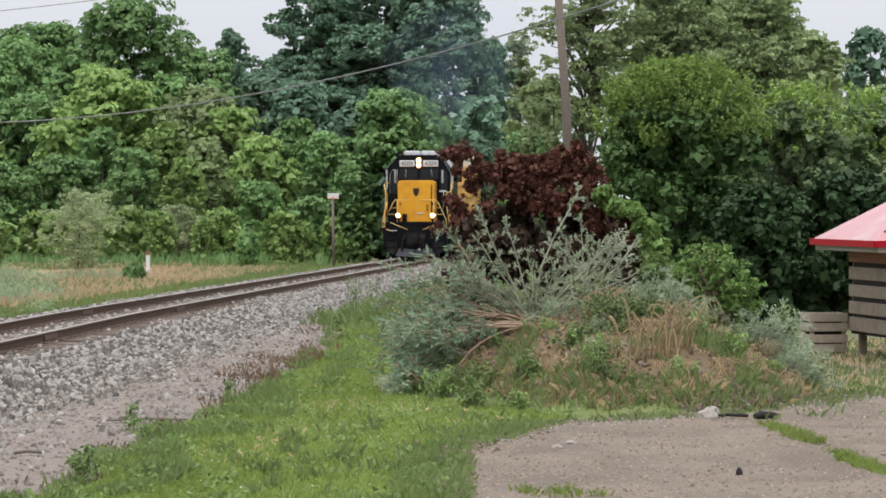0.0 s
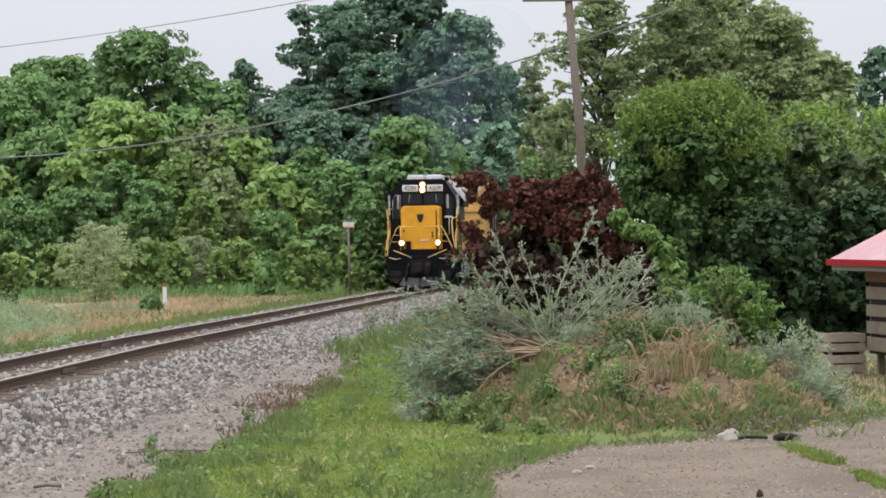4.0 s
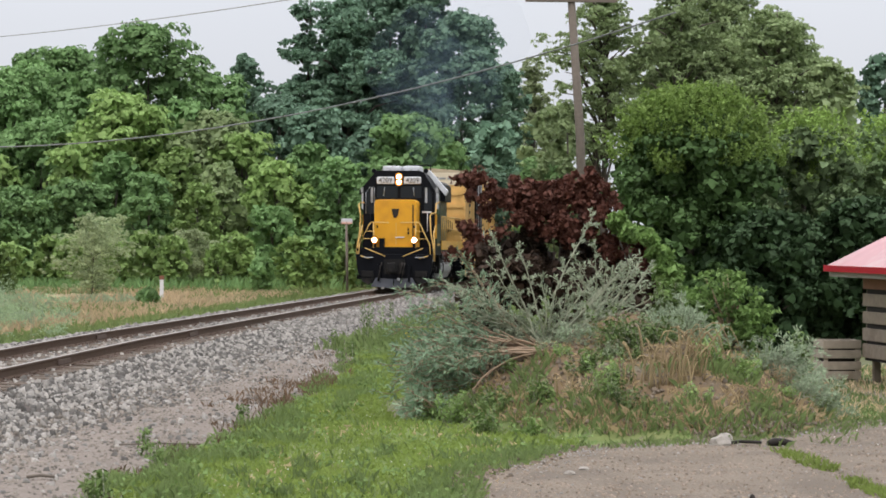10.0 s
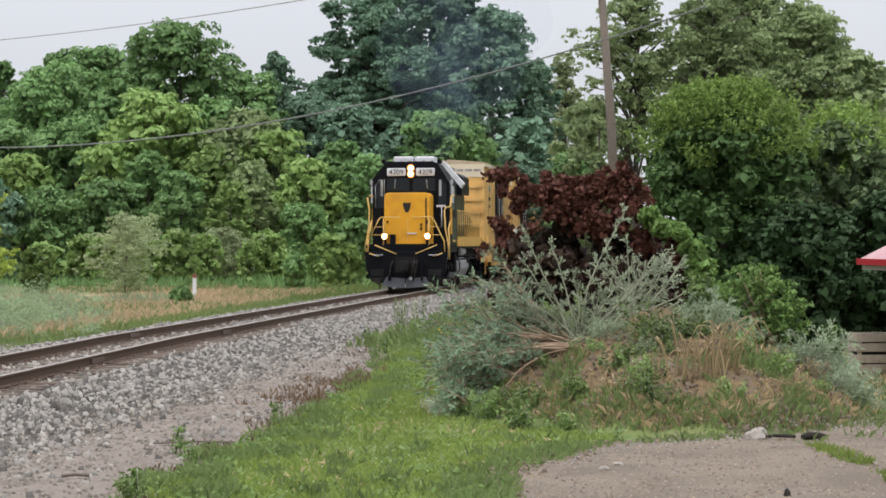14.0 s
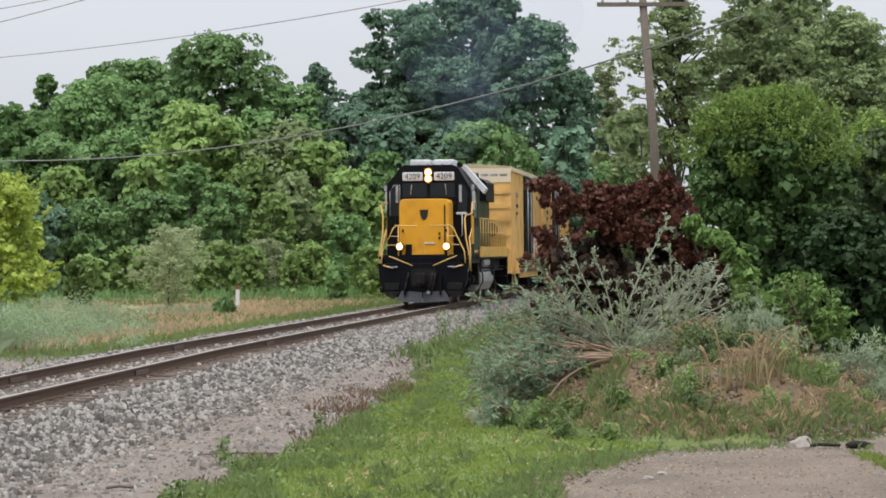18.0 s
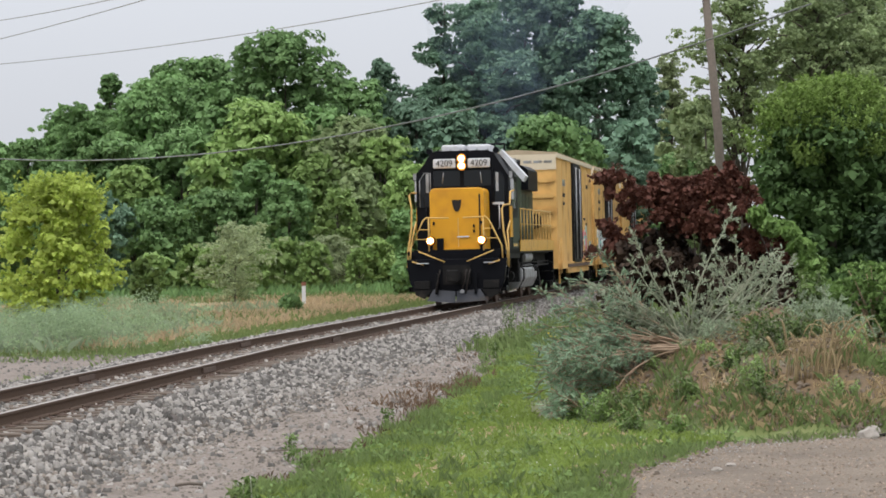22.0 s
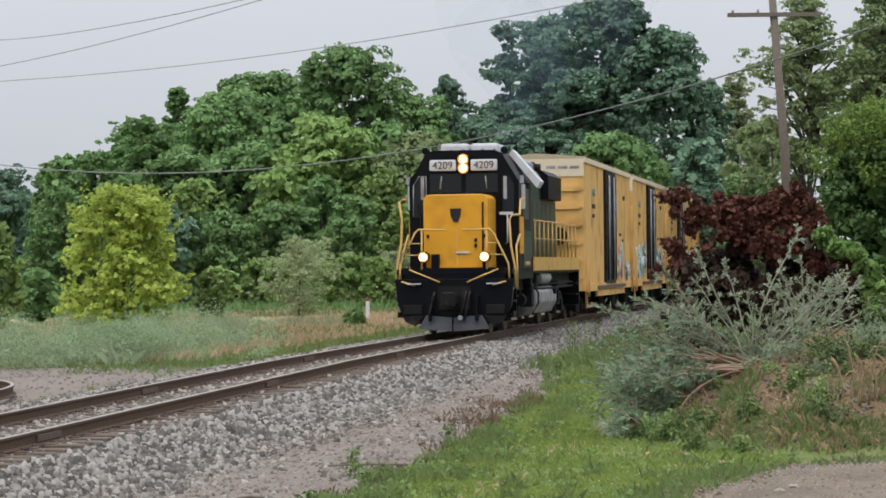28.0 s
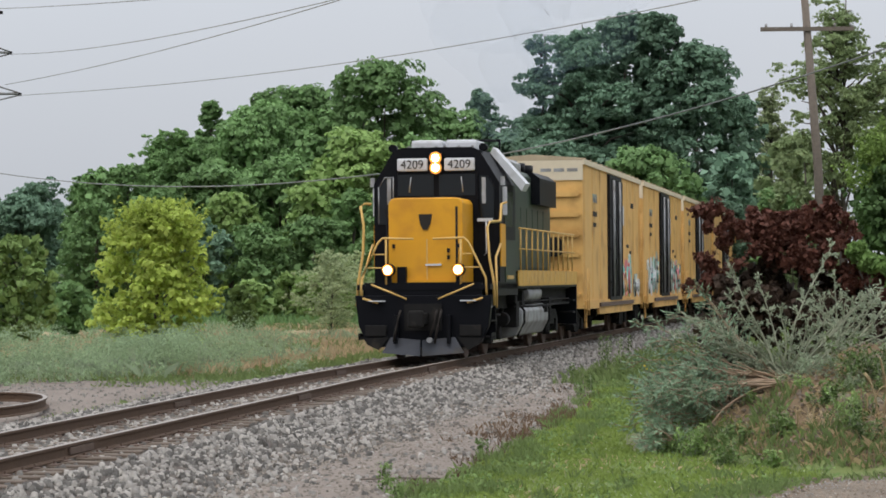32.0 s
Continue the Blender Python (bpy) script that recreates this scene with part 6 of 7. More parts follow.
tower = thing("transmission_tower", pose(-34.5, 172, -1.3), "grey steel lattice transmission tower with long arms", "transmission tower")
for sx in (-1, 1):
    for sy in (-1, 1):
        part("leg", tube([(sx * 2.4, sy * 2.4, 0), (sx * 0.7, sy * 0.7, 15), (sx * 0.4, sy * 0.4, 24)], 0.09, 5), "silver", tower)
for k in range(9):
    z = 1.5 + k * 2.4
    w = 2.4 - 0.113 * z if z < 15 else 0.7 - 0.033 * (z - 15)
    for sx in (-1, 1):
        part("brace", tube([(sx * w, -w, z), (-sx * w * 0.9, -w * 0.9, z + 2.4)], 0.05, 4), "silver", tower)
for z, tip in ((13.48 + 1.3, 6.6), (16.22 + 1.3, 6.0), (20.2, 5.4)):
    for sx in (-1, 1):
        arm_ = part("lattice_arm", tube([(0.5 * sx, -0.5, z + 0.1), (tip * sx, 0, z + 0.06)], 0.09, 4), "silver", tower)
        part("stay", tube([(0.5 * sx, -0.4, z + 2.1), (tip * sx, 0, z + 0.1)], 0.05, 4), "silver", arm_)
        part("stay", tube([(0.5 * sx, 0.4, z - 1.4), (tip * sx, 0, z - 0.02)], 0.05, 4), "silver", arm_)
        part("insulator", drum((tip * sx, 0, z + 0.02), 0.12, 0.2, "z", 8), "under", arm_)

mk = thing("marker_post", pose(*(-1.70, 101.73, -0.84)), "white flat marker post with a rusty top in the meadow", "marker post")
part("stake", box(-0.075, 0.075, -0.02, 0.02, -0.2, 0.92), "white", mk, bevel=0.008)
part("cap", box(-0.09, 0.09, -0.026, 0.026, 0.91, 1.06), "board_red", mk)

sg = thing("track_sign", pose(*(6.53, 120.00, -0.96)), "small pale sign plate on a thin grey post", "sign")
part("post", tube([(0, 0, -0.3), (-0.06, 0, 3.35)], 0.06, 8), "pole", sg)
part("plate", box(-0.3, 0.22, -0.05, 0.0, 3.28, 3.5), "white", sg, "white plate", bevel=0.02)
part("plate_edge", box(-0.29, 0.21, -0.055, -0.01, 3.26, 3.34), "signal", sg)

# ---- the hut, its pallet box, the litter on the lot ----
HUT = (12.28, 42.2, -0.52)
hut = thing("hut", pose(*HUT, 0, 0, 6), "small slatted wooden hut with a red hipped roof on short legs", "hut")
W2, D2 = 1.12, 1.0
for k in range(5):
    z = 0.45 + k * 0.29
    dz = (0.235, 0.21, 0.2, 0.21, 0.25)[k]
    part("slat", box(-W2, W2, -D2 - 0.03, -D2, z, z + dz), "board_red" if k == 4 else "board_pale" if k in (0, 2) else "board", hut, "reddish brown slat" if k == 4 else "grey weathered slat", bevel=0.008)
    for sx in (-1, 1):
        part("slat", box(min(sx * W2, sx * (W2 - 0.03)), max(sx * W2, sx * (W2 - 0.03)), -D2, D2, z, z + dz), "board_red" if k == 4 else "board", hut, bevel=0.008)
    part("slat", box(-W2, W2, D2, D2 + 0.03, z, z + dz), "board", hut, bevel=0.008)
for sx in (-1, 1):
    for sy in (-1, 1):
        part("leg", box(sx * (W2 - 0.2) - 0.06, sx * (W2 - 0.2) + 0.06, sy * (D2 - 0.12) - 0.05, sy * (D2 - 0.12) + 0.05, 0.0, 0.47), "board", hut, bevel=0.008)
        part("corner_stud", box(sx * (W2 - 0.1) - 0.045, sx * (W2 - 0.1) + 0.045, sy * (D2 - 0.06) - 0.045, sy * (D2 - 0.06) + 0.045, 0.45, 2.0), "board", hut)
part("floor_deck", box(-W2 + 0.04, W2 - 0.04, -D2, D2, 0.4, 0.46), "dark", hut)
# dark fill added so the gaps between slats read as shade
part("slat_shade", box(-W2 + 0.05, W2 - 0.05, -D2 + 0.06, D2 - 0.06, 0.46, 1.9), "dark", hut, "dark box painting the shade behind the slats")
EV, EX, EY, RZ, RX = 1.98, W2 + 0.5, D2 + 0.5, 2.95, 0.15
bm = bmesh.new()
lowr = [bm.verts.new((x, y, EV)) for x, y in ((-EX, -EY), (EX, -EY), (EX, EY), (-EX, EY))]
upr = [bm.verts.new((-RX, 0, RZ)), bm.verts.new((RX, 0, RZ))]
bm.faces.new((lowr[0], lowr[1], upr[1], upr[0])), bm.faces.new((lowr[1], lowr[2], upr[1]))
bm.faces.new((lowr[2], lowr[3], upr[0], upr[1])), bm.faces.new((lowr[3], lowr[0], upr[0])), bm.faces.new(lowr[::-1])
roof = part("roof", bm, "roof_red", hut, "red sheet roof, paled to paint the sky's sheen")
for k in range(1, 6):
    q = k / 6
    z, x, y = EV + (RZ - EV) * q, EX + (RX - EX) * q, EY * (1 - q)
    part("seam", tube([(-x, -y - 0.004, z + 0.006), (x, -y - 0.004, z + 0.006)], 0.015, 4), "trim_red", roof)
for k in range(-4, 5):
    part("seam", tube([(k * EX / 4.5, -EY, EV + 0.004), (k * EX / 4.5 * 0.25, -EY * 0.2, EV + (RZ - EV) * 0.8)], 0.013, 4), "trim_red", roof)
part("fascia", box(-EX, EX, -EY - 0.03, -EY, EV - 0.085, EV + 0.02), "trim_red", hut, "bright red fascia board")
part("fascia", box(-EX - 0.03, -EX, -EY, EY, EV - 0.085, EV + 0.02), "trim_red", hut)
part("fascia", box(EX, EX + 0.03, -EY, EY, EV - 0.085, EV + 0.02), "trim_red", hut)
part("soffit", box(-EX + 0.06, EX - 0.04, -EY + 0.02, EY - 0.04, EV - 0.17, EV - 0.085), "chalk", hut, "pale soffit")

crate = thing("pallet_box", pose(10.7, 43.4, -0.5, 0, 0, 4), "grey weathered wooden pallet box beside the hut", "pallet box")
for k in range(4):
    z = 0.05 + k * 0.175 + (0.006, -0.008, 0.01, 0.0)[k]
    part("slat", box(-0.33 + 0.015 * (k % 2), 0.33, -0.3, -0.275, z, z + 0.14), "board_pale", crate, "tan weathered slat" if k < 2 else "grey weathered slat", bevel=0.007)
    part("slat", box(-0.33, 0.33, 0.275, 0.3, z, z + 0.14), "board_pale", crate, bevel=0.007)
    for sx in (-0.33, 0.305):
        part("slat", box(sx, sx + 0.025, -0.27, 0.27, z, z + 0.14), "board_pale", crate, bevel=0.007)
for sx in (-0.28, 0.28):
    for sy in (-0.25, 0.25):
        part("stud", box(sx - 0.03, sx + 0.03, sy - 0.025, sy + 0.025, 0.0, 0.72), "board_pale", crate)
# added dark block puts shade between the crate's slats
part("crate_shade", box(-0.25, 0.25, -0.2, 0.2, 0.04, 0.7), "dark", crate, "dark block painting the shade inside the box")


def lump(name, at, size, material, seed, label, category):
    """A small uneven stone or clod."""
    rng = random.Random(seed)
    bm = bmesh.new()
    bmesh.ops.create_icosphere(bm, subdivisions=2, radius=1)
    for v in bm.verts:
        k = 1 + 0.35 * noise.noise(v.co * 1.3 + Vector((seed, 0, 0)))
        v.co = Vector((v.co.x * size[0] * k, v.co.y * size[1] * k, max(v.co.z, -0.4) * size[2] * k))
    ob = part(name, bm, material)
    ob.matrix_world = pose(at[0], at[1], ground_z(at[0], at[1]) + 0.05 + size[2] * 0.3, 0, 0, rng.uniform(0, 360))
    return tagged(ob, label, category)


lump("stone", (6.12, 30.5, -0.45), (0.17, 0.12, 0.1), "chalk", 1, "pale grey stone at the edge of the asphalt", "stone")
lump("stone", (3.75, 26.61, -0.45), (0.06, 0.05, 0.04), "chalk", 2, "small pale stone on the asphalt", "stone")
lump("stone", (3.98, 27.16, -0.45), (0.1, 0.06, 0.03), "chalk", 3, "flat pale stone at the broken edge", "stone")
lump("clod", (5.09, 23.88, -0.45), (0.035, 0.035, 0.06), "dark", 4, "small dark brown clod on the asphalt", "clod")
lump("stone", (6.33, 31.23, -0.20), (0.09, 0.07, 0.07), "chalk", 6, "buff stone on the foot of the mound", "stone")
brk = lump("clod", (1.27, 57.01, -0.40), (0.13, 0.1, 0.11), "board_red", 5, "rusty brown lump lying on the ballast", "clod")
brk.location.z = drop(brk.location.y) - 0.36
for i, (p, ln, an) in enumerate((((6.84, 30.52, -0.45), 0.32, 12), ((6.42, 30.47, -0.45), 0.36, 2))):
    bm = tube([(-ln / 2, 0, 0.03), (-ln * 0.2, 0.02, 0.045), (ln * 0.2, -0.01, 0.04), (ln / 2, 0.02, 0.03)], [0.035, 0.05, 0.045, 0.025] if i == 0 else [0.02] * 4, 7)
    ob = part("charred_stick", bm, "dark")
    ob.matrix_world = pose(p[0], p[1], ground_z(p[0], p[1]) + 0.06, 0, 0, an)
    tagged(ob, "short charred stick lying on the asphalt", "stick")
for i, (p, ln, an) in enumerate((((-0.52, 30.32, -0.50), 0.95, 2), ((-2.07, 33.89, -0.45), 0.2, 10), ((-1.65, 26.44, -0.45), 0.28, 4), ((-3.25, 32.16, -0.45), 0.3, -25), ((4.31, 38.11, -0.45), 0.25, 5))):
    ob = part("stick", tube([(-ln / 2, 0, 0), (0, 0.02, 0.015), (ln / 2, 0, 0)], 0.018 if i else 0.012, 6), "pole")
    ob.matrix_world = pose(p[0], p[1], -0.44, 0, 0, an)
    tagged(ob, "thin dry stick lying on the gravel", "stick")

# the bond wire from the rail down into the stones
p0 = Vector((-4.48, 30.60, -0.08))
tagged(part("bond_wire", tube([p0, p0 + Vector((0.0, -0.03, -0.12)), p0 + Vector((-0.03, -0.12, -0.2)), p0 + Vector((-0.22, -0.3, -0.26)), p0 + Vector((-0.5, -0.5, -0.27))], 0.012, 6), "chalk"), "pale bond wire running from the rail into the stones", "wire")


# ---- the wild growth on the mound ----


def wild(name, base, label, category="shrub", group=""):
    return thing(name, pose(base[0], base[1], ground_z(base[0], base[1]) - 0.03), label, category, group)


def fan_bush(name, base, seed, label, stems, length, spread, side, leaf, leaf_material, twig_material, bow=0.25, rise=0.35, thick=0.012, per=26, flat=0.5, aim=(0, 0)):
    """Stems that fan out from one foot, with side twigs, set with small leaves."""
    rng = np.random.default_rng(seed)
    top = wild(name, base, label)
    pts, outs = [], []
    twigs = bmesh.new()
    for i in range(stems):
        a = rng.uniform(0, 2 * math.pi)
        lean = spread * math.sqrt(rng.uniform(0.02, 1))
        d = Vector((math.cos(a) * math.sin(lean) + aim[0], math.sin(a) * math.sin(lean) * flat + aim[1], math.cos(lean) * (1 - rise) + rise * rng.random())).normalized()
        ln = length * rng.uniform(0.55, 1.1)
        p, line = Vector((rng.uniform(-0.12, 0.12), rng.uniform(-0.12, 0.12), 0)), []
        for k in range(7):
            line.append(p.copy())
            d = (d + Vector((rng.normal(0, 0.09), rng.normal(0, 0.09), rng.normal(0, 0.06) + bow * 0.12))).normalized()
            p = p + d * ln / 6
        r = thick * rng.uniform(0.7, 1.3)
        if i < 14:
            part("stem", tube(line, [r * (1 - 0.12 * k) for k in range(7)], 5), twig_material, top)
        else:
            tube(line, [r * (1 - 0.12 * k) for k in range(7)], 4, twigs)
        for k in range(2, 7):
            for _ in range(side):
                q = line[k] + (line[k - 1] - line[k]) * rng.random()
                t = (d + Vector(rng.normal(0, 0.7, 3))).normalized()
                m = ln * rng.uniform(0.1, 0.28) * (1.2 - k * 0.1)
                e = q + t * m + Vector((0, 0, 0.04 * m))
                tube([q, (q + e) / 2 + Vector((0, 0, -0.02)), e], [r * 0.45, r * 0.35, r * 0.15], 3, twigs)
                n = max(3, int(per * m / 0.3))
                for w in rng.random(n):
                    pts.append(q + (e - q) * (0.15 + 0.9 * w))
                    outs.append(t * 0.5 + Vector((0, 0, 0.5)))
    tagged(part("branchwork", twigs, twig_material, top), kind="stuff")
    if not pts:
        return top
    at = np.array(pts) + rng.normal(0, leaf * 0.45, (len(pts), 3))
    v, f = leaf_arrays(rng, at, np.array(outs), leaf, 0.42)
    tagged(soup("foliage", v, f, leaf_material, top), kind="stuff")
    return top


def puff_bush(name, base, puffs, material, seed, label, density, leaf, twig="twig", core=None, stems=18, slim=0.7, loose=0.45):
    """A bush whose leaf clumps stand at given places over its foot."""
    top = wild(name, base, label)
    o = Vector(top.location)
    local = [(x - o.x, y - o.y, z - o.z, r) for x, y, z, r in puffs]
    for x, y, z, r in local[:stems]:
        part("stem", tube([(x * 0.1, y * 0.1, 0), (x * 0.4, y * 0.4, z * 0.55), (x, y, z)], [0.012, 0.009, 0.004], 5), twig, top)
    foliage("leaves", local, material, top, seed, density, leaf, leaf * 1.8 if core is None else core, slim, wild=loose)
    return top


def cloud(rng, c, half, n, r):
    """n puffs spread through a box round c."""
    out = []
    for _ in range(n):
        d = rng.uniform(-1, 1, 3)
        d /= max(1.0, np.linalg.norm(d))
        out.append((c[0] + d[0] * half[0], c[1] + d[1] * half[1], c[2] + d[2] * half[2], r * rng.uniform(0.6, 1.25)))
    return out


pr = np.random.default_rng(21)
# the dark red bush behind: a heart coloured dark for shade, feathery red tops
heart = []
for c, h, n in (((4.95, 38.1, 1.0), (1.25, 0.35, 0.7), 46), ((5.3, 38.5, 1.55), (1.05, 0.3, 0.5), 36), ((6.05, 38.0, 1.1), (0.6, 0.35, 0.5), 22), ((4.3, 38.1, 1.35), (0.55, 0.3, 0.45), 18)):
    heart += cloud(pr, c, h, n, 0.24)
puff_bush("plum_bush", (5.20, 38.20, -0.50), heart, "leaf_plum", 30, "dark heart of the red bush, shade put into its leaf colour", 620, 0.075, "bark", core=0.16)
red = []
for c, h, n in (((5.64, 38.40, 2.66), (0.17, 0.2, 0.24), 15), ((5.4, 38.40, 2.45), (0.34, 0.3, 0.18), 18), ((4.95, 38.40, 2.36), (0.34, 0.3, 0.16), 15), ((4.55, 38.40, 2.5), (0.22, 0.25, 0.14), 10),
                ((3.98, 38.40, 2.8), (0.24, 0.2, 0.06), 6), ((4.25, 38.4, 2.45), (0.22, 0.3, 0.16), 9), ((4.05, 38.40, 2.0), (0.3, 0.3, 0.18), 11), ((3.78, 38.40, 1.72), (0.22, 0.25, 0.12), 7), ((5.2, 38.2, 2.12), (0.75, 0.3, 0.2), 24),
                ((5.88, 38.25, 2.12), (0.26, 0.3, 0.26), 13), ((6.2, 38.10, 1.78), (0.3, 0.3, 0.2), 12), ((6.5, 38.0, 1.5), (0.25, 0.3, 0.2), 10)):
    red += cloud(pr, c, h, n, 0.16)
for _ in range(34):                                          # plumes that stand out of the top
    x = pr.uniform(3.9, 6.1)
    z = 2.55 + 0.25 * math.exp(-((x - 5.64) / 0.25) ** 2) + 0.1 * math.exp(-((x - 4.5) / 0.3) ** 2) - 0.5 * max(0.0, x - 5.8)
    red += [(x + pr.normal(0, 0.03), 38.4 + pr.normal(0, 0.15), z + 0.09 * k, 0.1 - 0.02 * k) for k in range(3)]
puff_bush("red_bush", (5.20, 38.50, -0.50), red, "leaf_red", 31, "dark maroon leaved bush growing on the mound", 1250, 0.055, "bark", core=0.08, slim=0.36, loose=0.9)
# light green creeper and the green shrub
vine = []
for c, n in (((6.0, 37.75, 2.2), 5), ((6.2, 37.7, 2.06), 7), ((6.42, 37.60, 1.95), 9), ((6.6, 37.50, 1.72), 10), ((6.74, 37.40, 1.45), 10), ((6.78, 37.4, 1.2), 9), ((6.6, 37.5, 1.5), 6)):
    vine += cloud(pr, c, (0.15, 0.18, 0.12), n, 0.1)
puff_bush("creeper", (6.34, 37.60, -0.50), vine, "leaf_shoot", 32, "fresh light green creeper climbing over the red bush", 800, 0.065, "bark", stems=3)
green = []
for c, h, n in (((7.06, 35.2, 1.28), (0.36, 0.3, 0.2), 26), ((7.3, 35.1, 0.98), (0.4, 0.35, 0.3), 40), ((6.95, 35.2, 0.9), (0.4, 0.3, 0.3), 30), ((7.3, 34.9, 0.52), (0.38, 0.3, 0.32), 36), ((7.55, 35.1, 0.7), (0.22, 0.3, 0.35), 22)):
    green += cloud(pr, c, h, n, 0.16)
puff_bush("green_shrub", (7.15, 35.10, -0.50), green, "leaf_shoot", 34, "fresh green leafy shrub on the mound", 820, 0.085, slim=0.5, loose=0.9, core=0)


def frost_bush(name, base, seed, label, stems, leaf_material, twig_material, thick=0.02, leaf=0.045, per=70, droop=0.0, spur=0.3, every=0.1, bare=0.12, flat=1.0, deep=0.3, slim=0.4):
    """Stiff stems (degrees from upright to the right, length) from one foot, each set with forked spurs that are thick with narrow leaves."""
    rng = np.random.default_rng(seed)
    top = wild(name, base, label)
    twigs = bmesh.new()
    pts, outs = [], []

    def clothe(o, e, k=1.0):
        n = max(2, int(per * k * (e - o).length))
        w = (e - o).normalized()
        for q in rng.random(n):
            pts.append(o + (e - o) * q)
            outs.append(w)

    for i, (ang, ln) in enumerate(stems):
        a = radians(ang)
        d = Vector((math.sin(a), rng.normal(0, deep) - 0.1, math.cos(a))).normalized()
        r = thick * rng.uniform(0.75, 1.15)
        p, line = Vector((rng.uniform(-0.08, 0.08), rng.uniform(-0.1, 0.1), rng.uniform(0.0, 0.06))), []
        for k in range(11):
            line.append(p.copy())
            d = (d + Vector((rng.normal(0, 0.11), rng.normal(0, 0.08), rng.normal(0, 0.1) - droop * 0.045 * k))).normalized()
            p = p + d * ln / 10
        rad = [r * (1 - 0.075 * k) for k in range(11)]
        if i < 18:
            part("stem", tube(line, rad, 5), twig_material, top)
        else:
            tube(line, rad, 4, twigs)
        go, hand_ = bare * ln, 1
        while go < ln * 0.98:
            k = min(9, int(go / ln * 10))
            o = line[k] + (line[k + 1] - line[k]) * (go / ln * 10 - k)
            w = (line[k + 1] - line[k]).normalized()
            out = w.cross(Vector((0, 1, 0))).normalized() * hand_ + Vector((0, rng.normal(0, 0.55), 0))
            t = (w * rng.uniform(0.7, 1.2) + out * rng.uniform(0.5, 0.9))
            t = Vector((t.x, t.y, t.z * flat)).normalized()
            m = spur * rng.uniform(0.45, 1.1) * (1.15 - 0.6 * go / ln)
            e = o + t * m + Vector((0, 0, -0.12 * droop * m))
            c = (o + e) / 2 + Vector(rng.normal(0, 0.06 * m, 3))
            tube([o, c, e], [r * 0.5, r * 0.4, r * 0.2], 3, twigs)
            clothe(o, c), clothe(c, e, 1.25)
            for q in range(2):
                b = o + (e - o) * rng.uniform(0.3, 0.85)
                f_ = b + (t + Vector(rng.normal(0, 0.6, 3)) * 0.9).normalized() * m * rng.uniform(0.25, 0.5)
                tube([b, f_], [r * 0.3, r * 0.15], 3, twigs)
                clothe(b, f_, 1.2)
            hand_ = -hand_
            go += every * rng.uniform(0.6, 1.4)
        clothe(line[-3], line[-1], 1.3)
    tagged(part("branchwork", twigs, twig_material, top), kind="stuff")
    at = np.array(pts) + rng.normal(0, leaf * 0.3, (len(pts), 3))
    v, f = needle_arrays(rng, at, np.array(outs), leaf * 1.25, slim, 0.55)
    tagged(soup("foliage", v, f, leaf_material, top), kind="stuff")
    return top


def fan(seed, n, a0, a1, l0, l1):
    rg_ = random.Random(seed)
    return [(a0 + (a1 - a0) * (i + rg_.uniform(0.1, 0.9)) / n, rg_.uniform(l0, l1)) for i in range(n)]


# the grey brush that fans out in front
frost_bush("grey_brush", (4.62, 35.20, 0), 41, "dry grey-green brush with stout stems fanning from one foot",
           [(-23, 1.85), (8, 2.0), (18, 1.6), (-42, 1.75), (-55, 1.75), (36, 1.75), (50, 1.95), (62, 1.75), (-33, 1.45), (27, 1.4), (-8, 1.5), (72, 1.5), (-66, 1.7), (43, 1.4), (-49, 1.35), (57, 1.4), (67, 1.15),
            (-72, 1.5), (-60, 1.25), (-38, 1.1), (14, 1.1), (31, 1.0), (-15, 1.0), (78, 1.2), (-77, 1.3), (47, 0.9)],
           "leaf_ash", "twig_grey", 0.021, 0.04, 90, 0.0, 0.2, 0.12, 0.1, deep=0.16)
frost_bush("grey_brush", (5.45, 36.30, 0), 42, "grey-green brush with thin stems leaning over the mound", fan(42, 14, -20, 68, 0.9, 1.45), "leaf_ash", "twig_grey", 0.018, 0.038, 75, 0.0, 0.2, 0.14, 0.1, deep=0.16)
for i, (p, n, a0, a1, l0, l1, dr, bare) in enumerate((((4.52, 35.10), 20, -102, -62, 1.5, 2.15, 0.25, 0.36), ((4.50, 34.70), 18, -106, -66, 1.3, 2.0, 0.3, 0.36), ((4.40, 35.80), 16, -88, -48, 1.3, 1.9, 0.3, 0.3),
                                                      ((3.75, 34.70), 16, -104, -40, 0.8, 1.2, 0.4, 0.12), ((3.45, 35.40), 16, -100, -25, 0.7, 1.15, 0.4, 0.1), ((3.2, 34.3), 12, -100, -30, 0.5, 0.8, 0.4, 0.08))):
    frost_bush("grey_brush", (*p, 0), 43 + i, "grey-green brush with tan stems drooping down the mound", fan(60 + i, int(n * 0.8), a0, a1, l0, l1), "leaf_sage", "twig", 0.016, 0.066, 52, dr, 0.4, 0.17, bare, 0.5, 0.3, 0.24)
frost_bush("dry_brush", (4.62, 35.0, 0), 52, "bare tan stems spreading low over the mound", fan(71, 20, -112, -60, 0.7, 1.05) + fan(72, 9, 55, 100, 0.5, 0.8), "leaf_ash", "twig", 0.019, 0.03, 4, 0.1, 0.2, 0.4, 0.6, deep=0.3)
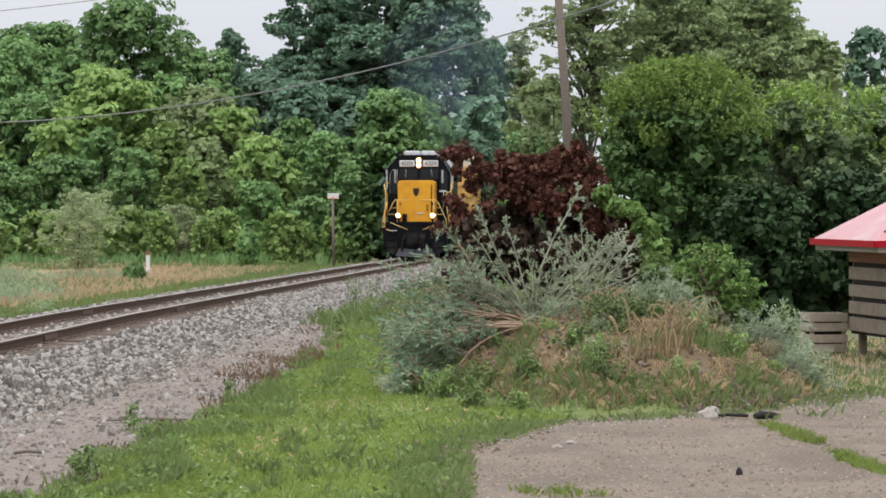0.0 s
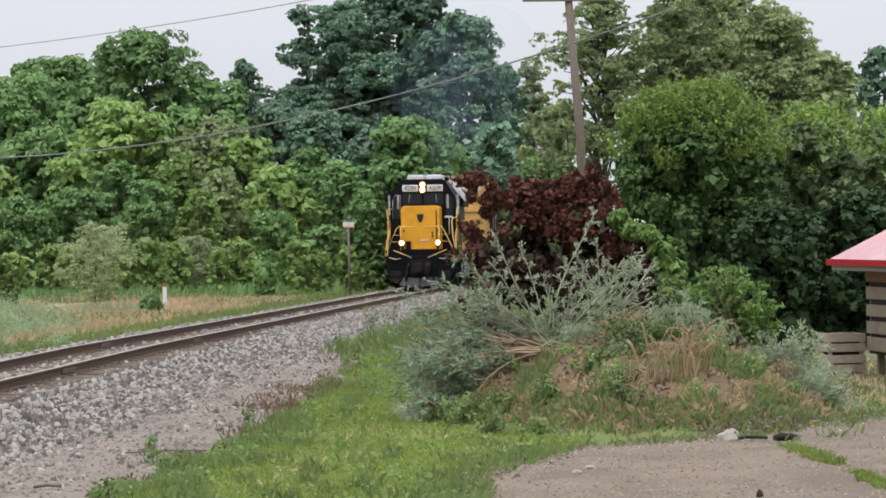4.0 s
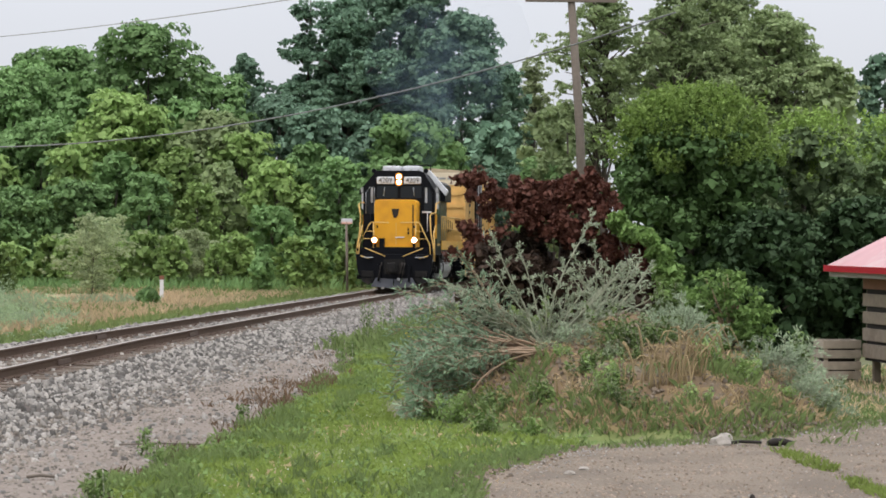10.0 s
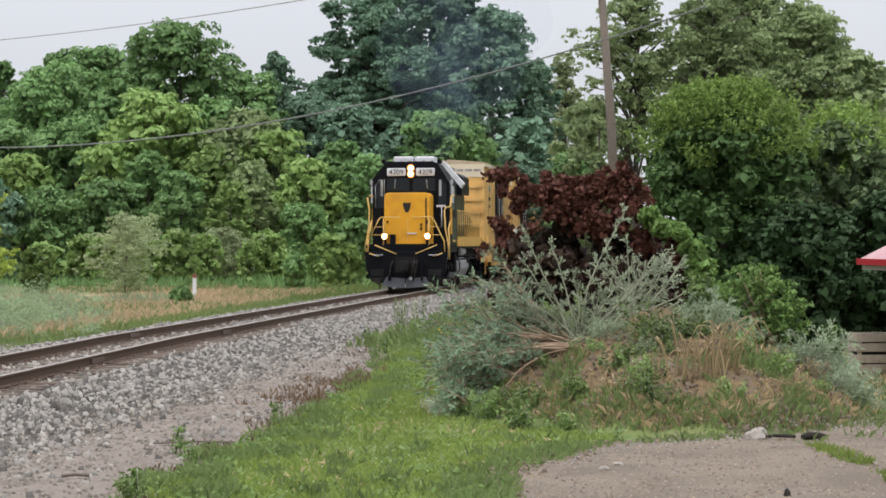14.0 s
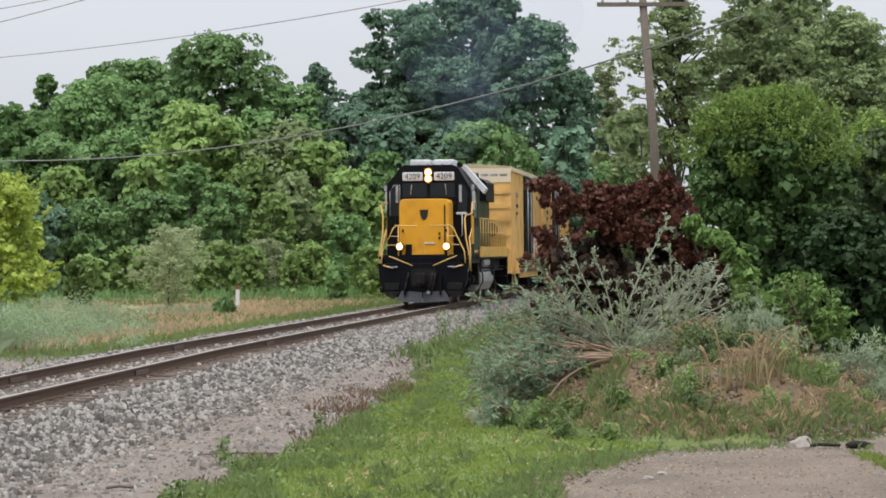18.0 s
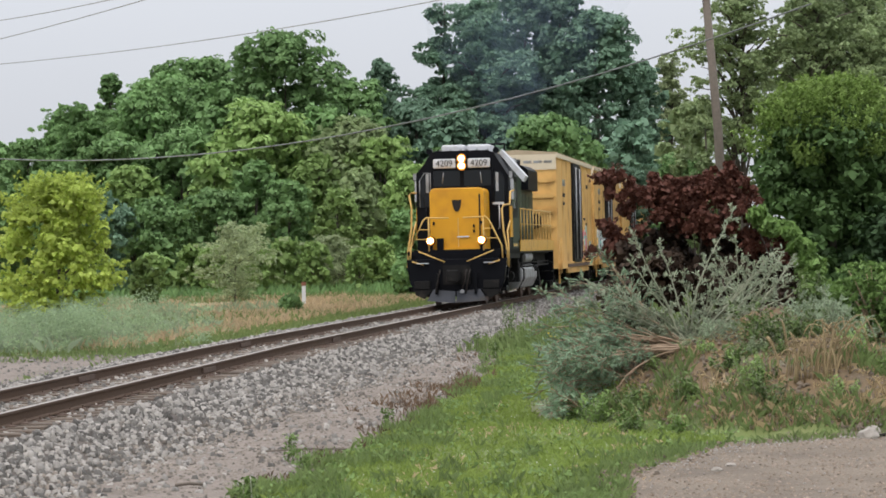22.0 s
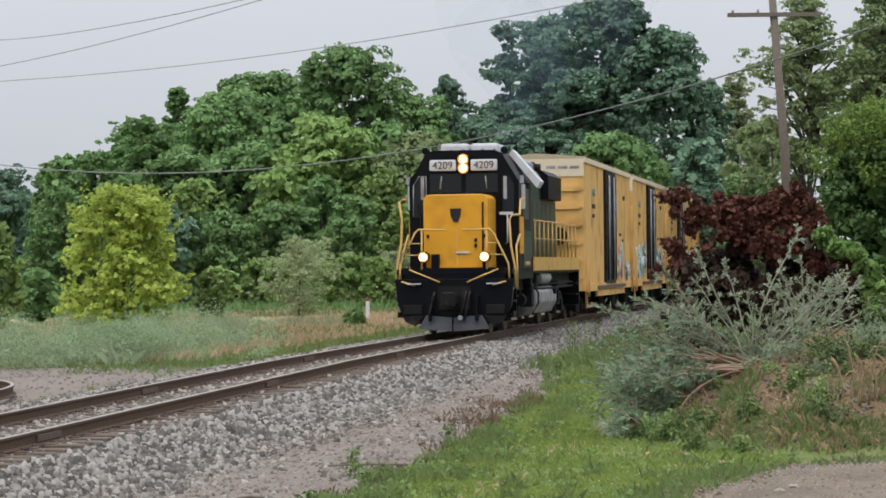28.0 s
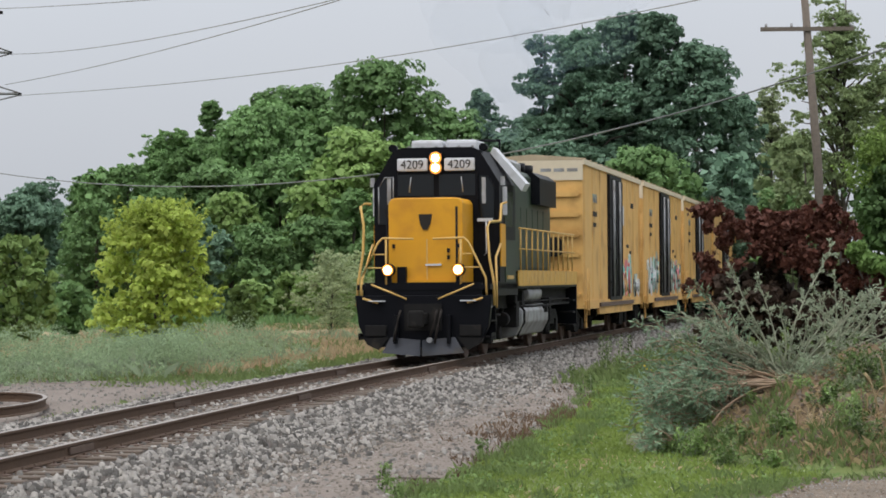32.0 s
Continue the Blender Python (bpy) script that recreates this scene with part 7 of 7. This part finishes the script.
for i, (p, n, l1, a0, a1) in enumerate((((6.1, 34.8), 10, 0.5, -30, 60), ((6.35, 34.7), 12, 0.6, -30, 60), ((6.6, 34.6), 12, 0.6, -40, 70), ((6.5, 35.4), 10, 0.7, -20, 60), ((4.85, 34.6), 8, 0.35, -60, 60),
                                        ((7.75, 34.40), 18, 0.75, -70, 80), ((8.0, 34.0), 16, 0.6, -80, 85), ((7.45, 33.8), 16, 0.6, -70, 80), ((8.25, 34.2), 12, 0.5, -80, 80), ((7.75, 33.5), 14, 0.45, -85, 85), ((3.42, 36.60), 12, 0.75, -90, 50))):
    frost_bush("silver_weed", (*p, 0), 80 + i, "feathery silver-green weed growing on the mound", fan(90 + i, n, a0, a1, l1 * 0.6, l1), "leaf_frost", "twig_grey", 0.008, 0.05, 62, 0.12, 0.2, 0.1, 0.1, deep=0.35, slim=0.28)
for i, (p, ln) in enumerate((((7.95, 34.6), 0.75), ((8.1, 34.9), 0.65), ((6.35, 35.6), 0.6))):
    fan_bush("green_weed", (*p, 0), 80 + i, "upright leafy green weed on the mound", 8, ln, 0.35, 3, 0.09, "leaf_light", "twig_grey", 0.3, 0.3, 0.008, 20, 0.6)
# leafy weeds on the slope
for i, (p, ln, n) in enumerate((((5.35, 34.3), 0.7, 9), ((5.06, 32.5), 0.6, 9), ((5.2, 32.1), 0.5, 8), ((4.9, 33.4), 0.4, 14), ((6.57, 33.6), 0.45, 12), ((4.3, 33.0), 0.35, 14), ((3.5, 32.6), 0.35, 14), ((3.2, 33.6), 0.45, 16),
                                ((3.0, 34.2), 0.4, 14), ((5.6, 33.9), 0.5, 12), ((6.9, 33.0), 0.35, 10), ((3.7, 33.4), 0.4, 14), ((6.1, 34.2), 0.45, 12), ((4.0, 32.2), 0.28, 12))):
    fan_bush("green_weed", (*p, 0), 90 + i, "leafy green weed on the slope of the mound", n, ln, 0.6, 2, 0.07, "leaf_b" if i % 3 == 1 else "leaf_light", "twig_grey", 0.3, 0.3, 0.006, 18, 0.7)
wr = random.Random(99)
for i in range(26):
    x, y = wr.uniform(3.4, 8.6), wr.uniform(31.2, 35.2)
    if mound(x, y) > 0.05:
        fan_bush("green_weed", (x, y, 0), 200 + i, "small leafy weed on the earth mound", 9, wr.uniform(0.16, 0.32), 0.85, 2, 0.05, ("leaf_light", "leaf_b", "leaf_silver", "straw")[i % 4], "twig_grey", 0.3, 0.3, 0.005, 14, 0.8)


def bent_stalks(base, seed, n, height, label):
    """Bleached broad stalks that rise, fold over and hang."""
    rg_ = random.Random(seed)
    top = wild("dry_stalks", base, label)
    for k in range(n):
        x0, y0 = rg_.uniform(-0.16, 0.16), rg_.uniform(-0.12, 0.12)
        a, h = rg_.gauss(0.3, 0.9), height * rg_.uniform(0.45, 1.1)
        w, q = h * math.sin(a) * 0.5, rg_.uniform(-0.1, 0.1)
        fold, hang = rg_.uniform(0.05, 0.22), rg_.uniform(0.1, 0.6)
        line = []
        for q_ in span(0, 1, 9):
            up = min(1.0, q_ / 0.72)
            over = max(0.0, q_ - 0.72) / 0.28
            line.append((x0 + w * up ** 1.6 + fold * over, y0 + q * up, h * (math.sin(up * 1.35) / math.sin(1.35)) - h * hang * over ** 1.7))
        part("stalk", tube(line, [0.012 - 0.0007 * k_ for k_ in range(10)], 4), "straw_gold", top)
    return top


for i, (p, n, hgt) in enumerate((((5.7, 32.5), 12, 0.75), ((5.98, 32.4), 14, 0.8), ((5.45, 32.6), 6, 0.55), ((6.25, 32.7), 10, 0.7), ((4.55, 33.0), 5, 0.35), ((6.55, 32.0), 7, 0.3))):
    bent_stalks((*p, 0), 110 + i, n, hgt, "bleached golden clump of bent dry stalks")
fan_bush("gold_flower", (3.18, 36.40, -0.50), 121, "small clump of golden yellow weed flowers", 10, 0.85, 0.5, 2, 0.05, "flower_gold", "twig_grey", 0.3, 0.3, 0.005, 10, 0.6)
# spikes at the edge of the gravel
for i, (p, hgt) in enumerate((((4.12, 60.81, -0.57), 0.95), ((3.68, 59.10, -0.56), 0.8), ((5.14, 72.19, -0.65), 0.7), ((2.91, 51.70, -0.51), 0.4), ((2.57, 49.34, -0.50), 0.35), ((3.9, 64.4, 0), 0.9), ((4.2, 66.2, 0), 0.85), ((2.74, 55.4, 0), 0.5), ((-0.67, 29.4, 0), 0.42), ((-0.55, 28.7, 0), 0.3), ((-0.95, 24.4, 0), 0.4), ((-1.04, 24.8, 0), 0.33), ((0.5, 35.0, 0), 0.3))):
    top = wild("weed_spike", p, "tall slender green weed spike beside the gravel", "weed")
    rg = np.random.default_rng(130 + i)
    part("stem", tube([(0, 0, 0), (0.01, 0, hgt * 0.5), (0.0, 0.02, hgt)], [0.012, 0.009, 0.004], 5), "twig_grey", top)
    n = 130
    w = rg.random(n)
    at = np.stack([rg.normal(0, 0.05, n), rg.normal(0, 0.05, n), w * hgt], 1)
    v, f = leaf_arrays(rg, at, np.stack([at[:, 0] * 8, at[:, 1] * 8, np.full(n, 0.6)], 1), 0.07, 0.4)
    soup("leaves", v, f, "leaf_light", top)

# ---- grass ----


def blades(name, places, height, width, material, seed, label, category="grass", lean=0.35):
    """Bent grass blades, two faces each, at the places."""
    rng = np.random.default_rng(seed)
    p = np.asarray(places, float)
    n = len(p)
    a = rng.uniform(0, 2 * math.pi, n)
    h = height * rng.uniform(0.45, 1.3, n)
    w = width * rng.uniform(0.6, 1.3, n) / 2
    sx, sy = np.cos(a) * w, np.sin(a) * w
    t = rng.normal(0, lean, (n, 2)) * h[:, None]
    z0 = np.zeros(n) - 0.02
    v = np.stack([p + np.stack([-sx, -sy, z0], 1), p + np.stack([sx, sy, z0], 1),
                  p + np.stack([t[:, 0] * 0.4 + sx * 0.8, t[:, 1] * 0.4 + sy * 0.8, h * 0.6], 1), p + np.stack([t[:, 0], t[:, 1], h * (1 - 0.25 * np.abs(t[:, 0]) / (h + 1e-6))], 1)], 1)
    ob = soup(name, v.reshape(-1, 3), np.arange(4 * n).reshape(n, 4), material)
    return tagged(ob, label, category, kind="stuff")


def scatter(n, seed, y0, y1, xs, ok, power=1.6):
    """n places on the ground between y0 and y1, thicker near the camera; xs gives the strip's sides at y."""
    rng = random.Random(seed)
    out = []
    tries = 0
    while len(out) < n and tries < n * 6:
        tries += 1
        y = y0 + (y1 - y0) * rng.random() ** power
        a, b = xs(y)
        x = rng.uniform(a, b)
        if ok(x, y, rng):
            out.append((x, y, ground_z(x, y)))
    return out


def lawn_left(y):
    return mid_x(y) + verge(y) + 0.3 * noise.noise((y * 0.55, 2, 1))


def lot_left(y):
    return 2.05 + (y - 20) * 0.105 if y < 27 else 3.0 + (y - 27) / 2.35 if y < 29.8 else 9


def lawn_ok(x, y, r):
    return mound(x, y) < 0.5 and r.random() < 0.85 + 0.6 * noise.noise((x * 0.9, y * 0.9, 5))


blades("lawn_grass", scatter(60000, 61, 20, 62, lambda y: (lawn_left(y), min(lot_left(y) + 0.1, 4.5 + (y - 30) * 0.04)), lawn_ok, 1.5), 0.085, 0.02, "grass", 62, "bright green short grass of the verge", lean=0.5)
blades("verge_grass", scatter(9000, 63, 20, 75, lambda y: (lawn_left(y) - 0.25, lawn_left(y) + 0.9), lambda x, y, r: noise.noise((x * 1.5, y * 0.8, 3)) > 0.05, 1.3), 0.15, 0.018, "grass_tall", 64, "taller ragged weeds along the gravel edge", lean=0.3)
blades("far_verge_grass", scatter(9000, 65, 55, 130, lambda y: (mid_x(y) + 3.2, mid_x(y) + 9), lambda x, y, r: True, 1.2), 0.3, 0.05, "grass_tall", 66, "rough green grass beside the line")
blades("edge_grass", scatter(5000, 67, 21, 34, lambda y: (lot_left(y) - 0.6, lot_left(y) + 0.12) if y < 29.8 else (4.2 + (y - 29.8) * 1.1, 5.2 + (y - 29.8) * 1.2), lambda x, y, r: True, 1.0), 0.13, 0.018, "grass_tall", 68, "longer grass along the broken asphalt edge")
blades("mound_grass", scatter(3600, 69, 30.3, 36, lambda y: (2.8, 9.0), lambda x, y, r: 0.01 < mound(x, y) and noise.noise((x * 1.1, y * 1.1, 9)) > 0.22 - 0.55 * smooth(0.5, 0.15, mound(x, y)), 1.0), 0.2, 0.012, "grass_tall", 70, "green weeds and grass on the mound")
blades("mound_straw", scatter(5600, 71, 30.3, 36, lambda y: (3.0, 9.0), lambda x, y, r: 0.02 < mound(x, y) and noise.noise((x * 2.6, y * 2.2, 19)) > -0.05, 1.0), 0.085, 0.006, "straw_gold", 72, "dry tan grass on the mound", lean=0.7)
blades("mound_fringe", scatter(900, 171, 30.6, 33.5, lambda y: (3.6, 8.4), lambda x, y, r: 0.03 < mound(x, y) < 0.4 and y > lot_edge(x) + 0.05 and noise.noise((x * 1.7, y * 1.3, 29)) > 0.0, 1.0), 0.17, 0.008, "straw_gold", 172, "dry tan grass fringing the foot of the mound", lean=0.4)
blades("lot_weeds", scatter(2300, 73, 21, 29.2, lambda y: (6.42, 6.68), lambda x, y, r: noise.noise((x, y * 0.7, 4)) > -0.25, 1.0) + scatter(260, 74, 22.2, 22.9, lambda y: (2.8, 3.6), lambda x, y, r: noise.noise((x * 3, y, 4)) > 0.05, 1.0), 0.12, 0.014, "grass", 75, "green weeds growing in a crack of the asphalt")
blades("lot_edge_weeds", scatter(9000, 76, 32, 48, lambda y: (6.6, 13.5), lambda x, y, r: y > lot_edge(x) + 0.1 and noise.noise((x * 1.1, y * 0.6, 14)) > -0.15, 1.0), 0.11, 0.018, "grass_tall", 77, "weeds between the asphalt and the hut")
blades("lot_edge_straw", scatter(6000, 78, 32, 48, lambda y: (6.6, 13.5), lambda x, y, r: y > lot_edge(x) + 0.05 and noise.noise((x * 1.1, y * 0.6, 24)) > -0.1, 1.0), 0.12, 0.016, "straw", 79, "dry litter of grass between the asphalt and the hut")
blades("lawn_straw", scatter(700, 161, 25, 40, lambda y: (lawn_left(y) + 0.6, min(lot_left(y) + 0.3, 4.3 + (y - 30) * 0.04)), lambda x, y, r: noise.noise((x * 0.8, y * 0.5, 35)) > 0.12, 1.0), 0.09, 0.014, "straw", 162, "dry pale blades among the lawn grass", lean=0.6)
blades("lawn_tufts", scatter(2200, 163, 20, 34, lambda y: (lawn_left(y) + 0.1, lot_left(y) + 0.05), lambda x, y, r: noise.noise((x * 2.2, y * 1.5, 45)) > 0.28, 1.2), 0.16, 0.02, "grass_tall", 164, "darker longer tufts standing in the lawn", lean=0.35)
# across the line
blades("wood_edge_weeds", scatter(6000, 181, 122, 131, lambda y: (-34, mid_x(y) - 4.5), lambda x, y, r: noise.noise((x * 0.3, y * 0.2, 21)) > -0.25, 0.7), 0.7, 0.06, "leaf_a", 182, "tall green weeds along the edge of the wood", lean=0.25)
left_of = lambda a, b: (lambda y: (mid_x(y) - b, mid_x(y) - a))
blades("trackside_grass", scatter(14000, 81, 42, 130, left_of(2.6, 6.5), lambda x, y, r: y > 54 or x > mid_x(y) - 3.4, 1.25), 0.22, 0.035, "grass_tall", 82, "green grass along the far side of the track")
blades("meadow_straw", scatter(26000, 83, 60, 128, left_of(5.0, 24), lambda x, y, r: noise.noise((x * 0.12, y * 0.07, 2)) > -0.2, 1.1), 0.34, 0.03, "straw", 84, "tall dry tawny meadow grass")
blades("meadow_green", scatter(9500, 85, 58, 130, left_of(4.5, 24), lambda x, y, r: noise.noise((x * 0.12, y * 0.07, 12)) > 0.0, 1.1), 0.34, 0.035, "grass_tall", 86, "green weeds in the meadow")
blades("sage_wisps", scatter(3000, 87, 59, 75, left_of(6.2, 12), lambda x, y, r: noise.noise((x * 0.35, y * 0.22, 7)) > -0.1, 1.0), 0.5, 0.016, "leaf_frost", 88, "soft wispy grey-green weeds in the meadow", lean=0.35)
sr = random.Random(287)
sage = 0
while sage < 92:
    y = 56 + 18 * sr.random() ** 1.5
    x = mid_x(y) - sr.uniform(3.4 + max(0.0, y - 60.0) * 0.3, 13.0)
    if noise.noise((x * 0.3, y * 0.2, 7)) < -0.25:
        continue
    sage += 1
    rg = np.random.default_rng(300 + sage)
    top = wild("sage_clump", (x, y), "soft bushy grey-green sage clump in the meadow", "shrub", "sage clumps across the track")
    h = sr.uniform(0.65, 1.2)
    foliage("foliage", cloud(rg, (0, 0, h * 0.45), (h * 1.0, h * 0.9, h * 0.45), 9, h * 0.38), "leaf_mist", top, 400 + sage, 800, 0.08, 0, 0.25, 0.9, 1.0)
    part("stem", tube([(0, 0, -0.05), (0.03, 0, h * 0.4), (0.02, 0.02, h * 0.75)], [0.012, 0.009, 0.004], 5), "twig_grey", top)
blades("sage_tufts", scatter(900, 187, 80, 112, left_of(6.0, 16), lambda x, y, r: noise.noise((x * 0.25, y * 0.12, 17)) > 0.25, 1.0), 0.5, 0.035, "leaf_silver", 188, "soft grey-green tufts in the dry meadow", lean=0.35)
blades("dock_stalks", scatter(900, 189, 37, 46, lambda y: (mid_x(y) + 4.0, mid_x(y) + 5.1), lambda x, y, r: noise.noise((x * 1.6, y * 0.9, 63)) > -0.05, 1.0), 0.17, 0.011, "straw_red", 190, "withered rust-brown dock stalks on the gravel edge", lean=0.25)
blades("dock_weeds", scatter(900, 89, 24, 60, lambda y: (lawn_left(y) - 0.7, lawn_left(y) + 0.05), lambda x, y, r: noise.noise((x * 2, y * 0.7, 33)) > 0.12, 1.1), 0.11, 0.014, "straw_red", 90, "rust-brown withered weeds on the gravel edge")
fl = scatter(260, 91, 20, 36, lambda y: (lawn_left(y) + 0.5, lot_left(y)), lambda x, y, r: mound(x, y) < 0.1, 1.3)
rg = np.random.default_rng(92)
v, f = leaf_arrays(rg, np.array(fl) + np.array((0, 0, 0.07)), np.tile((0, -0.5, 0.8), (len(fl), 1)), 0.018, 0.9)
tagged(soup("clover_flowers", v, f, "flower"), "white clover blossoms scattered in the grass", "flowers", kind="stuff")

bw = scatter(2200, 93, 21, 58, lambda y: (lawn_left(y) - 0.05, lawn_left(y) + 1.1), lambda x, y, r: noise.noise((x * 1.6, y * 0.9, 43)) > 0.0, 1.4)
bw += scatter(900, 94, 21, 34, lambda y: (lawn_left(y) + 0.8, lot_left(y)), lambda x, y, r: noise.noise((x * 1.9, y * 1.2, 53)) > 0.22 and mound(x, y) < 0.3, 1.2)
rg = np.random.default_rng(95)
bw = np.array(bw)
bw[:, 2] += rg.uniform(0.02, 0.14, len(bw))
v, f = leaf_arrays(rg, bw, np.tile((0, -0.4, 0.9), (len(bw), 1)), 0.06, 0.6)
tagged(soup("broadleaf_weeds", v, f, "leaf_light"), "low broad-leaved green weeds along the gravel", "weeds", kind="stuff")
# ---- exhaust haze over the locomotive ----
haze_m = bpy.data.materials.new("haze")
haze_m.use_nodes = True
hn, hl = haze_m.node_tree.nodes, haze_m.node_tree.links
hn.clear()
ho, hm, ht, hd = hn.new("ShaderNodeOutputMaterial"), hn.new("ShaderNodeMixShader"), hn.new("ShaderNodeBsdfTransparent"), hn.new("ShaderNodeBsdfDiffuse")
hd.inputs["Color"].default_value = (0.3, 0.42, 0.58, 1)
hm.inputs["Fac"].default_value = 0.02
hl.new(ht.outputs[0], hm.inputs[1]), hl.new(hd.outputs[0], hm.inputs[2]), hl.new(hm.outputs[0], ho.inputs["Surface"])
M["haze"] = haze_m
smoke = thing("exhaust_smoke", None, "thin blue-grey diesel exhaust drifting over the locomotive", "smoke")
for k, (x, y, z, r) in enumerate(((0.3, 10, 6.0, 0.7), (0.7, 12, 7.2, 1.1), (-0.3, 14, 8.4, 1.7), (1.4, 15, 9.2, 1.9), (-0.6, 17, 10.4, 2.2), (1.9, 18, 11.4, 2.4))):
    bm = bmesh.new()
    bmesh.ops.create_icosphere(bm, subdivisions=3, radius=r)
    for v in bm.verts:
        v.co *= 1 + 0.3 * noise.noise(v.co * (1.1 / r) + Vector((k * 3.1, 1.0, 0)))
    puff_ = part("puff", bm, "haze", smoke, smooth=True)
    puff_.location = (x, y, z)


motions()
